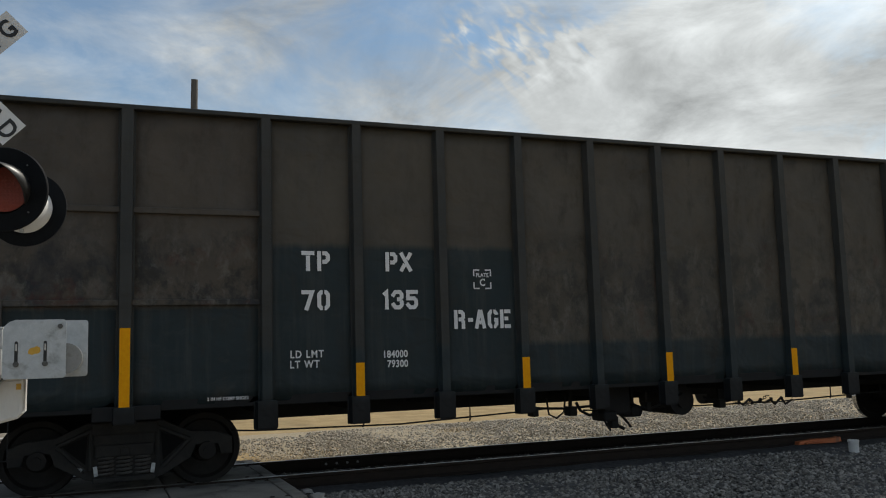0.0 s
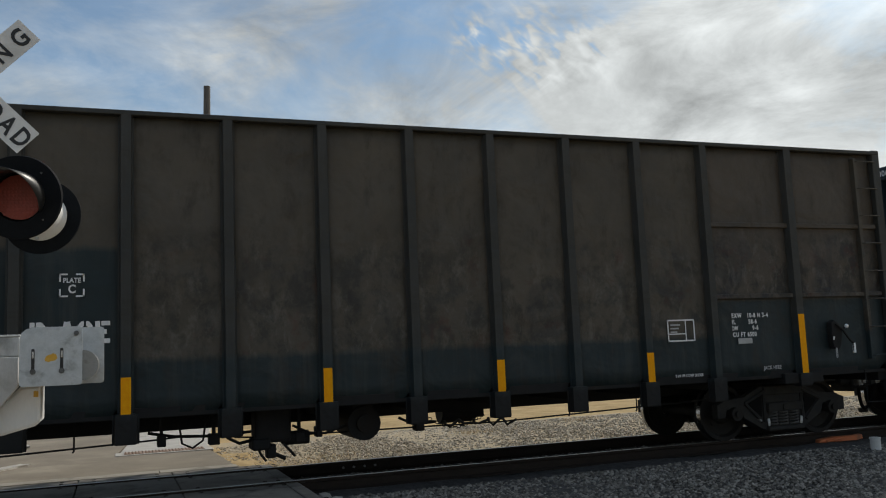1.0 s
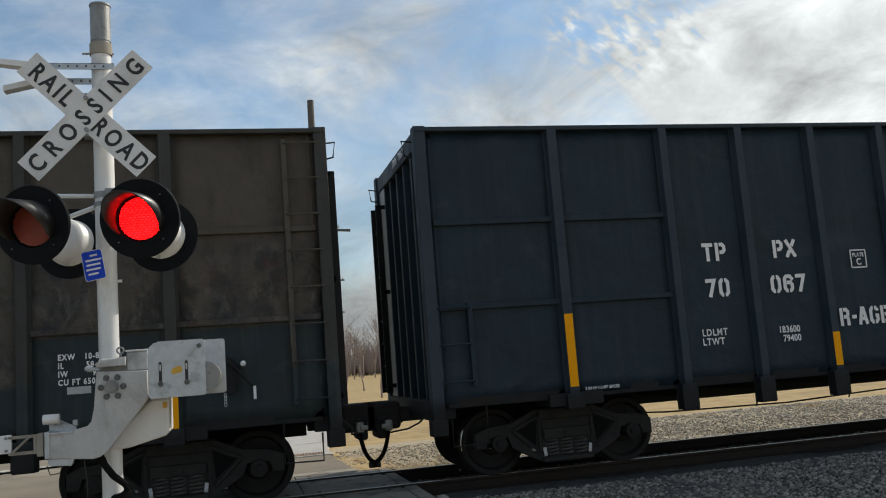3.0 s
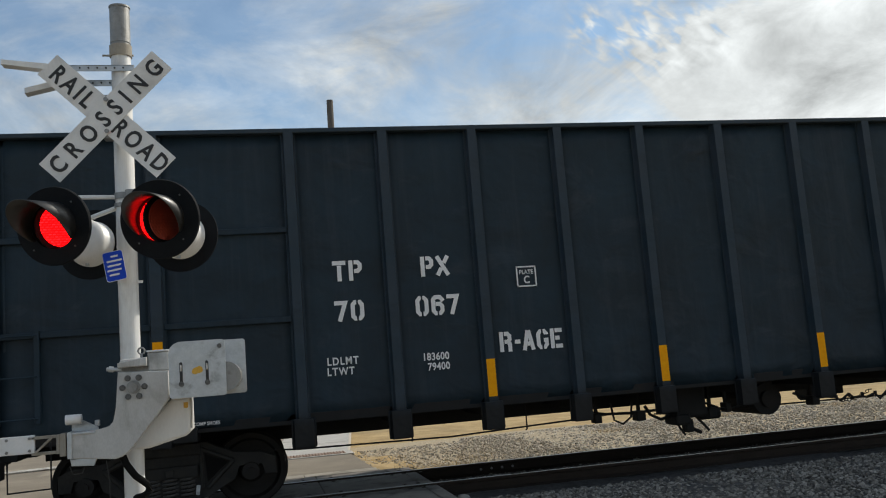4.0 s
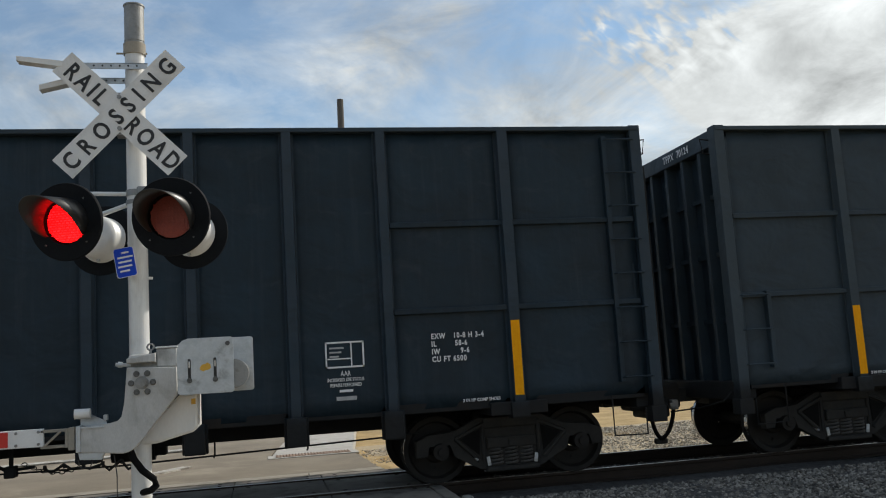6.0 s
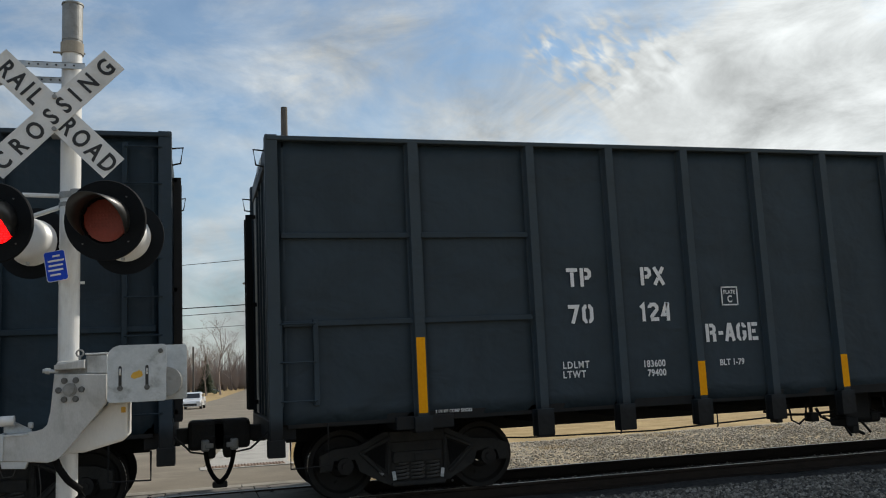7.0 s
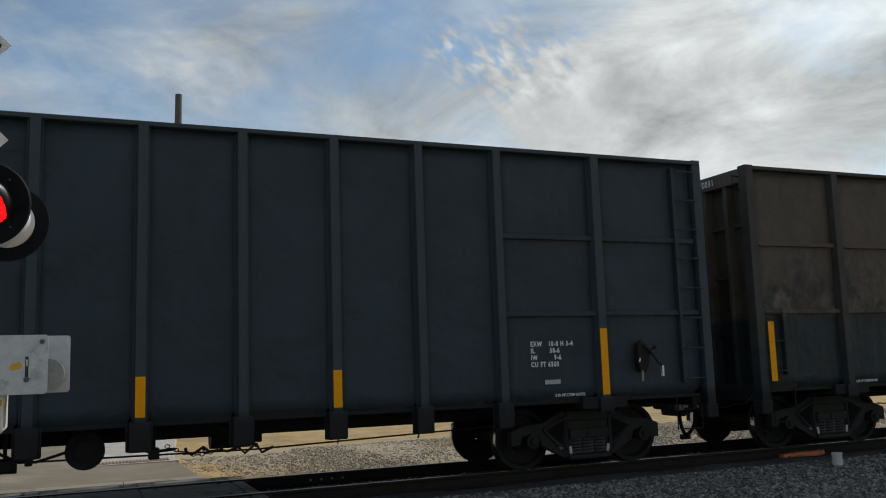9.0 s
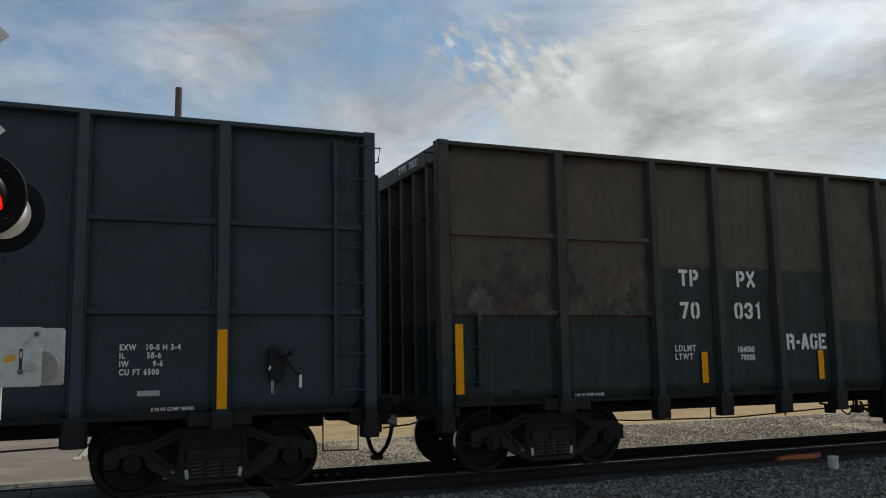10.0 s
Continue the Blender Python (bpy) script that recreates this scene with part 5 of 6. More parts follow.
    part("sleeve", bm, "lamp_black", disc)
    # hood: a three-quarter visor, long at the top
    bm = bmesh.new()
    n = 40
    a0, a1 = radians(-35), radians(215)
    ins, outs = [], []
    for k in range(n + 1):
        a = a0 + (a1 - a0) * k / n
        u = max(0.0, math.sin((a - a0) / (a1 - a0) * math.pi))
        length = 0.04 + 0.35 * ((math.sin(a) + 0.574) / 1.574) ** 0.8
        c, s = math.cos(a), math.sin(a)
        ins.append([bm.verts.new((0.162 * c, -0.005, 0.162 * s)), bm.verts.new((0.168 * c, -length, 0.168 * s - 0.012 * u))])
        outs.append([bm.verts.new((0.167 * c, -0.005, 0.167 * s)), bm.verts.new((0.173 * c, -length, 0.173 * s - 0.012 * u))])
    for k in range(n):
        bm.faces.new((ins[k][0], ins[k][1], ins[k + 1][1], ins[k + 1][0]))
        bm.faces.new((outs[k][1], outs[k][0], outs[k + 1][0], outs[k + 1][1]))
        bm.faces.new((ins[k][1], outs[k][1], outs[k + 1][1], ins[k + 1][1]))
    part("hood", bm, "hood_black" if front else "lamp_black", disc, smooth=True)
    # pale cast housing behind the disc
    bm = bmesh.new()
    prof = [(0.178, 0.013), (0.178, 0.03), (0.168, 0.034), (0.164, 0.130), (0.152, 0.155), (0.116, 0.175), (0.05, 0.183), (0.0, 0.183)]
    rings = [[bm.verts.new((r * math.cos(math.tau * k / 32), d, r * math.sin(math.tau * k / 32))) for r, d in prof[:-1]] for k in range(32)]
    tip = bm.verts.new((0, 0.183, 0))
    for k in range(32):
        p, q = rings[k], rings[(k + 1) % 32]
        for i in range(len(p) - 1):
            bm.faces.new((p[i], q[i], q[i + 1], p[i + 1]))
        bm.faces.new((p[-1], q[-1], tip))
    bmesh.ops.recalc_face_normals(bm, faces=bm.faces)
    hs = part("housing", bm, "mast_paint", disc, "pale grey cast housing", smooth=True)
    bm = bmesh.new()
    box(bm, 0.15, 0.19, 0.07, 0.11, -0.03, 0.04, 0.008)
    part("latch", bm, "galvanised", disc)
    bm = bmesh.new()
    box(bm, -0.012, 0.012, 0.07, 0.095, -0.185, -0.150, 0.004)
    part("drain_plug", bm, "galvanised", disc)
    for a in range(4):
        bm = bmesh.new()
        cyl(bm, 0.006, 0.008, Matrix.Translation((0.215 * math.cos(math.tau * a / 4 + 0.8), -0.012, 0.215 * math.sin(math.tau * a / 4 + 0.8))) @ pose(0, 0, 0, 90, 0, 0), 8)
        part("screw", bm, "hub_steel", disc)
    if not front:
        bm = bmesh.new()
        cyl(bm, 0.155, 0.02, pose(0, 0.02, 0, -90, 0, 0), 24)
        part("lens", bm, "lens_dull", disc)
        return disc
    # turning drum added to flash the lamp: one half lit, the other dull; moulded lens blocks on both faces
    drum = part("flash_drum", drum_half(1), "lens_lit", disc, "glowing red lens")
    drum.location = (0, 0.052, 0)
    part("dull_lens", drum_half(-1), "lens_dull", drum, "dull brownish-red unlit lens")
    # black plate added between the halves to block the lit one
    bm = bmesh.new()
    cyl(bm, 0.168, 0.004, pose(0, 0.002, 0, 90, 0, 0), 32)
    part("drum_plate", bm, "lamp_black", drum)
    DRUMS.append(drum)
    return disc


def drum_half(side):
    """Half of a thin round drum, with small square lens blocks on its face."""
    bm = bmesh.new()
    n = 12
    s = 0.0235
    for i in range(-n // 2, n // 2):
        for k in range(-n // 2, n // 2):
            cx, cz = (i + 0.5) * s + 0.004 * (k % 2), (k + 0.5) * s
            if math.hypot(cx, cz) < 0.140:
                dome = 0.018 * (1 - (cx * cx + cz * cz) / 0.0225)
                v = [(cx + dx * s * 0.47, -side * (0.042 + dome + d), cz + dz * s * 0.47) for dx, dz, d in ((-1, -1, 0), (1, -1, 0), (1, 1, 0), (-1, 1, 0))]
                vs = [bm.verts.new(c) for c in v]
                top = bm.verts.new((cx, -side * (0.0435 + dome), cz))
                for a in range(4):
                    bm.faces.new((vs[a], vs[(a + 1) % 4], top))
    cyl(bm, 0.146, 0.008, Matrix.Translation((0, -side * 0.030, 0)) @ pose(0, 0, 0, 90 * side, 0, 0), 32)
    bmesh.ops.recalc_face_normals(bm, faces=bm.faces)
    return bm


def build_signal():
    mx, my = MAST
    sig = thing("crossing_signal", "white-painted railroad crossing signal mast with crossbuck, red flashers and gate", "crossing signal", m=SIGNAL_AT)
    bm = bmesh.new()
    cyl(bm, 0.070, 4.40, Matrix.Translation((mx, my, -0.44)), 32)
    part("mast", bm, "mast_paint", sig, "white-painted steel pipe mast", smooth=False)
    bm = bmesh.new()
    cyl(bm, 0.072, 0.28, Matrix.Translation((mx, my, 4.06)), 32)
    cyl(bm, 0.077, 0.012, Matrix.Translation((mx, my, 4.335)), 32)
    cyl(bm, 0.068, 0.10, Matrix.Translation((mx, my, 4.02)), 32)
    part("bell", bm, "grey_steel", sig, "weathered grey bell housing on the mast top")
    bm = bmesh.new()
    cyl(bm, 0.080, 0.085, Matrix.Translation((mx, my, 3.955)), 32)
    rod(bm, (mx - 0.13, my, 3.97), (mx + 0.09, my, 3.97), 0.008)
    part("clamp_band", bm, "header_concrete", sig, "tan weathered clamp band")
    for z in (2.52, 2.26):
        bm = bmesh.new()
        cyl(bm, 0.0725, 0.018, Matrix.Translation((mx, my, z)), 28)
        box(bm, mx + 0.068, mx + 0.10, my - 0.012, my + 0.012, z, z + 0.018)
        part("band_strap", bm, "mast_paint", sig)
    # perforated bracket arms with tapered wings, reaching over the road side
    for z, x0, depth in ((3.845, -1.43, 0.0), (3.765, -1.36, 0.10)):
        bm = bmesh.new()
        box(bm, x0, mx + 0.10, my - 0.085 + depth, my - 0.075 + depth, z - 0.022, z + 0.022)
        box(bm, x0, mx + 0.10, my - 0.085 + depth, my - 0.05 + depth, z + 0.018, z + 0.022)
        arm = part("bracket_arm", bm, "galvanised", sig)
        for k in range(9):
            bm = bmesh.new()
            cyl(bm, 0.007, 0.004, Matrix.Translation((x0 + 0.06 + k * 0.06, my - 0.085 + depth, z)) @ pose(0, 0, 0, 90, 0, 0), 8)
            part("bracket_hole", bm, "sign_black", arm)
        bm = bmesh.new()
        wing = [(0, -0.022), (0, 0.022), (-0.31, 0.055), (-0.31, 0.020)] if depth == 0 else [(0, -0.022), (0, 0.022), (-0.25, -0.045), (-0.25, -0.085)]
        plate(bm, wing, 0.09, Matrix.Translation((x0 + 0.03, my - 0.12 + depth, z)))
        part("wing", bm, "mast_paint", arm)
    # crossbuck
    cx, cy, cz = -1.003, my - 0.16, 3.460
    turn = pose(cx, cy, cz, 0, 0, -6)
    bm = bmesh.new()
    plate(bm, [(-0.567, -0.099), (0.567, -0.099), (0.567, 0.099), (-0.567, 0.099)], 0.004, turn @ pose(0, 0, 0, 0, 45, 0))
    rr = part("crossbuck_blade", bm, "sign_white", sig, "white reflective blade lettered RAIL ROAD")
    bm = bmesh.new()
    plate(bm, [(-0.567, -0.099), (0.567, -0.099), (0.567, 0.099), (-0.567, 0.099)], 0.004, turn @ pose(0, -0.008, 0, 0, -45, 0))
    cb = part("crossbuck_blade", bm, "sign_white", sig, "white reflective blade lettered CROSSING")
    # text: CROSSING climbs to the right, RAIL and ROAD run down to the right
    def blade_text(body, along, tilt, parent, off, spacing=1.35):
        words("sign_lettering", body, 0.176, "sign_black", parent, turn @ pose(0, off, 0, 0, tilt, 0) @ Matrix.Translation((along, 0, -0.061)), 0.0006, 0.0045, "CENTER", spacing, 0.80)
    blade_text("CROSSING", 0.0, -45, cb, -0.0105, 1.78)
    blade_text("RAIL", -0.325, 45, rr, -0.0025)
    blade_text("ROAD", 0.325, 45, rr, -0.0025)
    for dz in (0.12, -0.115):
        bm = bmesh.new()
        cyl(bm, 0.016, 0.014, turn @ Matrix.Translation((0.0, -0.008, dz)) @ pose(0, 0, 0, 90, 0, 0), 10)
        part("bolt", bm, "grey_steel", sig)
    bm = bmesh.new()
    box(bm, cx - 0.03, mx + 0.03, cy + 0.005, my - 0.05, cz - 0.16, cz + 0.16, 0.004)
    part("crossbuck_clamp", bm, "grey_steel", sig)
    # flashers on a cross arm, and the pair behind that faces the other way
    aim = -16
    d = Vector((-math.sin(radians(16)), -math.cos(radians(16)), 0))
    side = Vector((math.cos(radians(16)), -math.sin(radians(16)), 0))
    m0 = Vector((mx, my, 2.640))
    for sgn in (-1, 1):
        c = m0 + d * 0.34 + side * (0.376 * sgn + 0.010)
        lamp(sig, c.x, c.y, c.z + (0.022 if sgn < 0 else 0.004), aim - 4 if sgn < 0 else aim + 3)
        b = m0 - d * 0.33 + side * (0.41 * sgn if sgn < 0 else 0.295)
        lamp(sig, b.x, b.y, b.z - 0.02, aim + 180, False)
        bm = bmesh.new()
        rod(bm, m0 + Vector((0, 0, 0.255)), c - d * 0.12 + Vector((0, 0, 0.245)), 0.016, 10)
        rod(bm, c - d * 0.12 + Vector((0, 0, 0.245)), c - d * 0.12 + Vector((0, 0, 0.15)), 0.016, 10)
        rod(bm, m0 + Vector((0, 0, 0.20)), b + d * 0.10 + Vector((0, 0, 0.16)), 0.018, 10)
        part("cross_arm", bm, "mast_paint", sig)
    bm = bmesh.new()
    cyl(bm, 0.078, 0.045, Matrix.Translation((mx, my, 2.875)), 24)
    cyl(bm, 0.078, 0.030, Matrix.Translation((mx, my, 2.815)), 24)
    box(bm, mx + 0.01, mx + 0.095, my - 0.105, my - 0.02, 2.870, 2.935, 0.012)
    part("junction_clamp", bm, "grey_steel", sig)
    # blue notice plate with unreadable white lines
    bm = bmesh.new()
    plate(bm, rounded(0.135, 0.205, 0.016), 0.003, pose(-0.985, my - 0.14, 2.375, 0, -9, -8))
    bs = part("notice_plate", bm, "sign_blue", sig, "small blue notice plate with white lines")
    for k, w in enumerate((0.050, 0.108, 0.095, 0.10, 0.07)):
        bm = bmesh.new()
        box(bm, -w / 2, w / 2, -0.002, 0.0, -0.0065, 0.0065, m=pose(-0.985, my - 0.1405, 2.445 - 0.033 * k, 0, -9, -8))
        part("text_bar", bm, "letter_white", bs)
    bm = bmesh.new()
    plate(bm, [(a * 1.0, b * 1.0) for a, b in rounded(0.143, 0.213, 0.018)], 0.002, pose(-0.985, my - 0.137, 2.375, 0, -9, -8))
    part("plate_border", bm, "letter_white", bs)

    # gate mechanism
    gate = thing("crossing_gate", "pale grey cast gate mechanism with a lowered red and white arm", "crossing gate", m=SIGNAL_AT)
    y0 = my - 0.25
    bm = bmesh.new()
    cast = [(-0.97, 1.63), (-0.64, 1.615), (-0.64, 1.42), (-0.865, 1.15), (-0.915, 1.088), (-0.955, 1.062), (-1.0, 1.05), (-1.29, 1.08), (-1.28, 1.25), (-1.09, 1.25), (-1.03, 1.265), (-1.0, 1.295), (-0.99, 1.38)]
    plate(bm, cast, 0.07, Matrix.Translation((0, y0, 0)), 0.008)
    part("gate_casting", bm, "mech_paint", gate, "bent cast arm hub in chalky grey paint")
    bm = bmesh.new()
    cyl(bm, 0.032, 0.03, Matrix.Translation((-0.87, y0, 1.52)) @ pose(0, 0, 0, 90, 0, 0), 6)
    cyl(bm, 0.045, 0.012, Matrix.Translation((-0.87, y0, 1.52)) @ pose(0, 0, 0, 90, 0, 0), 20)
    hub = part("hub_nut", bm, "grey_steel", gate)
    for k in range(6):
        a = math.tau * k / 6
        bm = bmesh.new()
        cyl(bm, 0.017, 0.020, Matrix.Translation((-0.87 + 0.072 * math.cos(a), y0, 1.52 + 0.072 * math.sin(a))) @ pose(0, 0, 0, 90, 0, 0), 6)
        cyl(bm, 0.021, 0.006, Matrix.Translation((-0.87 + 0.072 * math.cos(a), y0, 1.52 + 0.072 * math.sin(a))) @ pose(0, 0, 0, 90, 0, 0), 14)
        part("hub_bolt", bm, "hub_steel", hub)
    # machine case above and behind, round the mast
    bm = bmesh.new()
    box(bm, -0.98, -0.50, y0 + 0.09, my + 0.30, 1.43, 1.72, 0.035)
    box(bm, -0.78, -0.64, y0 + 0.06, y0 + 0.30, 1.62, 1.752, 0.012)
    part("machine_case", bm, "mech_paint", gate)
    bm = bmesh.new()
    box(bm, -0.785, -0.635, y0 + 0.05, y0 + 0.31, 1.752, 1.764, 0.004)
    part("case_lid", bm, "mast_paint", gate)
    bm = bmesh.new()
    plate(bm, [(-0.97, 1.655), (-0.78, 1.66), (-0.78, 1.72), (-0.97, 1.69)], 0.10, Matrix.Translation((0, y0 - 0.01, 0)), 0.006)
    part("shoulder_plate", bm, "mech_paint", gate)
    bm = bmesh.new()
    tube(bm, [(-0.82 + 0.022 * math.cos(a), y0 + 0.08, 1.765 + 0.022 * math.sin(a)) for a in [math.tau * k / 14 for k in range(15)]], 0.007, 6)
    rod(bm, (-0.82, y0 + 0.08, 1.69), (-0.82, y0 + 0.08, 1.745), 0.009)
    part("lifting_eye", bm, "grey_steel", gate)
    bm = bmesh.new()
    rod(bm, (-1.045, y0 + 0.03, 1.655), (-0.95, y0 + 0.03, 1.645), 0.013, 10)
    rod(bm, (-1.03, y0 + 0.03, 1.654), (-1.00, y0 + 0.03, 1.650), 0.020, 8)
    part("stop_bolt", bm, "galvanised", gate)
    # counterweight plates: two galvanised sheets with a drum between
    bm = bmesh.new()
    plate(bm, [(-0.248, 1.435), (-0.248, 1.785), (-0.262, 1.80), (-0.55, 1.80), (-0.585, 1.788), (-0.612, 1.762), (-0.622, 1.725), (-0.622, 1.435), (-0.608, 1.42), (-0.262, 1.42)], 0.012, Matrix.Translation((0, my - 0.40, 0)), 0.002)
    pl = part("counterweight_plate", bm, "galvanised", gate, "galvanised counterweight side plate with slots")
    for sx in (-0.542, -0.372):
        bm = bmesh.new()
        plate(bm, [(x + sx, z + 1.585) for x, z in rounded(0.020, 0.155, 0.010)], 0.002, Matrix.Translation((0, my - 0.403, 0)))
        part("slot", bm, "sign_black", pl)
        bm = bmesh.new()
        cyl(bm, 0.012, 0.016, Matrix.Translation((sx, my - 0.402, 1.515)) @ pose(0, 0, 0, 90, 0, 0), 6)
        cyl(bm, 0.018, 0.005, Matrix.Translation((sx, my - 0.401, 1.515)) @ pose(0, 0, 0, 90, 0, 0), 16)
        part("slot_bolt", bm, "hub_steel", pl)
        # bright steel sliver set in as a glint on the slot
        bm = bmesh.new()
        box(bm, sx - 0.006, sx + 0.006, my - 0.406, my - 0.4035, 1.60, 1.645, 0.002)
        part("slot_glint", bm, "tread_steel", pl)
    bm = bmesh.new()
    cyl(bm, 0.016, 0.016, Matrix.Translation((-0.285, my - 0.402, 1.755)) @ pose(0, 0, 0, 90, 0, 0), 10)
    part("plate_bolt", bm, "hub_steel", pl)
    bm = bmesh.new()
    rng = random.Random(3)
    blot = [(-0.435 + (0.038 + rng.uniform(-0.008, 0.006)) * math.cos(a), 1.60 + (0.026 + rng.uniform(-0.006, 0.005)) * math.sin(a) + 0.25 * 0.038 * math.cos(a)) for a in [math.tau * k / 16 for k in range(16)]]
    plate(bm, blot, 0.0015, Matrix.Translation((0, my - 0.4022, 0)))
    part("paint_daub", bm, "yellow_mark", pl, "orange-yellow paint daub")
    bm = bmesh.new()
    plate(bm, [(x - 0.300, z + 1.615) for x, z in rounded(0.36, 0.40, 0.02)], 0.012, Matrix.Translation((0, my + 0.16, 0)), 0.002)
    part("counterweight_plate", bm, "galvanised", gate, "galvanised counterweight side plate")
    bm = bmesh.new()
    cyl(bm, 0.10, 0.53, Matrix.Translation((-0.25, my - 0.386, 1.545)) @ pose(0, 0, 0, -90, 0, 0), 28)
    cyl(bm, 0.045, 0.02, Matrix.Translation((-0.20, my - 0.10, 1.56)) @ pose(0, 0, 0, -90, 0, 0), 12)
    box(bm, -0.56, -0.30, my - 0.386, my + 0.16, 1.42, 1.52, 0.01)
    part("counterweight", bm, "grey_steel", gate)
    # rounded cover below
    bm = bmesh.new()
    plate(bm, [(-0.92, 1.16), (-0.64, 1.42), (-0.515, 1.42), (-0.515, 1.185), (-0.55, 1.15), (-0.80, 1.088), (-0.92, 1.085)], 0.36, Matrix.Translation((0, my - 0.08, 0)), 0.022)
    cv = part("lower_cover", bm, "mast_paint", gate, "rounded pale cover with a small label")
    bm = bmesh.new()
    box(bm, -0.56, -0.53, my - 0.083, my - 0.081, 1.345, 1.385)
    part("small_label", bm, "yellow_mark", cv)
    # arm support, buffer and lower bracket
    bm = bmesh.new()
    box(bm, -1.30, -1.27, y0 - 0.015, y0 + 0.12, 1.08, 1.255, 0.004)
    box(bm, -1.29, -1.12, y0 - 0.01, y0 + 0.11, 1.235, 1.250, 0.003)
    plate(bm, [(-1.29, 1.25), (-1.29, 1.335), (-1.24, 1.335), (-1.12, 1.27), (-1.12, 1.25)], 0.012, Matrix.Translation((0, y0 + 0.10, 0)))
    plate(bm, [(-1.29, 1.075), (-1.12, 1.072), (-1.14, 1.02), (-1.28, 1.03)], 0.05, Matrix.Translation((0, y0 + 0.01, 0)), 0.003)
    box(bm, -1.13, -1.10, y0 + 0.02, y0 + 0.06, 1.28, 1.32, 0.006)
    part("arm_bracket", bm, "galvanised", gate)
    bm = bmesh.new()
    cyl(bm, 0.034, 0.10, Matrix.Translation((-1.315, y0 + 0.04, 1.335)) @ pose(0, 0, 0, 0, 90, 0), 18)
    part("buffer", bm, "mast_paint", gate)
    # breakaway hinge frame and the striped arm
    bm = bmesh.new()
    for z in (1.13, 1.235):
        box(bm, -1.53, -1.30, y0 + 0.02, y0 + 0.05, z - 0.010, z + 0.010, 0.003)
    rod(bm, (-1.50, y0 + 0.01, 1.14), (-1.40, y0 + 0.01, 1.23), 0.008)
    rod(bm, (-1.36, y0 + 0.01, 1.12), (-1.36, y0 + 0.01, 1.245), 0.012)
    box(bm, -1.35, -1.31, y0 + 0.0, y0 + 0.10, 1.10, 1.25, 0.004)
    part("hinge_frame", bm, "header_concrete", gate, "rusty tan breakaway hinge")
    arm_len, x = 4.6, -1.51
    bm = bmesh.new()
    plate(bm, [(-1.51, 1.135), (-1.51, 1.255), (-1.51 - arm_len, 1.245), (-1.51 - arm_len, 1.165)], 0.03, Matrix.Translation((0, y0 + 0.02, 0)), 0.004)
    arm = part("gate_arm", bm, "sign_white", gate, "white gate arm with red stripes")
    for k in range(6):
        xa = -1.73 - k * 0.80
        bm = bmesh.new()
        plate(bm, [(xa, 1.145), (xa, 1.247), (xa - 0.40, 1.245), (xa - 0.40, 1.150)], 0.002, Matrix.Translation((0, y0 + 0.017, 0)))
        part("red_stripe", bm, "sign_red", arm, "red reflective stripe")
    for bx in (-1.54, -1.68):
        for bz in (1.155, 1.235):
            bm = bmesh.new()
            cyl(bm, 0.010, 0.010, Matrix.Translation((bx, y0 + 0.02, bz)) @ pose(0, 0, 0, 90, 0, 0), 8)
            part("arm_bolt", bm, "grey_steel", arm)
    # flexible conduit and a loose wire
    bm = bmesh.new()
    tube(bm, [(-0.98, y0 + 0.10, 1.09), (-0.94, y0 + 0.07, 1.00), (-0.885, y0 + 0.07, 0.92), (-0.81, y0 + 0.08, 0.855), (-0.80, y0 + 0.09, 0.81), (-0.84, y0 + 0.14, 0.775), (-0.90, my - 0.06, 0.76), (-0.915, my, 0.75)], 0.024, 10)
    part("conduit", bm, "rubber", gate, "black flexible cable conduit")
    bm = bmesh.new()
    tube(bm, [(-1.07, y0 + 0.08, 1.04), (-1.05, y0 + 0.06, 0.9), (-1.055, y0 + 0.07, 0.5), (-1.04, y0 + 0.1, 0.0), (-1.03, y0 + 0.12, -0.3)], 0.004, 5)
    tube(bm, [(-1.30, y0 + 0.05, 1.03), (-1.28, y0 + 0.05, 0.97), (-1.22, y0 + 0.05, 0.975), (-1.20, y0 + 0.05, 1.03)], 0.004, 5)
    part("loose_wire", bm, "wire_black", gate)
    # base below
    bm = bmesh.new()
    box(bm, mx - 0.35, mx + 0.35, my - 0.35, my + 0.35, -0.44, 0.185, 0.02)
    part("foundation", bm, "concrete", sig)


build_signal()

# ---- beyond the track ----
def far_road():
    """The road beyond the crossing, falling away gently, as cross strips between its two edges."""
    rows = [(13.54, -16, 1.70), (16.3, -16, 1.60), (16.9, -16, 0.05), (20, -15, 0.38), (24, -12, 0.9), (28, -9, 1.5), (36, -6.2, 2.5), (48, -5.2, 3.6), (60, -4.2, 4.6), (79, -2.2, 5.9), (100, 0.0, 7.2),
            (134, 3.2, 9.6), (188, 7.4, 13.6), (300, 18, 24), (420, 32, 38)]
    bm = bmesh.new()
    pts = []
    for y, xl, xr in rows:
        z = road_z(y)
        pts.append([bm.verts.new(c) for c in ((xl, y, z - 0.4), (xl, y, z), (xl * 0.5 + xr * 0.5, y, z + 0.03), (xr, y, z), (xr, y, z - 0.4))])
    for p, q in zip(pts, pts[1:]):
        for i in range(4):
            bm.faces.new((p[i], p[i + 1], q[i + 1], q[i]))
    bm.faces.new(pts[0])
    bmesh.ops.recalc_face_normals(bm, faces=bm.faces)
    tagged(part("road_far", bm, "asphalt"), "worn grey asphalt road leading away past the crossing", "road", kind="structure")


far_road()


def kerb_ramp():
    ramp_ob = thing("sidewalk", "pale concrete sidewalk ramp with a red tactile pad", "sidewalk", kind="structure")
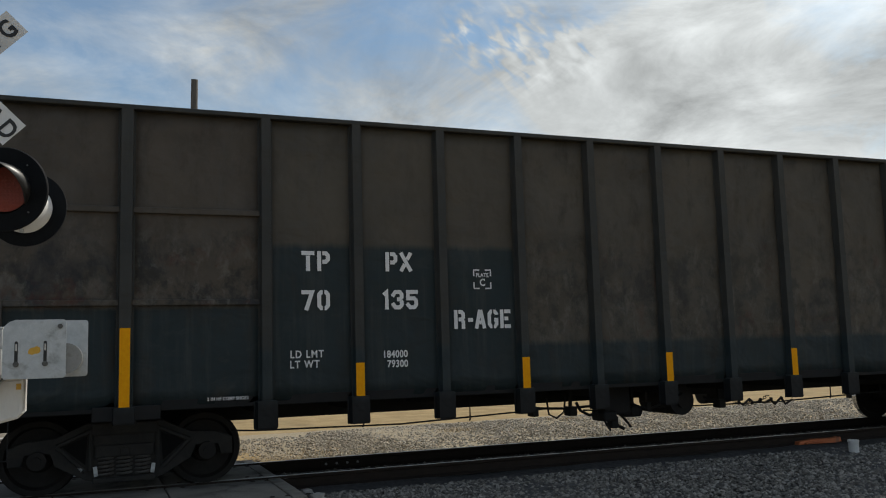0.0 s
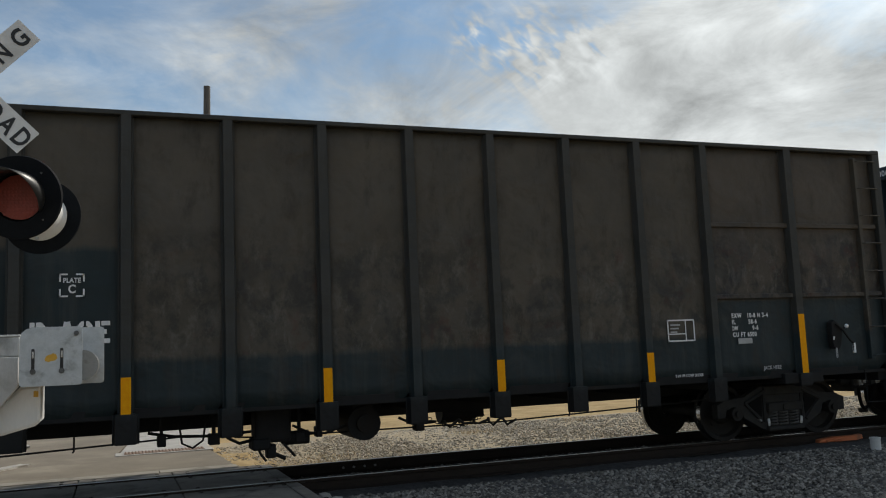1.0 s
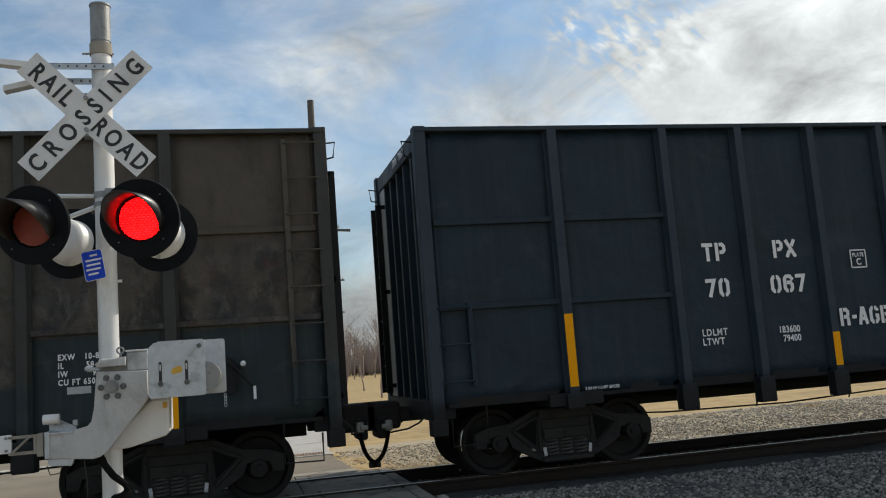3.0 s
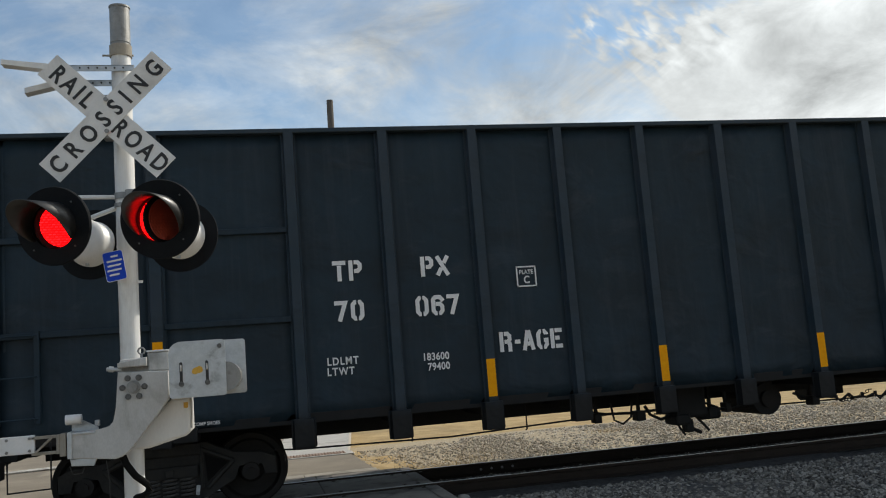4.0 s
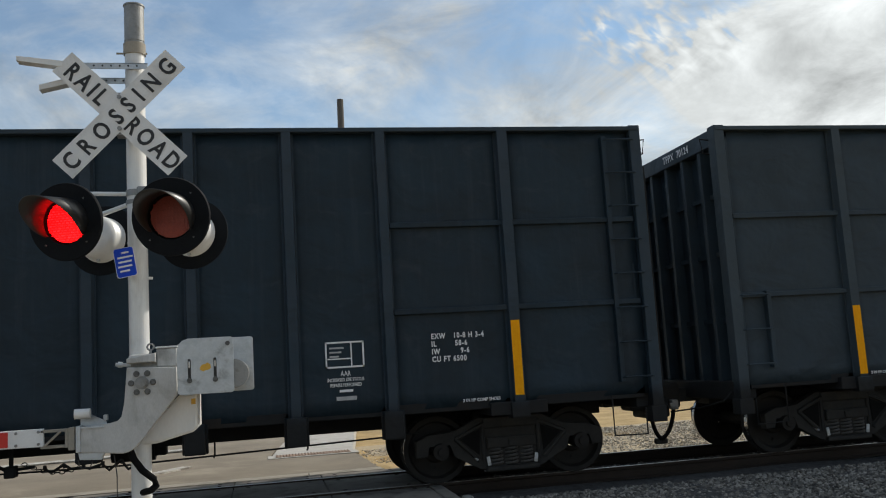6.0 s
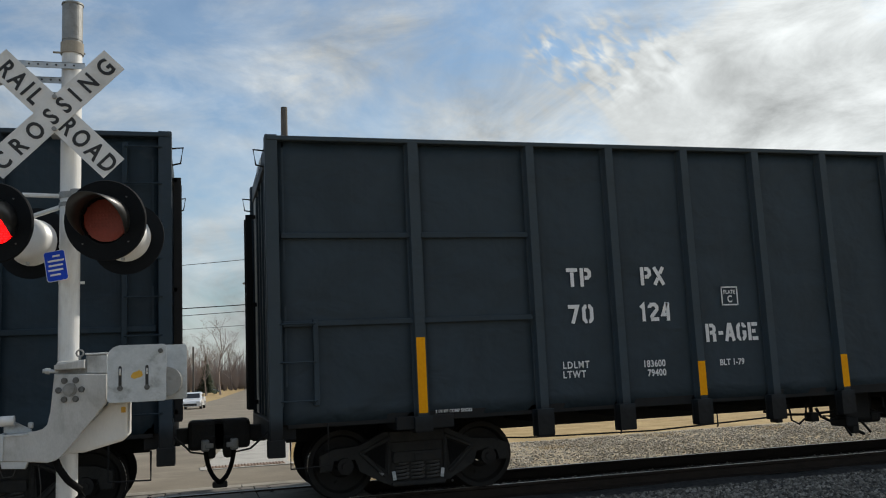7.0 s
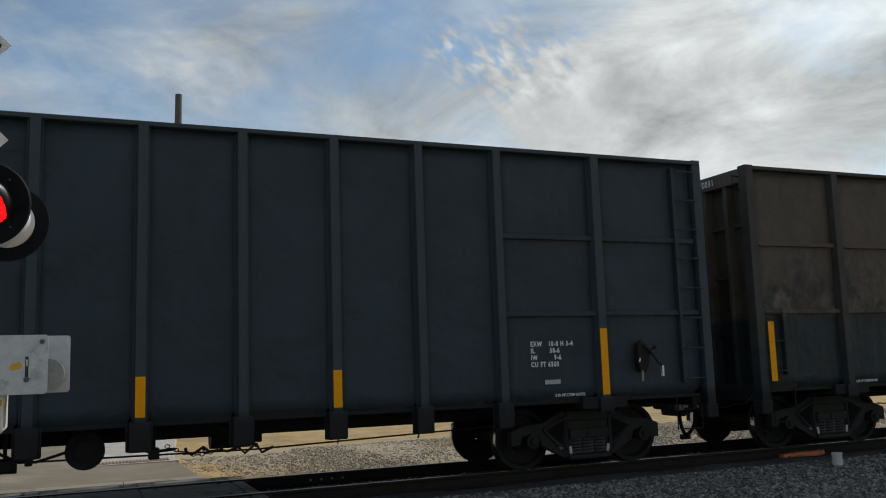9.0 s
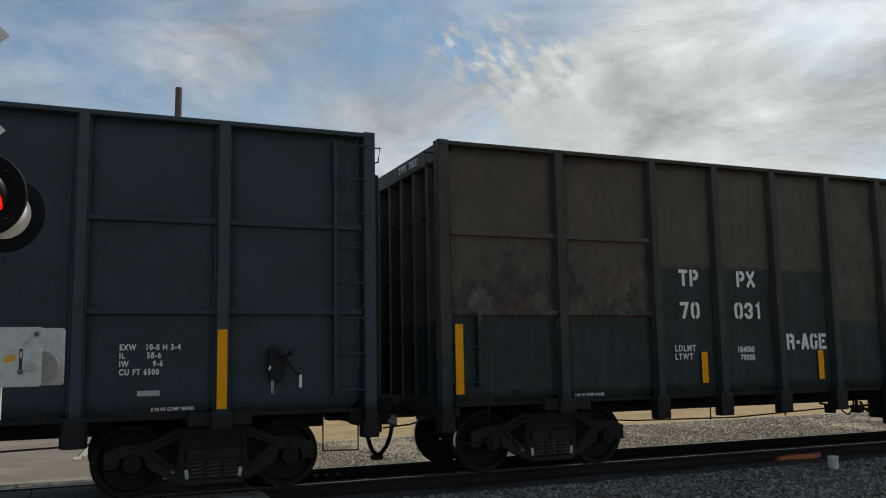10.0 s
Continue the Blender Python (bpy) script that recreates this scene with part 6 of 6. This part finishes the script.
    for ys, ye in ((16.80, 18.6), (18.62, 20.6), (20.62, 22.6), (22.62, 24.6), (24.62, 27.0)):
        bm = bmesh.new()
        z0, z1 = (-0.03, 0.0) if ys < 17 else (0.0, 0.0)
        k = 0.11
        xs, xe = 0.10 + (ys - 16.8) * k, 0.10 + (ye - 16.8) * k
        v = [bm.verts.new(c) for c in ((xs, ys, z0), (xs + 1.5, ys + 0.02, z0), (xe + 1.5, ye, z1), (xe, ye, z1))]
        w = [bm.verts.new((c.co.x, c.co.y, -0.4)) for c in v]
        bm.faces.new(v)
        for i in range(4):
            bm.faces.new((w[i], w[(i + 1) % 4], v[(i + 1) % 4], v[i]))
        bmesh.ops.recalc_face_normals(bm, faces=bm.faces)
        part("slab", bm, "concrete", ramp_ob)
    bm = bmesh.new()
    box(bm, 0.02, 1.66, 16.28, 16.80, -0.40, -0.026, 0.006)
    part("slab", bm, "concrete", ramp_ob)
    bm = bmesh.new()
    box(bm, 0.16, 1.52, 16.38, 16.72, -0.05, -0.018, 0.004)
    pad = part("tactile_pad", bm, "brick_red", ramp_ob, "brick-red tactile pad")
    bm = bmesh.new()
    for i in range(24):
        for j in range(6):
            cyl(bm, 0.018, 0.012, Matrix.Translation((0.19 + i * 0.0565, 16.41 + j * 0.056, -0.018)), 6, 0.011)
    tagged(part("dome", bm, "brick_red", pad), kind="stuff")


kerb_ramp()

# painted lines on the far approach
M["line_white"] = surface("line_white", (0.34, 0.32, 0.28), (0.55, 0.53, 0.49), 9, 0.8, bump=0.2, stain=(0.20, 0.18, 0.15), stain_scale=4, stain_at=(0.5, 0.6))
for o, (x0, y0, x1, y1, w) in enumerate(((-6.5, 18.6, -1.6, 19.6, 0.40), (-2.0, 15.0, -1.35, 15.9, 0.22))):
    a, b = Vector((x0, y0)), Vector((x1, y1))
    nrm = Vector((-(b - a).y, (b - a).x)).normalized() * w / 2
    mat = "line_white" if o < 2 else "yellow_mark"
    slab("road_marking", [tuple(a - nrm), tuple(b - nrm), tuple(b + nrm), tuple(a + nrm)], -0.03, -0.002, mat, "worn white road line" if o < 2 else "worn yellow centre line", "road marking")


def utility_pole(x, y, height, r0, r1, arms, label, lean=(0, 0)):
    p = thing("utility_pole", label, "utility pole", "wooden poles along the road", m=pose(x, y, ground_z(y), lean[0], lean[1], 0))
    bm = bmesh.new()
    cyl(bm, r0, height, Matrix.Identity(4), 16, r1)
    part("shaft", bm, "pole_wood", p)
    for z, half, tilt in arms:
        bm = bmesh.new()
        box(bm, -half, half, -0.16 - r1, -0.05 - r1, z - 0.055, z + 0.055, 0.01, m=pose(0, 0, 0, 0, tilt, 0))
        arm = part("cross_arm", bm, "pole_wood", p)
        for sx in (-0.9, -0.35, 0.35, 0.9):
            bm = bmesh.new()
            cyl(bm, 0.03, 0.14, Matrix.Translation((sx * half, -0.1 - r1, z + 0.05)), 8, 0.045)
            part("insulator", bm, "white_plastic", arm)
    return p


utility_pole(3.45, 36.0, 13.27, 0.20, 0.135, [], "tall grey-brown wooden utility pole", (0, 0.6))
utility_pole(4.05, 41.5, 9.3, 0.16, 0.11, [(8.6, 1.1, 3)], "wooden utility pole with a cross arm", (0, 0.5))
utility_pole(6.6, 60.0, 8.8, 0.15, 0.10, [(8.2, 1.0, 0)], "distant wooden utility pole with a cross arm")
utility_pole(10.5, 92.0, 9.0, 0.15, 0.10, [(8.3, 1.0, 0)], "distant wooden utility pole with a cross arm")
utility_pole(-0.5, 100.0, 6.4, 0.12, 0.09, [], "thin pale distant pole on the verge")
utility_pole(-7.3, 33.0, 8.0, 0.14, 0.10, [], "wooden pole beside the road")


def wire(a, b, sag, r=0.012):
    bm = bmesh.new()
    a, b = Vector(a), Vector(b)
    tube(bm, [a.lerp(b, k / 16) - Vector((0, 0, sag * 4 * (k / 16) * (1 - k / 16))) for k in range(17)], r, 4)
    tagged(part("overhead_wire", bm, "wire_black"), "thin black overhead cable between poles", "cable", "overhead cables")


wire((4.05, 41.3, 5.0), (-40, 48, 5.4), 0.5, 0.022)
wire((4.05, 41.3, 7.2), (-40, 55, 7.6), 0.7, 0.014)
wire((3.3, 41.3, 8.15), (6.0, 59.8, 7.8), 0.4)
wire((4.9, 41.3, 8.15), (7.3, 59.8, 7.8), 0.4)
wire((6.0, 59.8, 7.8), (9.8, 91.8, 7.9), 0.5)
wire((6.6, 60, 6.2), (-50, 70, 6.6), 0.8, 0.02)
wire((10.5, 92, 7.2), (-60, 100, 7.8), 1.0, 0.02)
wire((-7.3, 33, 7.4), (-45, 20, 7.6), 0.6, 0.014)


def street_lamp():
    s = thing("street_lamp", "grey street lamp arm with a flat head on the pole", "street lamp")
    bm = bmesh.new()
    tube(bm, [(3.53, 35.85, 4.95), (3.2, 35.7, 5.20), (2.75, 35.6, 5.33), (2.35, 35.5, 5.33)], 0.03, 8)
    part("arm", bm, "grey_steel", s)
    bm = bmesh.new()
    plate(bm, [(-0.35, -0.05), (0.30, -0.03), (0.30, 0.04), (0.1, 0.08), (-0.2, 0.06), (-0.38, 0.0)], 0.22, Matrix.Translation((2.12, 35.4, 5.31)), 0.015)
    part("head", bm, "grey_steel", s)


street_lamp()


def speed_sign():
    x, y = 1.865, 23.8
    s = thing("speed_limit_sign", "white speed limit 25 sign above a no parking sign", "road sign")
    bm = bmesh.new()
    box(bm, x - 0.03, x + 0.03, y, y + 0.04, GROUND_Z - 0.05, 3.25, 0.004)
    part("post", bm, "rail_side", s)
    bm = bmesh.new()
    plate(bm, rounded(0.61, 0.76, 0.04), 0.004, Matrix.Translation((x, y - 0.008, 2.87)))
    pl = part("sign_plate", bm, "sign_white", s)
    bm = bmesh.new()
    for a, b, c, d in ((-0.285, 0.285, 0.345, 0.36), (-0.285, 0.285, -0.36, -0.345), (-0.285, -0.27, -0.36, 0.36), (0.27, 0.285, -0.36, 0.36)):
        box(bm, x + a, x + b, y - 0.0105, y - 0.009, 2.87 + c, 2.87 + d)
    part("border", bm, "sign_black", pl)
    for body, z, size, bold in (("SPEED", 3.07, 0.17, 0.004), ("LIMIT", 2.90, 0.17, 0.004), ("25", 2.56, 0.40, 0.010)):
        words("sign_lettering", body, size, "sign_black", pl, Matrix.Translation((x, y - 0.0105, z)), 0.0005, bold, "CENTER", 1.05, 0.9)
    bm = bmesh.new()
    plate(bm, rounded(0.42, 0.46, 0.03), 0.004, Matrix.Translation((x - 0.015, y - 0.008, 2.19)))
    p2 = part("sign_plate", bm, "sign_white", s)
    words("sign_lettering", "P", 0.34, "sign_black", p2, Matrix.Translation((x - 0.015, y - 0.0105, 2.08)), 0.0005, 0.006, "CENTER", 1, 0.9)
    bm = bmesh.new()
    n = 32
    a, b = [[bm.verts.new((x - 0.015 + r * math.cos(math.tau * k / n), y - 0.012, 2.19 + r * math.sin(math.tau * k / n))) for k in range(n)] for r in (0.185, 0.150)]
    for k in range(n):
        bm.faces.new((a[k], b[k], b[(k + 1) % n], a[(k + 1) % n]))
    box(bm, -0.165, 0.165, -0.001, 0.0, -0.016, 0.016, m=pose(x - 0.015, y - 0.0125, 2.19, 0, 45, 0))
    part("red_ring", bm, "sign_red", p2)


speed_sign()


def sedan(x, y, turn, paint, label, lights=False):
    c = thing("parked_car", label, "car", "cars waiting beyond the crossing", m=pose(x, y, road_z(y) + 0.01, 0, 0, turn))
    # outline in side view, front towards -y
    prof = [(-2.25, 0.28), (-2.30, 0.55), (-2.15, 0.72), (-1.05, 0.92), (-0.35, 1.36), (0.35, 1.45), (1.05, 1.36), (1.65, 1.02), (2.20, 0.98), (2.30, 0.70), (2.25, 0.30)]
    bm = bmesh.new()
    rows = []
    for sx, inset in ((-0.88, 0.0), (-0.80, 1.0), (0.80, 1.0), (0.88, 0.0)):
        rows.append([bm.verts.new((sx * (1 - 0.16 * max(0, z - 0.9) / 0.55), yy, z - (0.04 if inset == 0 and z > 0.6 else 0))) for yy, z in prof])
    n = len(prof)
    for a, b in zip(rows, rows[1:]):
        for k in range(n):
            bm.faces.new((a[k], b[k], b[(k + 1) % n], a[(k + 1) % n]))
    bm.faces.new(rows[0][::-1])
    bm.faces.new(rows[-1])
    bmesh.ops.recalc_face_normals(bm, faces=bm.faces)
    body = part("body", bm, paint, c)
    for nm, pts in (("windscreen", ((-0.68, -1.0, 0.955), (0.68, -1.0, 0.955), (0.62, -0.42, 1.335), (-0.62, -0.42, 1.335))), ("rear_window", ((-0.66, 1.58, 1.07), (0.66, 1.58, 1.07), (0.62, 1.12, 1.345), (-0.62, 1.12, 1.345)))):
        bm = bmesh.new()
        up = Vector((0, -0.006 if nm == "windscreen" else 0.006, 0.012))
        f = bm.faces.new([bm.verts.new(Vector(p) + up) for p in pts])
        r = bmesh.ops.extrude_face_region(bm, geom=[f])
        bmesh.ops.translate(bm, verts=[v for v in r["geom"] if isinstance(v, bmesh.types.BMVert)], vec=-up * 0.5)
        part(nm, bm, "dark_glass", c)
    for s in (-1, 1):
        bm = bmesh.new()
        plate(bm, [(-0.85, 0.98), (-0.35, 1.28), (0.95, 1.28), (1.35, 1.02)], 0.02, pose(s * 0.835 - 0.01, 0, 0, 0, 0, 90))
        part("side_window", bm, "dark_glass", c)
        for yy in (-1.42, 1.42):
            bm = bmesh.new()
            cyl(bm, 0.32, 0.20, Matrix.Translation((s * 0.80 - 0.10, yy, 0.32)) @ pose(0, 0, 0, 0, 90, 0), 24)
            wh = part("wheel", bm, "rubber", c)
            bm = bmesh.new()
            cyl(bm, 0.20, 0.21, Matrix.Translation((s * 0.80 - 0.105, yy, 0.32)) @ pose(0, 0, 0, 0, 90, 0), 16)
            part("rim", bm, "grey_steel", wh)
        bm = bmesh.new()
        box(bm, s * 0.66 - 0.16, s * 0.66 + 0.16, -2.29, -2.18, 0.58, 0.70, 0.02)
        part("headlight", bm, M["headlight_lit"] if lights else "white_plastic", c, "lit headlight" if lights else "")
        bm = bmesh.new()
        box(bm, s * 0.94 - 0.07, s * 0.94 + 0.07, -0.78, -0.66, 0.92, 1.04, 0.02)
        part("mirror", bm, paint, c)
    bm = bmesh.new()
    box(bm, -0.55, 0.55, -2.315, -2.25, 0.34, 0.52, 0.02)
    part("grille", bm, "sign_black", c)
    return c


M["headlight_lit"] = glowing("headlight_lit", (1.0, 0.93, 0.8), 2.5)
M["car_red"] = surface("car_red", (0.16, 0.012, 0.018), (0.20, 0.016, 0.024), 3, 0.25, bump=0.0, coat=0.5)
M["car_grey"] = surface("car_grey", (0.16, 0.17, 0.18), (0.20, 0.21, 0.22), 3, 0.25, bump=0.0, coat=0.5)
sedan(-3.15, 60.0, -6, "car_red", "dark red sedan waiting with lit headlights", True)
sedan(-2.45, 67.5, -6, "car_grey", "grey sedan waiting behind another car")
sedan(-0.45, 80.5, -6, "car_white", "white sedan waiting in the queue of cars")
sedan(15.9, 230.0, -6, "car_dark", "dark sedan far along the road", True)
sedan(-6.9, 26.5, 70, "car_grey", "silver grey sedan beyond the crossing")
sedan(2.0, 190.0, 80, "car_dark", "dark car parked far off by the trees")


def bare_tree(x, y, height, seed, depth=4, spread=0.5, label="bare grey-brown winter tree"):
    t = thing("bare_tree", label, "tree", "bare trees beyond the road", m=pose(x, y, ground_z(y)))
    rng = random.Random(seed)
    bt, bl = bmesh.new(), bmesh.new()

    def limb(a, d, length, r, level):
        pts, p, q = [a], a.copy(), d.copy()
        for _ in range(4):
            q = (q + Vector((rng.uniform(-1, 1), rng.uniform(-1, 1), rng.uniform(-0.3, 0.6))) * 0.16).normalized()
            p = p + q * (length / 4)
            pts.append(p.copy())
        target = bt if level == 0 else bl
        seg = 7 if level == 0 else (5 if level < 3 else 3)
        side = q.orthogonal().normalized()
        other_side = q.cross(side)
        rings = []
        for k in range(5):
            rk = r * (1 - 0.17 * k)
            rings.append([target.verts.new(pts[k] + (side * math.cos(math.tau * j / seg) + other_side * math.sin(math.tau * j / seg)) * rk) for j in range(seg)])
        for u, w in zip(rings, rings[1:]):
            for j in range(seg):
                target.faces.new((u[j], u[(j + 1) % seg], w[(j + 1) % seg], w[j]))
        if level >= depth:
            return
        for _ in range(rng.randint(4, 6) if level else rng.randint(6, 8)):
            k = rng.uniform(0.35, 1.0) if level else rng.uniform(0.35, 1.0)
            i = min(3, int(k * 4))
            at = pts[i].lerp(pts[i + 1], k * 4 - i)
            ang = rng.uniform(0, math.tau)
            out = Vector((math.cos(ang), math.sin(ang), 0))
            nd = (q * (1 - spread * 0.5) + out * spread * rng.uniform(0.6, 1.2) + Vector((0, 0, 0.25))).normalized()
            limb(at, nd, length * rng.uniform(0.42, 0.66), r * 0.40, level + 1)

    limb(Vector((0, 0, 0)), Vector((0, 0, 1)), height * 0.62, height * 0.016, 0)
    part("trunk", bt, "bark", t)
    part("crown", bl, "bark", t)
    return t


first = bare_tree(-6.4, 31.0, 5.2, 5, 3, 0.35, "slim bare sapling with pale bark")
big = bare_tree(4.2, 180, 14.5, 8, 4, 0.75)
other = bare_tree(-2.5, 200, 12.5, 21, 4, 0.8)
third = bare_tree(14.5, 150, 10.0, 33, 4, 0.75)
rng = random.Random(77)
for k in range(60):
    src = (big, other, third)[k % 3]
    yy = rng.uniform(170, 300)
    xx = yy * math.tan(radians(-16 + k * 0.5 + rng.uniform(-0.5, 0.5)))
    road_x = 13.6 + (yy - 188) * 0.09
    if road_x - 9 < xx < road_x + 2:
        xx = road_x + 6 + rng.uniform(0, 6)
    copy_thing(src, pose(xx, yy, ground_z(yy), 0, 0, rng.uniform(0, 360)))
for xx, yy in ((-9.5, 42), (-8.2, 47), (-11, 55), (8.5, 70), (9.5, 83), (12.5, 88), (9.4, 58)):
    copy_thing(first, pose(xx, yy, ground_z(yy), 0, 0, xx * 40))

# far wood along the horizon, too fine to pick apart
bm = bmesh.new()
rng = random.Random(5)
for k in range(9000):
    a = radians(rng.uniform(-50, 50))
    rr = rng.uniform(235, 340)
    h = rng.uniform(5, 13)
    x, y = rr * math.sin(a), rr * math.cos(a)
    for j in range(4):
        dx, dz = rng.uniform(-1.8, 1.8), rng.uniform(0.55, 1.0)
        v0 = Vector((x, y, -1.7))
        v1 = Vector((x + dx, y, h * dz))
        w = 0.085
        f = [bm.verts.new(v0 + Vector((w, 0, 0))), bm.verts.new(v0 - Vector((w, 0, 0))), bm.verts.new(v1), bm.verts.new(v0 + Vector((0, w, 0)))]
        bm.faces.new(f[:3])
        bm.faces.new((f[3], f[0], f[2]))
tagged(part("far_wood", bm, "bark"), "hazy grey-brown belt of bare trees far off", "woods", kind="stuff")


def conifer(x, y, height, seed):
    t = thing("conifer", "dark green conifer on the dry verge", "tree", m=pose(x, y, ground_z(y)))
    bm = bmesh.new()
    cyl(bm, 0.12, height * 0.9, Matrix.Identity(4), 8, 0.02)
    part("trunk", bm, "bark", t)
    bm = bmesh.new()
    rng = random.Random(seed)
    for k in range(900):
        u = rng.random() ** 0.7
        z = height * (0.10 + 0.9 * (1 - u) ** 1.0)
        reach = (height - z) * 0.30 * rng.uniform(0.5, 1.1)
        a = rng.uniform(0, math.tau)
        p0 = Vector((0.15 * reach * math.cos(a), 0.15 * reach * math.sin(a), z))
        p1 = Vector((reach * math.cos(a), reach * math.sin(a), z - reach * 0.25))
        s = Vector((-math.sin(a), math.cos(a), 0.2)) * 0.13
        bm.faces.new([bm.verts.new(c) for c in (p0 - s * 0.4, p1 - s, p1 + (p1 - p0) * 0.12, p1 + s, p0 + s * 0.4)])
    part("needles", bm, "evergreen", t)


conifer(1.6, 185, 8.2, 3)

# bright orange marker and a short white post by the ballast
om = thing("orange_marker", "faded orange plastic marker lying on the ballast", "marker", m=pose(10.80, 10.93, -0.150, 0, 0, -4))
bm = bmesh.new()
plate(bm, [(-0.42, 0.0), (-0.40, 0.05), (-0.10, 0.075), (0.25, 0.07), (0.40, 0.085), (0.42, 0.02), (0.30, 0.0)], 0.12, Matrix.Identity(4), 0.015)
part("shell", bm, "orange_plastic", om)
bm = bmesh.new()
cyl(bm, 0.018, 0.30, Matrix.Translation((-0.3, -0.02, 0.02)) @ pose(0, 0, 0, 0, 84, 0), 8)
part("stem", bm, "orange_plastic", om)
wp = thing("white_stub", "short white plastic pipe stub standing in the ballast", "pipe stub", m=pose(10.70, 10.18, -0.22))
bm = bmesh.new()
cyl(bm, 0.075, 0.19, Matrix.Identity(4), 20)
cyl(bm, 0.082, 0.03, Matrix.Translation((0, 0, 0.17)), 20)
part("pipe", bm, "white_plastic", wp)

# dead weeds and bare dirt where the gravel meets the road
bm = bmesh.new()
rows = []
for i in range(29):
    y = 13.5 + i * 0.25
    rows.append([bm.verts.new((x, y, bed_z(y) + 0.05 * noise.noise((x * 1.7, y * 1.3, 2.0)) + (0.055 if 0 < k < 9 else -0.05))) for k, x in
                 enumerate([1.2 + (3.2 + 0.7 * noise.noise((i * 0.4, 0, 5)) - 1.2 - (0.05 * i)) * j / 9 for j in range(10)])])
for p, q in zip(rows, rows[1:]):
    for k in range(9):
        bm.faces.new((p[k], p[k + 1], q[k + 1], q[k]))
tagged(part("dirt_patch", bm, "ground"), "bare tan dirt between the road edge and the gravel", "dirt", kind="structure")
stones("dirt_pebbles", 3400, 1.7, 5.5, 13.4, 19.5, lambda yy: bed_z(yy) + 0.05, 0.012, 0.04, "stone_pale", "scattered pale pebbles on the dirt", 21)
bm = bmesh.new()
rng = random.Random(9)
for k in range(1500):
    cx, cy = rng.choice(((3.0, 14.3), (2.5, 15.1), (3.6, 15.6), (2.4, 17.0), (2.9, 14.8), (7.5, 18.3), (11, 19.6), (14, 19.2)))
    x, y = cx + rng.gauss(0, 0.35), cy + rng.gauss(0, 0.3)
    z = bed_z(y) + 0.04
    a, l = rng.uniform(0, math.tau), rng.uniform(0.05, 0.16)
    d = Vector((math.cos(a), math.sin(a), rng.uniform(0.2, 1.2))).normalized() * l
    s = Vector((-math.sin(a), math.cos(a), 0)) * 0.005
    p = Vector((x, y, z))
    bm.faces.new([bm.verts.new(c) for c in (p - s, p + s, p + d)])
M["straw"] = surface("straw", (0.42, 0.31, 0.16), (0.55, 0.42, 0.24), 9, 0.9, bump=0.0)
tagged(part("dead_weeds", bm, "straw"), "straw-coloured dead weeds on the gravel edge", "weeds", kind="stuff")


# ---- what moves ----
def motions():
    starts = (-14.491, 4.778, 24.022, 43.073)
    for (car, sets), x0 in zip(CARS, starts):
        walk(car, [(k * 0.5, pose(x0 + train_place(k * 0.5), TRACK_Y, 0)) for k in range(21)])
        for ws in sets:
            x, y, z = ws.location
            walk(ws, [(k * 0.1, pose(x, y, z, 0, math.degrees((train_place(k * 0.1) - train_place(0)) / 0.42), 0)) for k in range(101)])
    # each lamp flashes as its added drum turns its lit face to the lens and away again
    switches = [(0.35, 1), (0.95, 0), (1.60, 1), (2.15, 0), (2.83, 1), (3.42, 0), (4.02, 1), (4.56, 0), (5.16, 1), (5.76, 0), (6.35, 1), (6.95, 0), (7.60, 1), (8.17, 0),
                (8.70, 1), (9.22, 0), (9.80, 1)]
    for drum, on in ((DRUMS[1], 1), (DRUMS[0], 0)):
        home = drum.location.copy()
        angle = 0.0 if on == 0 else 180.0
        rows = [(0.0, angle)]
        for t, _ in switches:
            rows += [(t - 0.067, angle), (t - 0.033, angle + 60), (t, angle + 120), (t + 0.033, angle + 180)]
            angle += 180
        rows.append((10.0, angle))
        walk(drum, [(t, pose(*home, 0, 0, a)) for t, a in rows])


motions()
